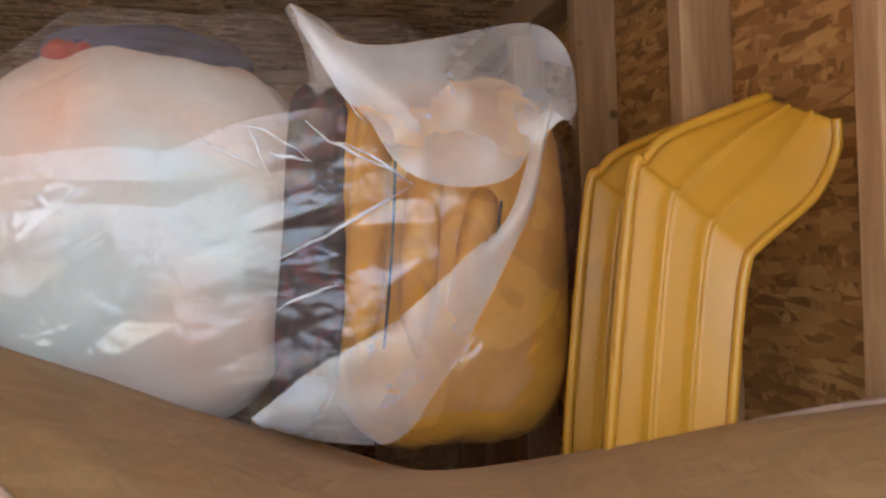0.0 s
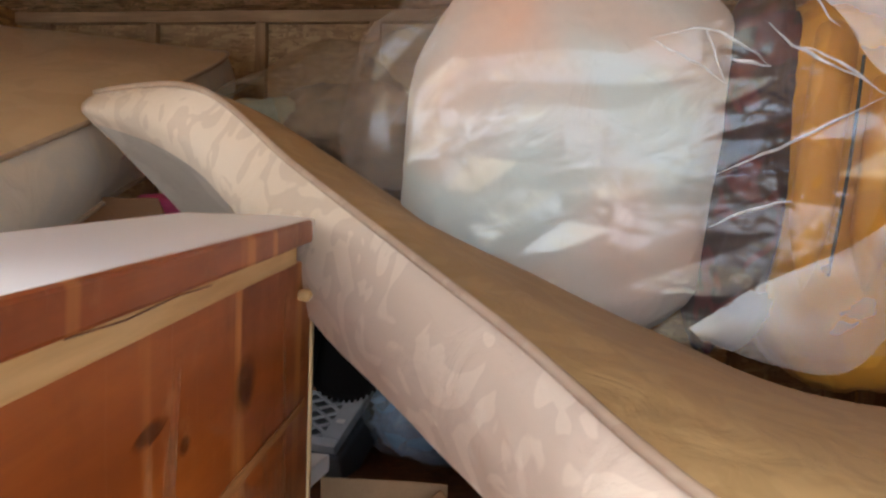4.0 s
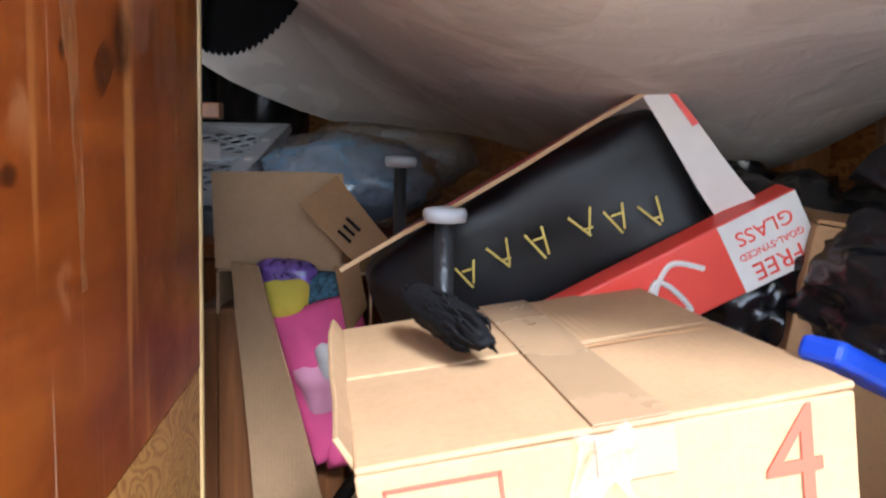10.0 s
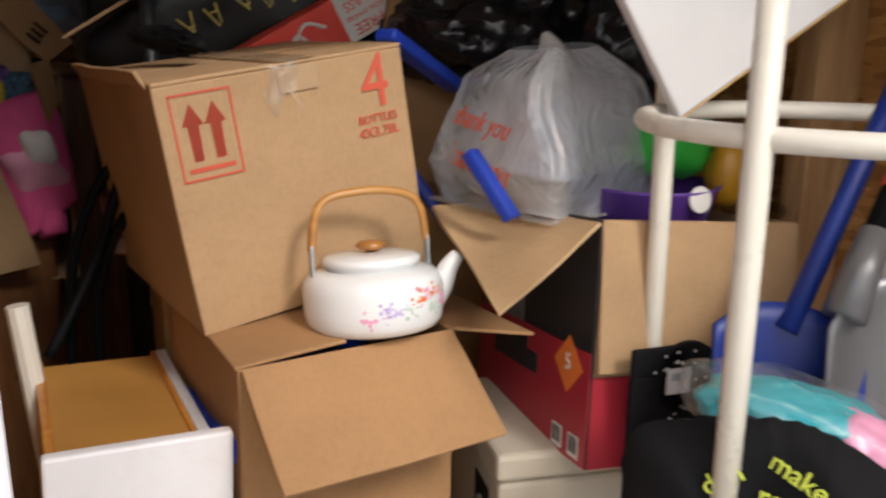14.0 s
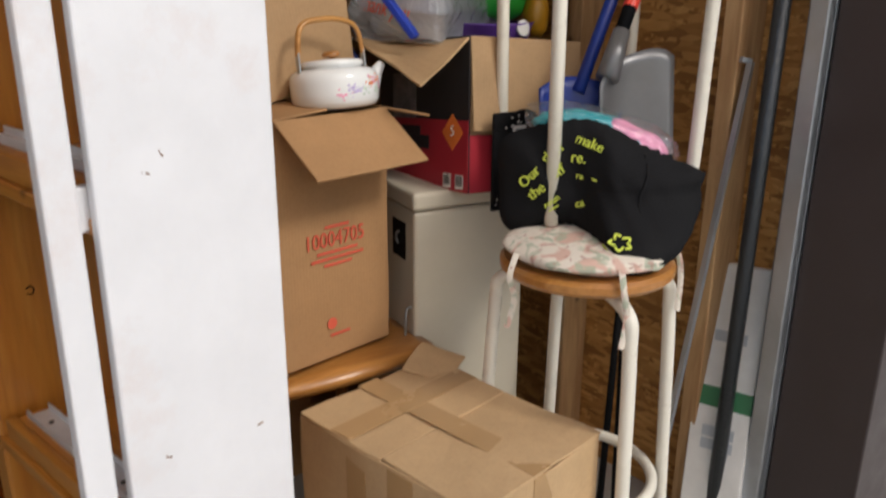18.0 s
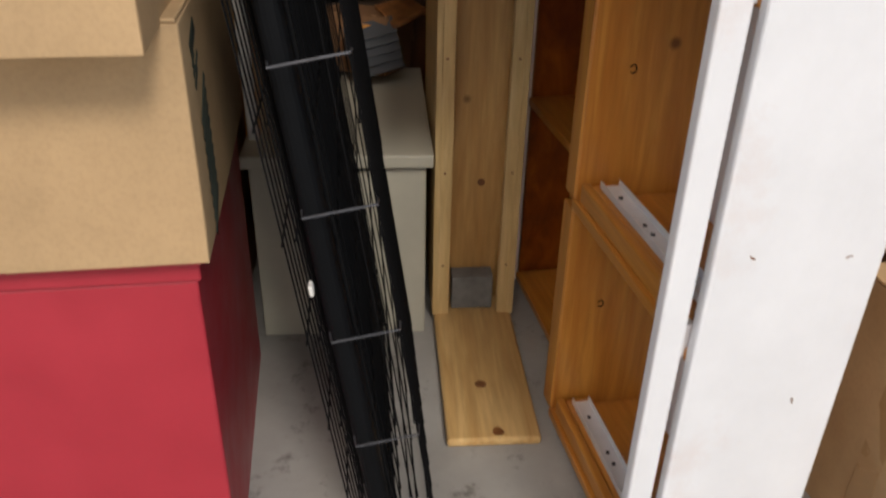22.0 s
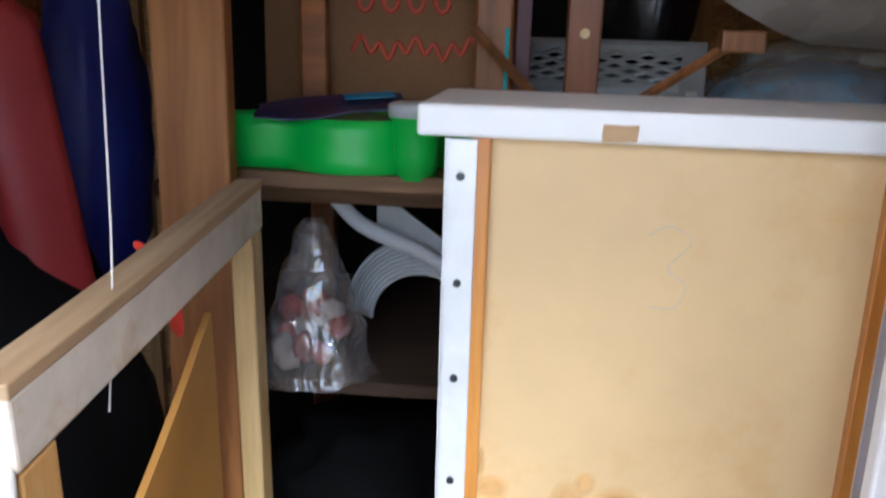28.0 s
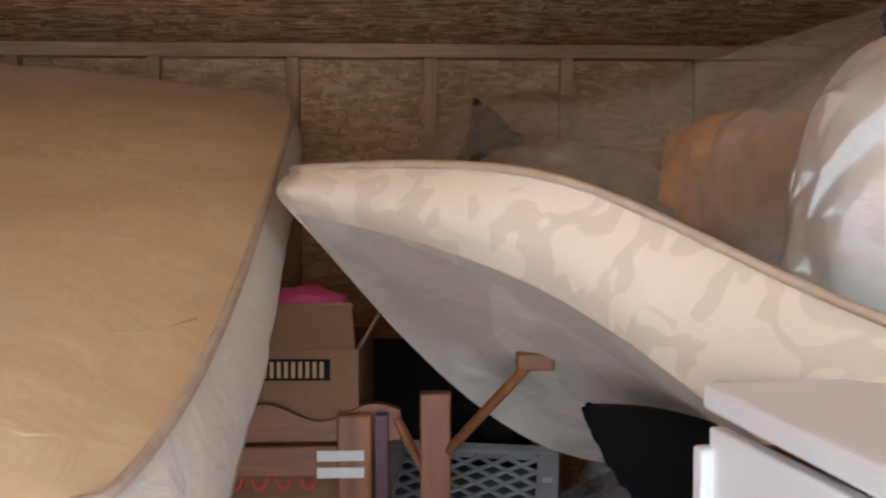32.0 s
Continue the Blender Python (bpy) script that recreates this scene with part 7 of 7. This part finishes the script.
# yellow plastic slide panels
for k, (dx, dy, lab) in enumerate(((0.0, 0, "yellow plastic play-slide panel with curved top"), (0.018, 0.17, "second yellow play-slide panel behind the first"))):
    ys = thing("play_slide", lab, "toy slide", group="yellow slide panels")
    left = curve([(0.488, 0, 1.62), (0.508, 0, 1.80), (0.540, 0, 2.028), (0.557, 0, 2.052), (0.583, 0, 2.077), (0.640, 0, 2.099), (0.722, 0, 2.126)], 6)
    right = curve([(0.588, 0, 1.62), (0.606, 0, 1.80), (0.624, 0, 1.921), (0.646, 0, 1.951), (0.712, 0, 1.999), (0.743, 0, 2.05), (0.745, 0, 2.085)], 6)
    n = len(left) - 1

    def face(u, v, left=left, right=right, dx=dx, dy=dy):
        i = min(int(v * n), n - 1)
        f = v * n - i
        p = left[i].lerp(left[i + 1], f).lerp(right[i].lerp(right[i + 1], f), u)
        ridge = 0.006 * (math.exp(-((u - 0.34) / 0.035) ** 2) + math.exp(-((u - 0.66) / 0.035) ** 2))
        return Vector((p.x + dx, 0.62 + dy - ridge - 0.06 * u + 0.012 * math.cos(math.pi * u), p.z))

    part("panel", sheet(face, 40, 40, 0.012), M_YELLOW, ys, smooth=True)
    part("side_lip", tube([face(0, i / 40) + Vector((-0.002, -0.006, 0)) for i in range(41)], 0.007, 8), M_YELLOW, ys, smooth=True)
    part("side_lip", tube([face(1, i / 40) + Vector((0.002, -0.004, 0)) for i in range(41)], 0.006, 8), M_YELLOW, ys, smooth=True)


# ---- left side: window frame, shelves, hoard ----
fr = thing("screen_frame", "raw wooden screen frame with white front rail", "frame", pose(-1.15, 0.56, -0.028, 0, -2.5, 91.5))
part("top_rail", slab(0.555, 0.03, 0.052, (0.3125, 0, 1.3265), 0.003), plain("thin_whitewash", (0.60, 0.54, 0.47), 0.7, vary=0.14, scale=16, stain=(0.44, 0.32, 0.20)), fr, "whitewashed rail")
part("rail_top", worn(slab(0.555, 0.032, 0.012, (0.3125, 0, 1.357), 0.002, cuts=4), 0.002, 20), wood("weathered_rail", (0.46, 0.33, 0.20), (0.33, 0.21, 0.11), 0.7, "x"), fr)
part("stile", slab(0.045, 0.028, 1.30, (0.06, 0.0, 0.65), 0.003), M_PINEB, fr)
part("stile", slab(0.045, 0.028, 1.30, (0.565, 0.0, 0.65), 0.003), M_PINE, fr)
part("raw_edge", worn(slab(0.010, 0.026, 1.30, (0.030, 0.0, 0.66), 0.004, cuts=5), 0.005, 20), M_PAPER, fr, "torn pale edge")
part("slanted_panel", quad([(0.062, 0.012, 1.045), (0.462, 0.012, 1.235), (0.462, 0.012, 0.45), (0.062, 0.012, 0.45)], 0.008, 0.002, 2), M_HARD, fr, "plain brown board fitted aslant inside")
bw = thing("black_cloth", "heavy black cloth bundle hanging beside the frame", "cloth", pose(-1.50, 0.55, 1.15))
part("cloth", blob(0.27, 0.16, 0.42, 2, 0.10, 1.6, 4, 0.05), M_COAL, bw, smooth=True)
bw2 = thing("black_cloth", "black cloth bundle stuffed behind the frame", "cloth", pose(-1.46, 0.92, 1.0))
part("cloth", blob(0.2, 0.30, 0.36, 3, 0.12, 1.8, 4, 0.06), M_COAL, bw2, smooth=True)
bs2 = thing("dark_chest", "dark chest under the black cloth", "chest", pose(-1.45, 0.78, 0))
part("body", slab(0.46, 0.62, 0.80, (0, 0, 0.40), 0.01), M_OLDWOOD, bs2)
gbag = thing("green_bag", "dull green translucent plastic bag, puffed up, on the cartons", "bag", pose(-1.20, 0.33, 1.10))
part("bag", blob(0.105, 0.13, 0.095, 5, 0.14, 1.8, 5, 0.08), M_GREENBAG, gbag, smooth=True)
part("contents", blob(0.085, 0.11, 0.075, 6, 0.2, 2.2, 4, 0.1), plain("pale_green_wad", (0.20, 0.26, 0.20), 0.8, vary=0.3), gbag, smooth=True)
rs = thing("red_sled", "curved red plastic sled standing on end, coloured dark for shade", "sled")
# red taken down so that the sled reads as standing in shade
part("shell", sheet(lambda u, v: Vector((-1.485 + 0.13 * u + 0.05 * v, 0.98 - 0.05 * math.sin(math.pi * u), 1.60 - 0.36 * v + 0.03 * math.cos(math.pi * u) + 0.10 * (1 - u) - 0.02)), 16, 16, 0.006), plain("shaded_red_plastic", (0.26, 0.016, 0.018), 0.5), rs, smooth=True)
blu = thing("blue_tarp", "rolled dark blue tarpaulin behind the post", "tarpaulin", pose(-1.42, 1.22, 1.40))
part("roll", blob(0.062, 0.10, 0.26, 7, 0.12, 2.0, 4, 0.08), plain("navy_tarp", (0.012, 0.02, 0.18), 0.5), blu, smooth=True)
rp = thing("red_strap", "red nylon strap hung inside the frame", "strap")
part("strap", tube(curve([(-1.20, 0.86, 1.33), (-1.19, 0.90, 1.27), (-1.20, 0.93, 1.22), (-1.21, 0.95, 1.24)], 5), 0.014, 8, flat=0.35), M_REDP, rp)
tw = thing("white_cord", "thin white cord hanging in front of the post", "cord")
part("cord", tube(curve([(-1.135, 0.70, 1.80), (-1.142, 0.70, 1.55), (-1.148, 0.70, 1.36), (-1.155, 0.69, 1.24)], 8), 0.0008, 5), M_PAPER, tw)

sv = thing("wooden_shelving", "rough wooden shelving of posts and boards", "shelving")
post_bm = slab(0.092, 0.04, 1.95, (0, 0, 0.975), 0.004)
p0 = part("post", post_bm, wood("post_fir", (0.42, 0.175, 0.052), (0.28, 0.10, 0.026), 0.6), sv, m=pose(-1.240, 1.12, 0, 0, 0, 4))
part("post", slab(0.045, 0.04, 1.75, (0, 0, 0.875), 0.003), M_OLDWOOD, sv, m=pose(-1.19, 1.62, 0))
part("post", slab(0.045, 0.04, 1.75, (0, 0, 0.875), 0.003), M_OLDWOOD, sv, m=pose(-0.90, 1.72, 0))
# the lower boards' wood, darkened to carry the shade between the shelves
M_BOARDSHADE = wood("shaded_board", (0.085, 0.05, 0.028), (0.05, 0.028, 0.016), 0.8, "x")
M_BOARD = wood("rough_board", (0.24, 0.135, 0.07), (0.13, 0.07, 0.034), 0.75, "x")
part("shelf_board", slab(0.50, 0.185, 0.022, (-1.02, 1.245, 1.347), 0.003), M_BOARD, sv)
part("shelf_board", slab(0.62, 0.48, 0.022, (-1.10, 1.585, 1.287), 0.003), M_BOARD, sv)
part("shelf_board", slab(0.62, 0.55, 0.022, (-1.04, 1.50, 1.020), 0.003), M_BOARDSHADE, sv)
part("shelf_board", slab(0.62, 0.55, 0.022, (-1.04, 1.50, 0.60), 0.003), M_BOARDSHADE, sv)
# black sheet added in place of the deep shade behind the shelves
dkw = thing("dark_backing", "added black sheet that keeps the depth behind the shelving dark", "cloth", pose(-1.10, 1.95, 0))
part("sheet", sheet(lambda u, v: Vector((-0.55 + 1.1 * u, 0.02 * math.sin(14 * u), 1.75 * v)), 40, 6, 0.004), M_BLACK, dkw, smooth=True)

gt = thing("green_tray_toy", "green plastic snack tray with a navy card on it", "tray", pose(-1.055, 1.245, 1.359, 0, 0, 14) @ Matrix.Diagonal((1, 0.8, 1, 1)))
part("tray", sheet(lambda u, v: Vector(((0.17 + 0.035 * math.cos(4 * u * math.tau)) * math.cos(u * math.tau) * (1 - 0.06 * v), (0.11 + 0.02 * math.cos(4 * u * math.tau)) * math.sin(u * math.tau) * (1 - 0.06 * v), 0.07 * v)), 60, 4, 0.004, closed_u=True), M_GREEN, gt, smooth=True)
part("tray_top", sheet(lambda u, v: Vector(((0.162 + 0.033 * math.cos(4 * u * math.tau)) * math.cos(u * math.tau) * v, (0.104 + 0.019 * math.cos(4 * u * math.tau)) * math.sin(u * math.tau) * v, 0.062)), 60, 4, closed_u=True), plain("clear_lid", (0.30, 0.42, 0.36), 0.2), gt)
part("cup", revolve([(0.028, -0.006), (0.030, 0.03), (0.032, 0.07), (0.036, 0.074), (0.036, 0.088), (0.03, 0.092), (0.004, 0.092)], 24), M_GREEN, gt, m=pose(0.07, -0.115, 0), smooth=True)
part("cup_lid", revolve([(0.037, 0.075), (0.0375, 0.09), (0.03, 0.094), (0.004, 0.094)], 24), M_GREYPL, gt, "pale grey cap", pose(0.07, -0.115, 0.0005), smooth=True)
nv = thing("leaflet", "navy cardboard leaflet with cyan print on the tray", "leaflet", pose(-1.085, 1.21, 1.440, 6, -4, 16))
part("card", worn(slab(0.20, 0.11, 0.003, (0, 0, 0), 0.001, cuts=4), 0.008, 12), M_NAVY, nv)
part("print", slab(0.07, 0.035, 0.001, (0.055, 0.03, 0.0045), 0), M_CYAN, nv, m=pose(0, 0, 0.002))
tn = thing("bagged_toys", "clear knotted bag of red and white candy toys", "bag", pose(-1.125, 1.25, 1.118))
part("bag", worn(sheet(lambda u, v: Vector(((0.015 + 0.075 * (1 - v) ** 0.8) * math.cos(u * math.tau) * (1 + 0.1 * math.sin(5 * u * math.tau)), (0.012 + 0.06 * (1 - v) ** 0.8) * math.sin(u * math.tau), -0.085 + 0.24 * v)), 40, 20, closed_u=True), 0.010, 22), M_CLEAR, tn, smooth=True)
rngb = random.Random(8)
M_CANDY = [plain("candy_red", (0.36, 0.05, 0.045), 0.5), plain("candy_pale", (0.48, 0.40, 0.36), 0.5), plain("candy_pink", (0.46, 0.17, 0.15), 0.5)]
for i in range(16):
    part("toy", blob(0.021, 0.018, 0.011, i, 0.3, 2, 2), M_CANDY[i % 3], tn, m=pose(rngb.uniform(-0.045, 0.045), rngb.uniform(-0.03, 0.03), -0.065 + 0.0065 * i, rngb.uniform(0, 90), rngb.uniform(0, 90), 0), smooth=True)
M_WICK = plain("white_wicker", (0.62, 0.63, 0.64), 0.6)
wk = thing("wicker_chair", "broken white wicker chair parts on the shelf", "chair", pose(-0.98, 1.42, 1.033))
for i in range(9):
    rr = 0.085 + 0.006 * i
    part("wicker_hoop", tube([(rr * math.cos(radians(a)), 0.006 * i, 0.03 + rr * math.sin(radians(a))) for a in range(0, 190, 12)], 0.0045, 6), M_WICK, wk, smooth=True)
part("arm", tube(curve([(-0.16, -0.01, 0.26), (-0.10, -0.02, 0.20), (0.0, -0.03, 0.16), (0.10, -0.03, 0.10)], 6), 0.014, 8), M_WICK, wk, smooth=True)
part("woven_panel", sheet(lambda u, v: Vector((-0.08 + 0.28 * u, 0.03 + 0.004 * math.sin(60 * u) * math.sin(50 * v), 0.25 - 0.20 * u - 0.07 * v)), 40, 16, 0.006), M_WICK, wk, smooth=True)
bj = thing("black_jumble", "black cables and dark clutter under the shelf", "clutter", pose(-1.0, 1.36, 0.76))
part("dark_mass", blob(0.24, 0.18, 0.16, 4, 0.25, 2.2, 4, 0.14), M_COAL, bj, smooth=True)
# added black filler that hides the brightly lit front of the low shelf
part("dark_bundle", blob(0.21, 0.065, 0.07, 9, 0.25, 2.4, 4, 0.14), M_COAL, bj, "black bundle added to darken the low shelf", pose(-0.01, -0.085, -0.082), smooth=True)
crt = thing("small_crates", "white drawer box with a dark handle on the low shelf", "box", pose(-0.97, 1.49, 0.611, 0, 0, 4))
part("white_box", slab(0.16, 0.14, 0.075, (0, 0.06, 0.038), 0.004), M_PAPER, crt)
part("handle", slab(0.022, 0.010, 0.030, (0.060, -0.014, 0.030), 0.002), M_BPLAST, crt)
ocx = carton("cardboard_box", "small open cardboard box behind the crate", 0.20, 0.18, 0.15, pose(-0.915, 1.08, 0.476, -6, 0, -24), M_CARDSHADE, top="open", flaps=(("b", 20, 0.09), ("l", 60, 0.08)), inside=0.5, seed=12)
crc = thing("cream_cabinet", "cream painted low cabinet with an overhanging top", "cabinet", pose(-0.965, 0.78, 0))
# cream lowered in colour for the light that falls off behind the crate
M_CREAMSHADE = plain("shaded_cream_paint", (0.46, 0.43, 0.345), 0.5, vary=0.06)
part("body", slab(0.38, 0.58, 0.44, (0, 0, 0.22), 0.004), M_CREAMSHADE, crc)
part("top", slab(0.41, 0.62, 0.03, (0, 0, 0.456), 0.004), M_CREAMSHADE, crc)
for lab, loc, r, mt in (("dark scrap board on the open box", (-0.815, 1.03, 0.640), (0.06, 0.07, 0.010), M_OLDWOOD),):
    hp2 = thing("clutter_heap", lab, "clutter", pose(*loc))
    part("scrap", worn(slab(r[0] * 1.8, r[1] * 1.6, r[2] * 1.6, bev=0.01, cuts=3), 0.012, 9), mt, hp2, m=pose(0, 0, 0, 10, -14, 25))
blk = thing("wood_block", "orange varnished wood block in the open box", "wood block", pose(-0.90, 1.02, 0.60, 0, 0, 20))
part("block", slab(0.07, 0.09, 0.035, (0, 0, 0), 0.003), M_ORANGEY, blk)
fold = thing("folded_vent_sheet", "stack of folded grey sheet-metal strips", "sheet metal", pose(-0.885, 0.94, 0.545, 34, -12, 12))
for i in range(5):
    part("strip", slab(0.13, 0.11 - 0.014 * i, 0.003, (0.002 * i, 0.014 * i, 0.009 * i), 0.0008), plain("dull_grey_sheet", (0.085, 0.09, 0.10), 0.5, metal=0.3) if i == 0 else bpy.data.materials["dull_grey_sheet"], fold)
stk = thing("broom_stick", "thin brown stick leaning behind the low shelf", "stick")
part("stick", tube([(-1.00, 1.452, 0.805), (-0.775, 1.372, 0.655)], 0.007, 8), M_OLDWOOD, stk, smooth=True)

# upturned old table and box behind the drawer unit
tbf = thing("picture_frame", "old wooden screen frame with carved top rail", "frame", pose(-0.955, 1.365, 1.30))
M_OLDPINE = wood("old_pine", (0.35, 0.112, 0.02), (0.15, 0.05, 0.012), 0.45, "x")
part("stile", slab(0.056, 0.035, 0.42, (0.082, 0, 0.20), 0.004), wood("old_pine_upright", (0.36, 0.13, 0.03), (0.18, 0.06, 0.014), 0.45), tbf)
part("stile", slab(0.04, 0.03, 0.36, (-0.19, 0.006, 0.17), 0.004), M_OLDPINE, tbf)
part("edge_strip", slab(0.022, 0.04, 0.42, (0.125, 0, 0.20), 0.002), plain("mauve_paint", (0.10, 0.045, 0.06), 0.6), tbf)
part("rail", slab(0.34, 0.03, 0.05, (-0.07, 0, 0.335), 0.003), M_OLDPINE, tbf)
part("carved_rail", sheet(lambda u, v: Vector((-0.24 + 0.395 * u, 0.0, 0.365 + (0.045 + 0.014 * math.cos(u * 14)) * v)), 40, 3, 0.02), M_OLDPINE, tbf)
for z in (0.345, 0.318):
    part("hinge", slab(0.075, 0.002, 0.017, (0.06, -0.017, z), 0.0005), M_PAPER, tbf, "pale hinge leaf")
part("paint_streak", slab(0.006, 0.002, 0.16, (0.102, -0.019, 0.17), 0.0005), M_TEAL, tbf)
ut = thing("table_stand", "upturned wooden stand with crossed braces", "stand", pose(-0.745, 1.325, 1.30))
part("post", slab(0.048, 0.03, 0.45, (0, 0, 0.225), 0.003), wood("red_oak", (0.30, 0.10, 0.032), (0.17, 0.052, 0.016), 0.45), ut)
part("bolt", cyl(0.007, 0.006, 12, m=pose(0.0, -0.017, 0.245, 90)), M_PINE, ut)
for a, b in (((0.02, -0.01, 0.36), (0.128, -0.115, 0.510)), ((-0.02, 0, 0.33), (-0.06, 0.03, 0.40)), ((-0.02, -0.005, 0.11), (-0.16, -0.02, 0.25)), ((0.02, -0.005, 0.11), (0.20, -0.02, 0.235))):
    br = part("brace", tube([a, b], 0.008, 6), M_OLDWOOD, ut)
part("brace_end", slab(0.052, 0.03, 0.024, (0.138, -0.124, 0.519), 0.003), M_OLDWOOD, ut)
part("brace_end", slab(0.06, 0.03, 0.03, (0.215, -0.02, 0.24), 0.003), M_OLDWOOD, ut)
bx = carton("cardboard_box", "large cardboard box with a barcode strip, in shadow", 0.34, 0.30, 0.155, pose(-1.033, 1.53, 1.656, 0, 0, -2), M_CARDSHADE, top="open", flaps=(("f", 138, 0.11), ("r", 150, 0.10)), seed=13)
bcs = part("barcode", slab(0.15, 0.001, 0.035, (0.05, -0.1525, 0.122), 0), M_BPLAST, bx, "printed barcode strip")
for i in range(12):
    part("bar", slab(0.006, 0.001, 0.026, (-0.015 + 0.0115 * i, -0.1535, 0.122), 0), M_CARD, bcs)
tx = carton("cardboard_box", "brown carton with upside-down red print", 0.42, 0.22, 0.345, pose(-1.03, 1.53, 1.30, 0, 0, 2), M_CARDSHADE, seed=14)
for w, x, z in ((0.028, -0.05, 0.29), (0.028, -0.01, 0.29), (0.028, 0.03, 0.29), (0.028, 0.07, 0.29)):
    part("print", tube([(x + 0.012 * math.cos(k), -0.112, z + 0.02 * math.sin(k)) for k in [i * math.tau / 14 for i in range(14)]], 0.004, 5, True), M_REDINK, tx)
part("print", tube(curve([(-0.10 + 0.20 * i / 14, 0, 0.035 * (0.5 if i % 2 else -0.5) * (0.4, 1.0, 0.5)[i % 3]) for i in range(15)], 5), 0.004, 5), M_REDINK, tx, "red script", pose(0.03, -0.113, 0.215))
pk = thing("pink_bundle", "pink cloth bundle on top of the boxes", "cloth", pose(-0.98, 1.52, 1.86))
part("cloth", blob(0.09, 0.08, 0.045, 3, 0.2, 2, 4, 0.1), M_PINK, pk, smooth=True)
bst = thing("wooden_chest", "plain chest behind the dresser carrying the load", "chest", pose(-0.36, 1.21, 0))
part("body", slab(0.26, 0.22, 1.20, (0, 0, 0.60), 0.01), M_OLDWOOD, bst)
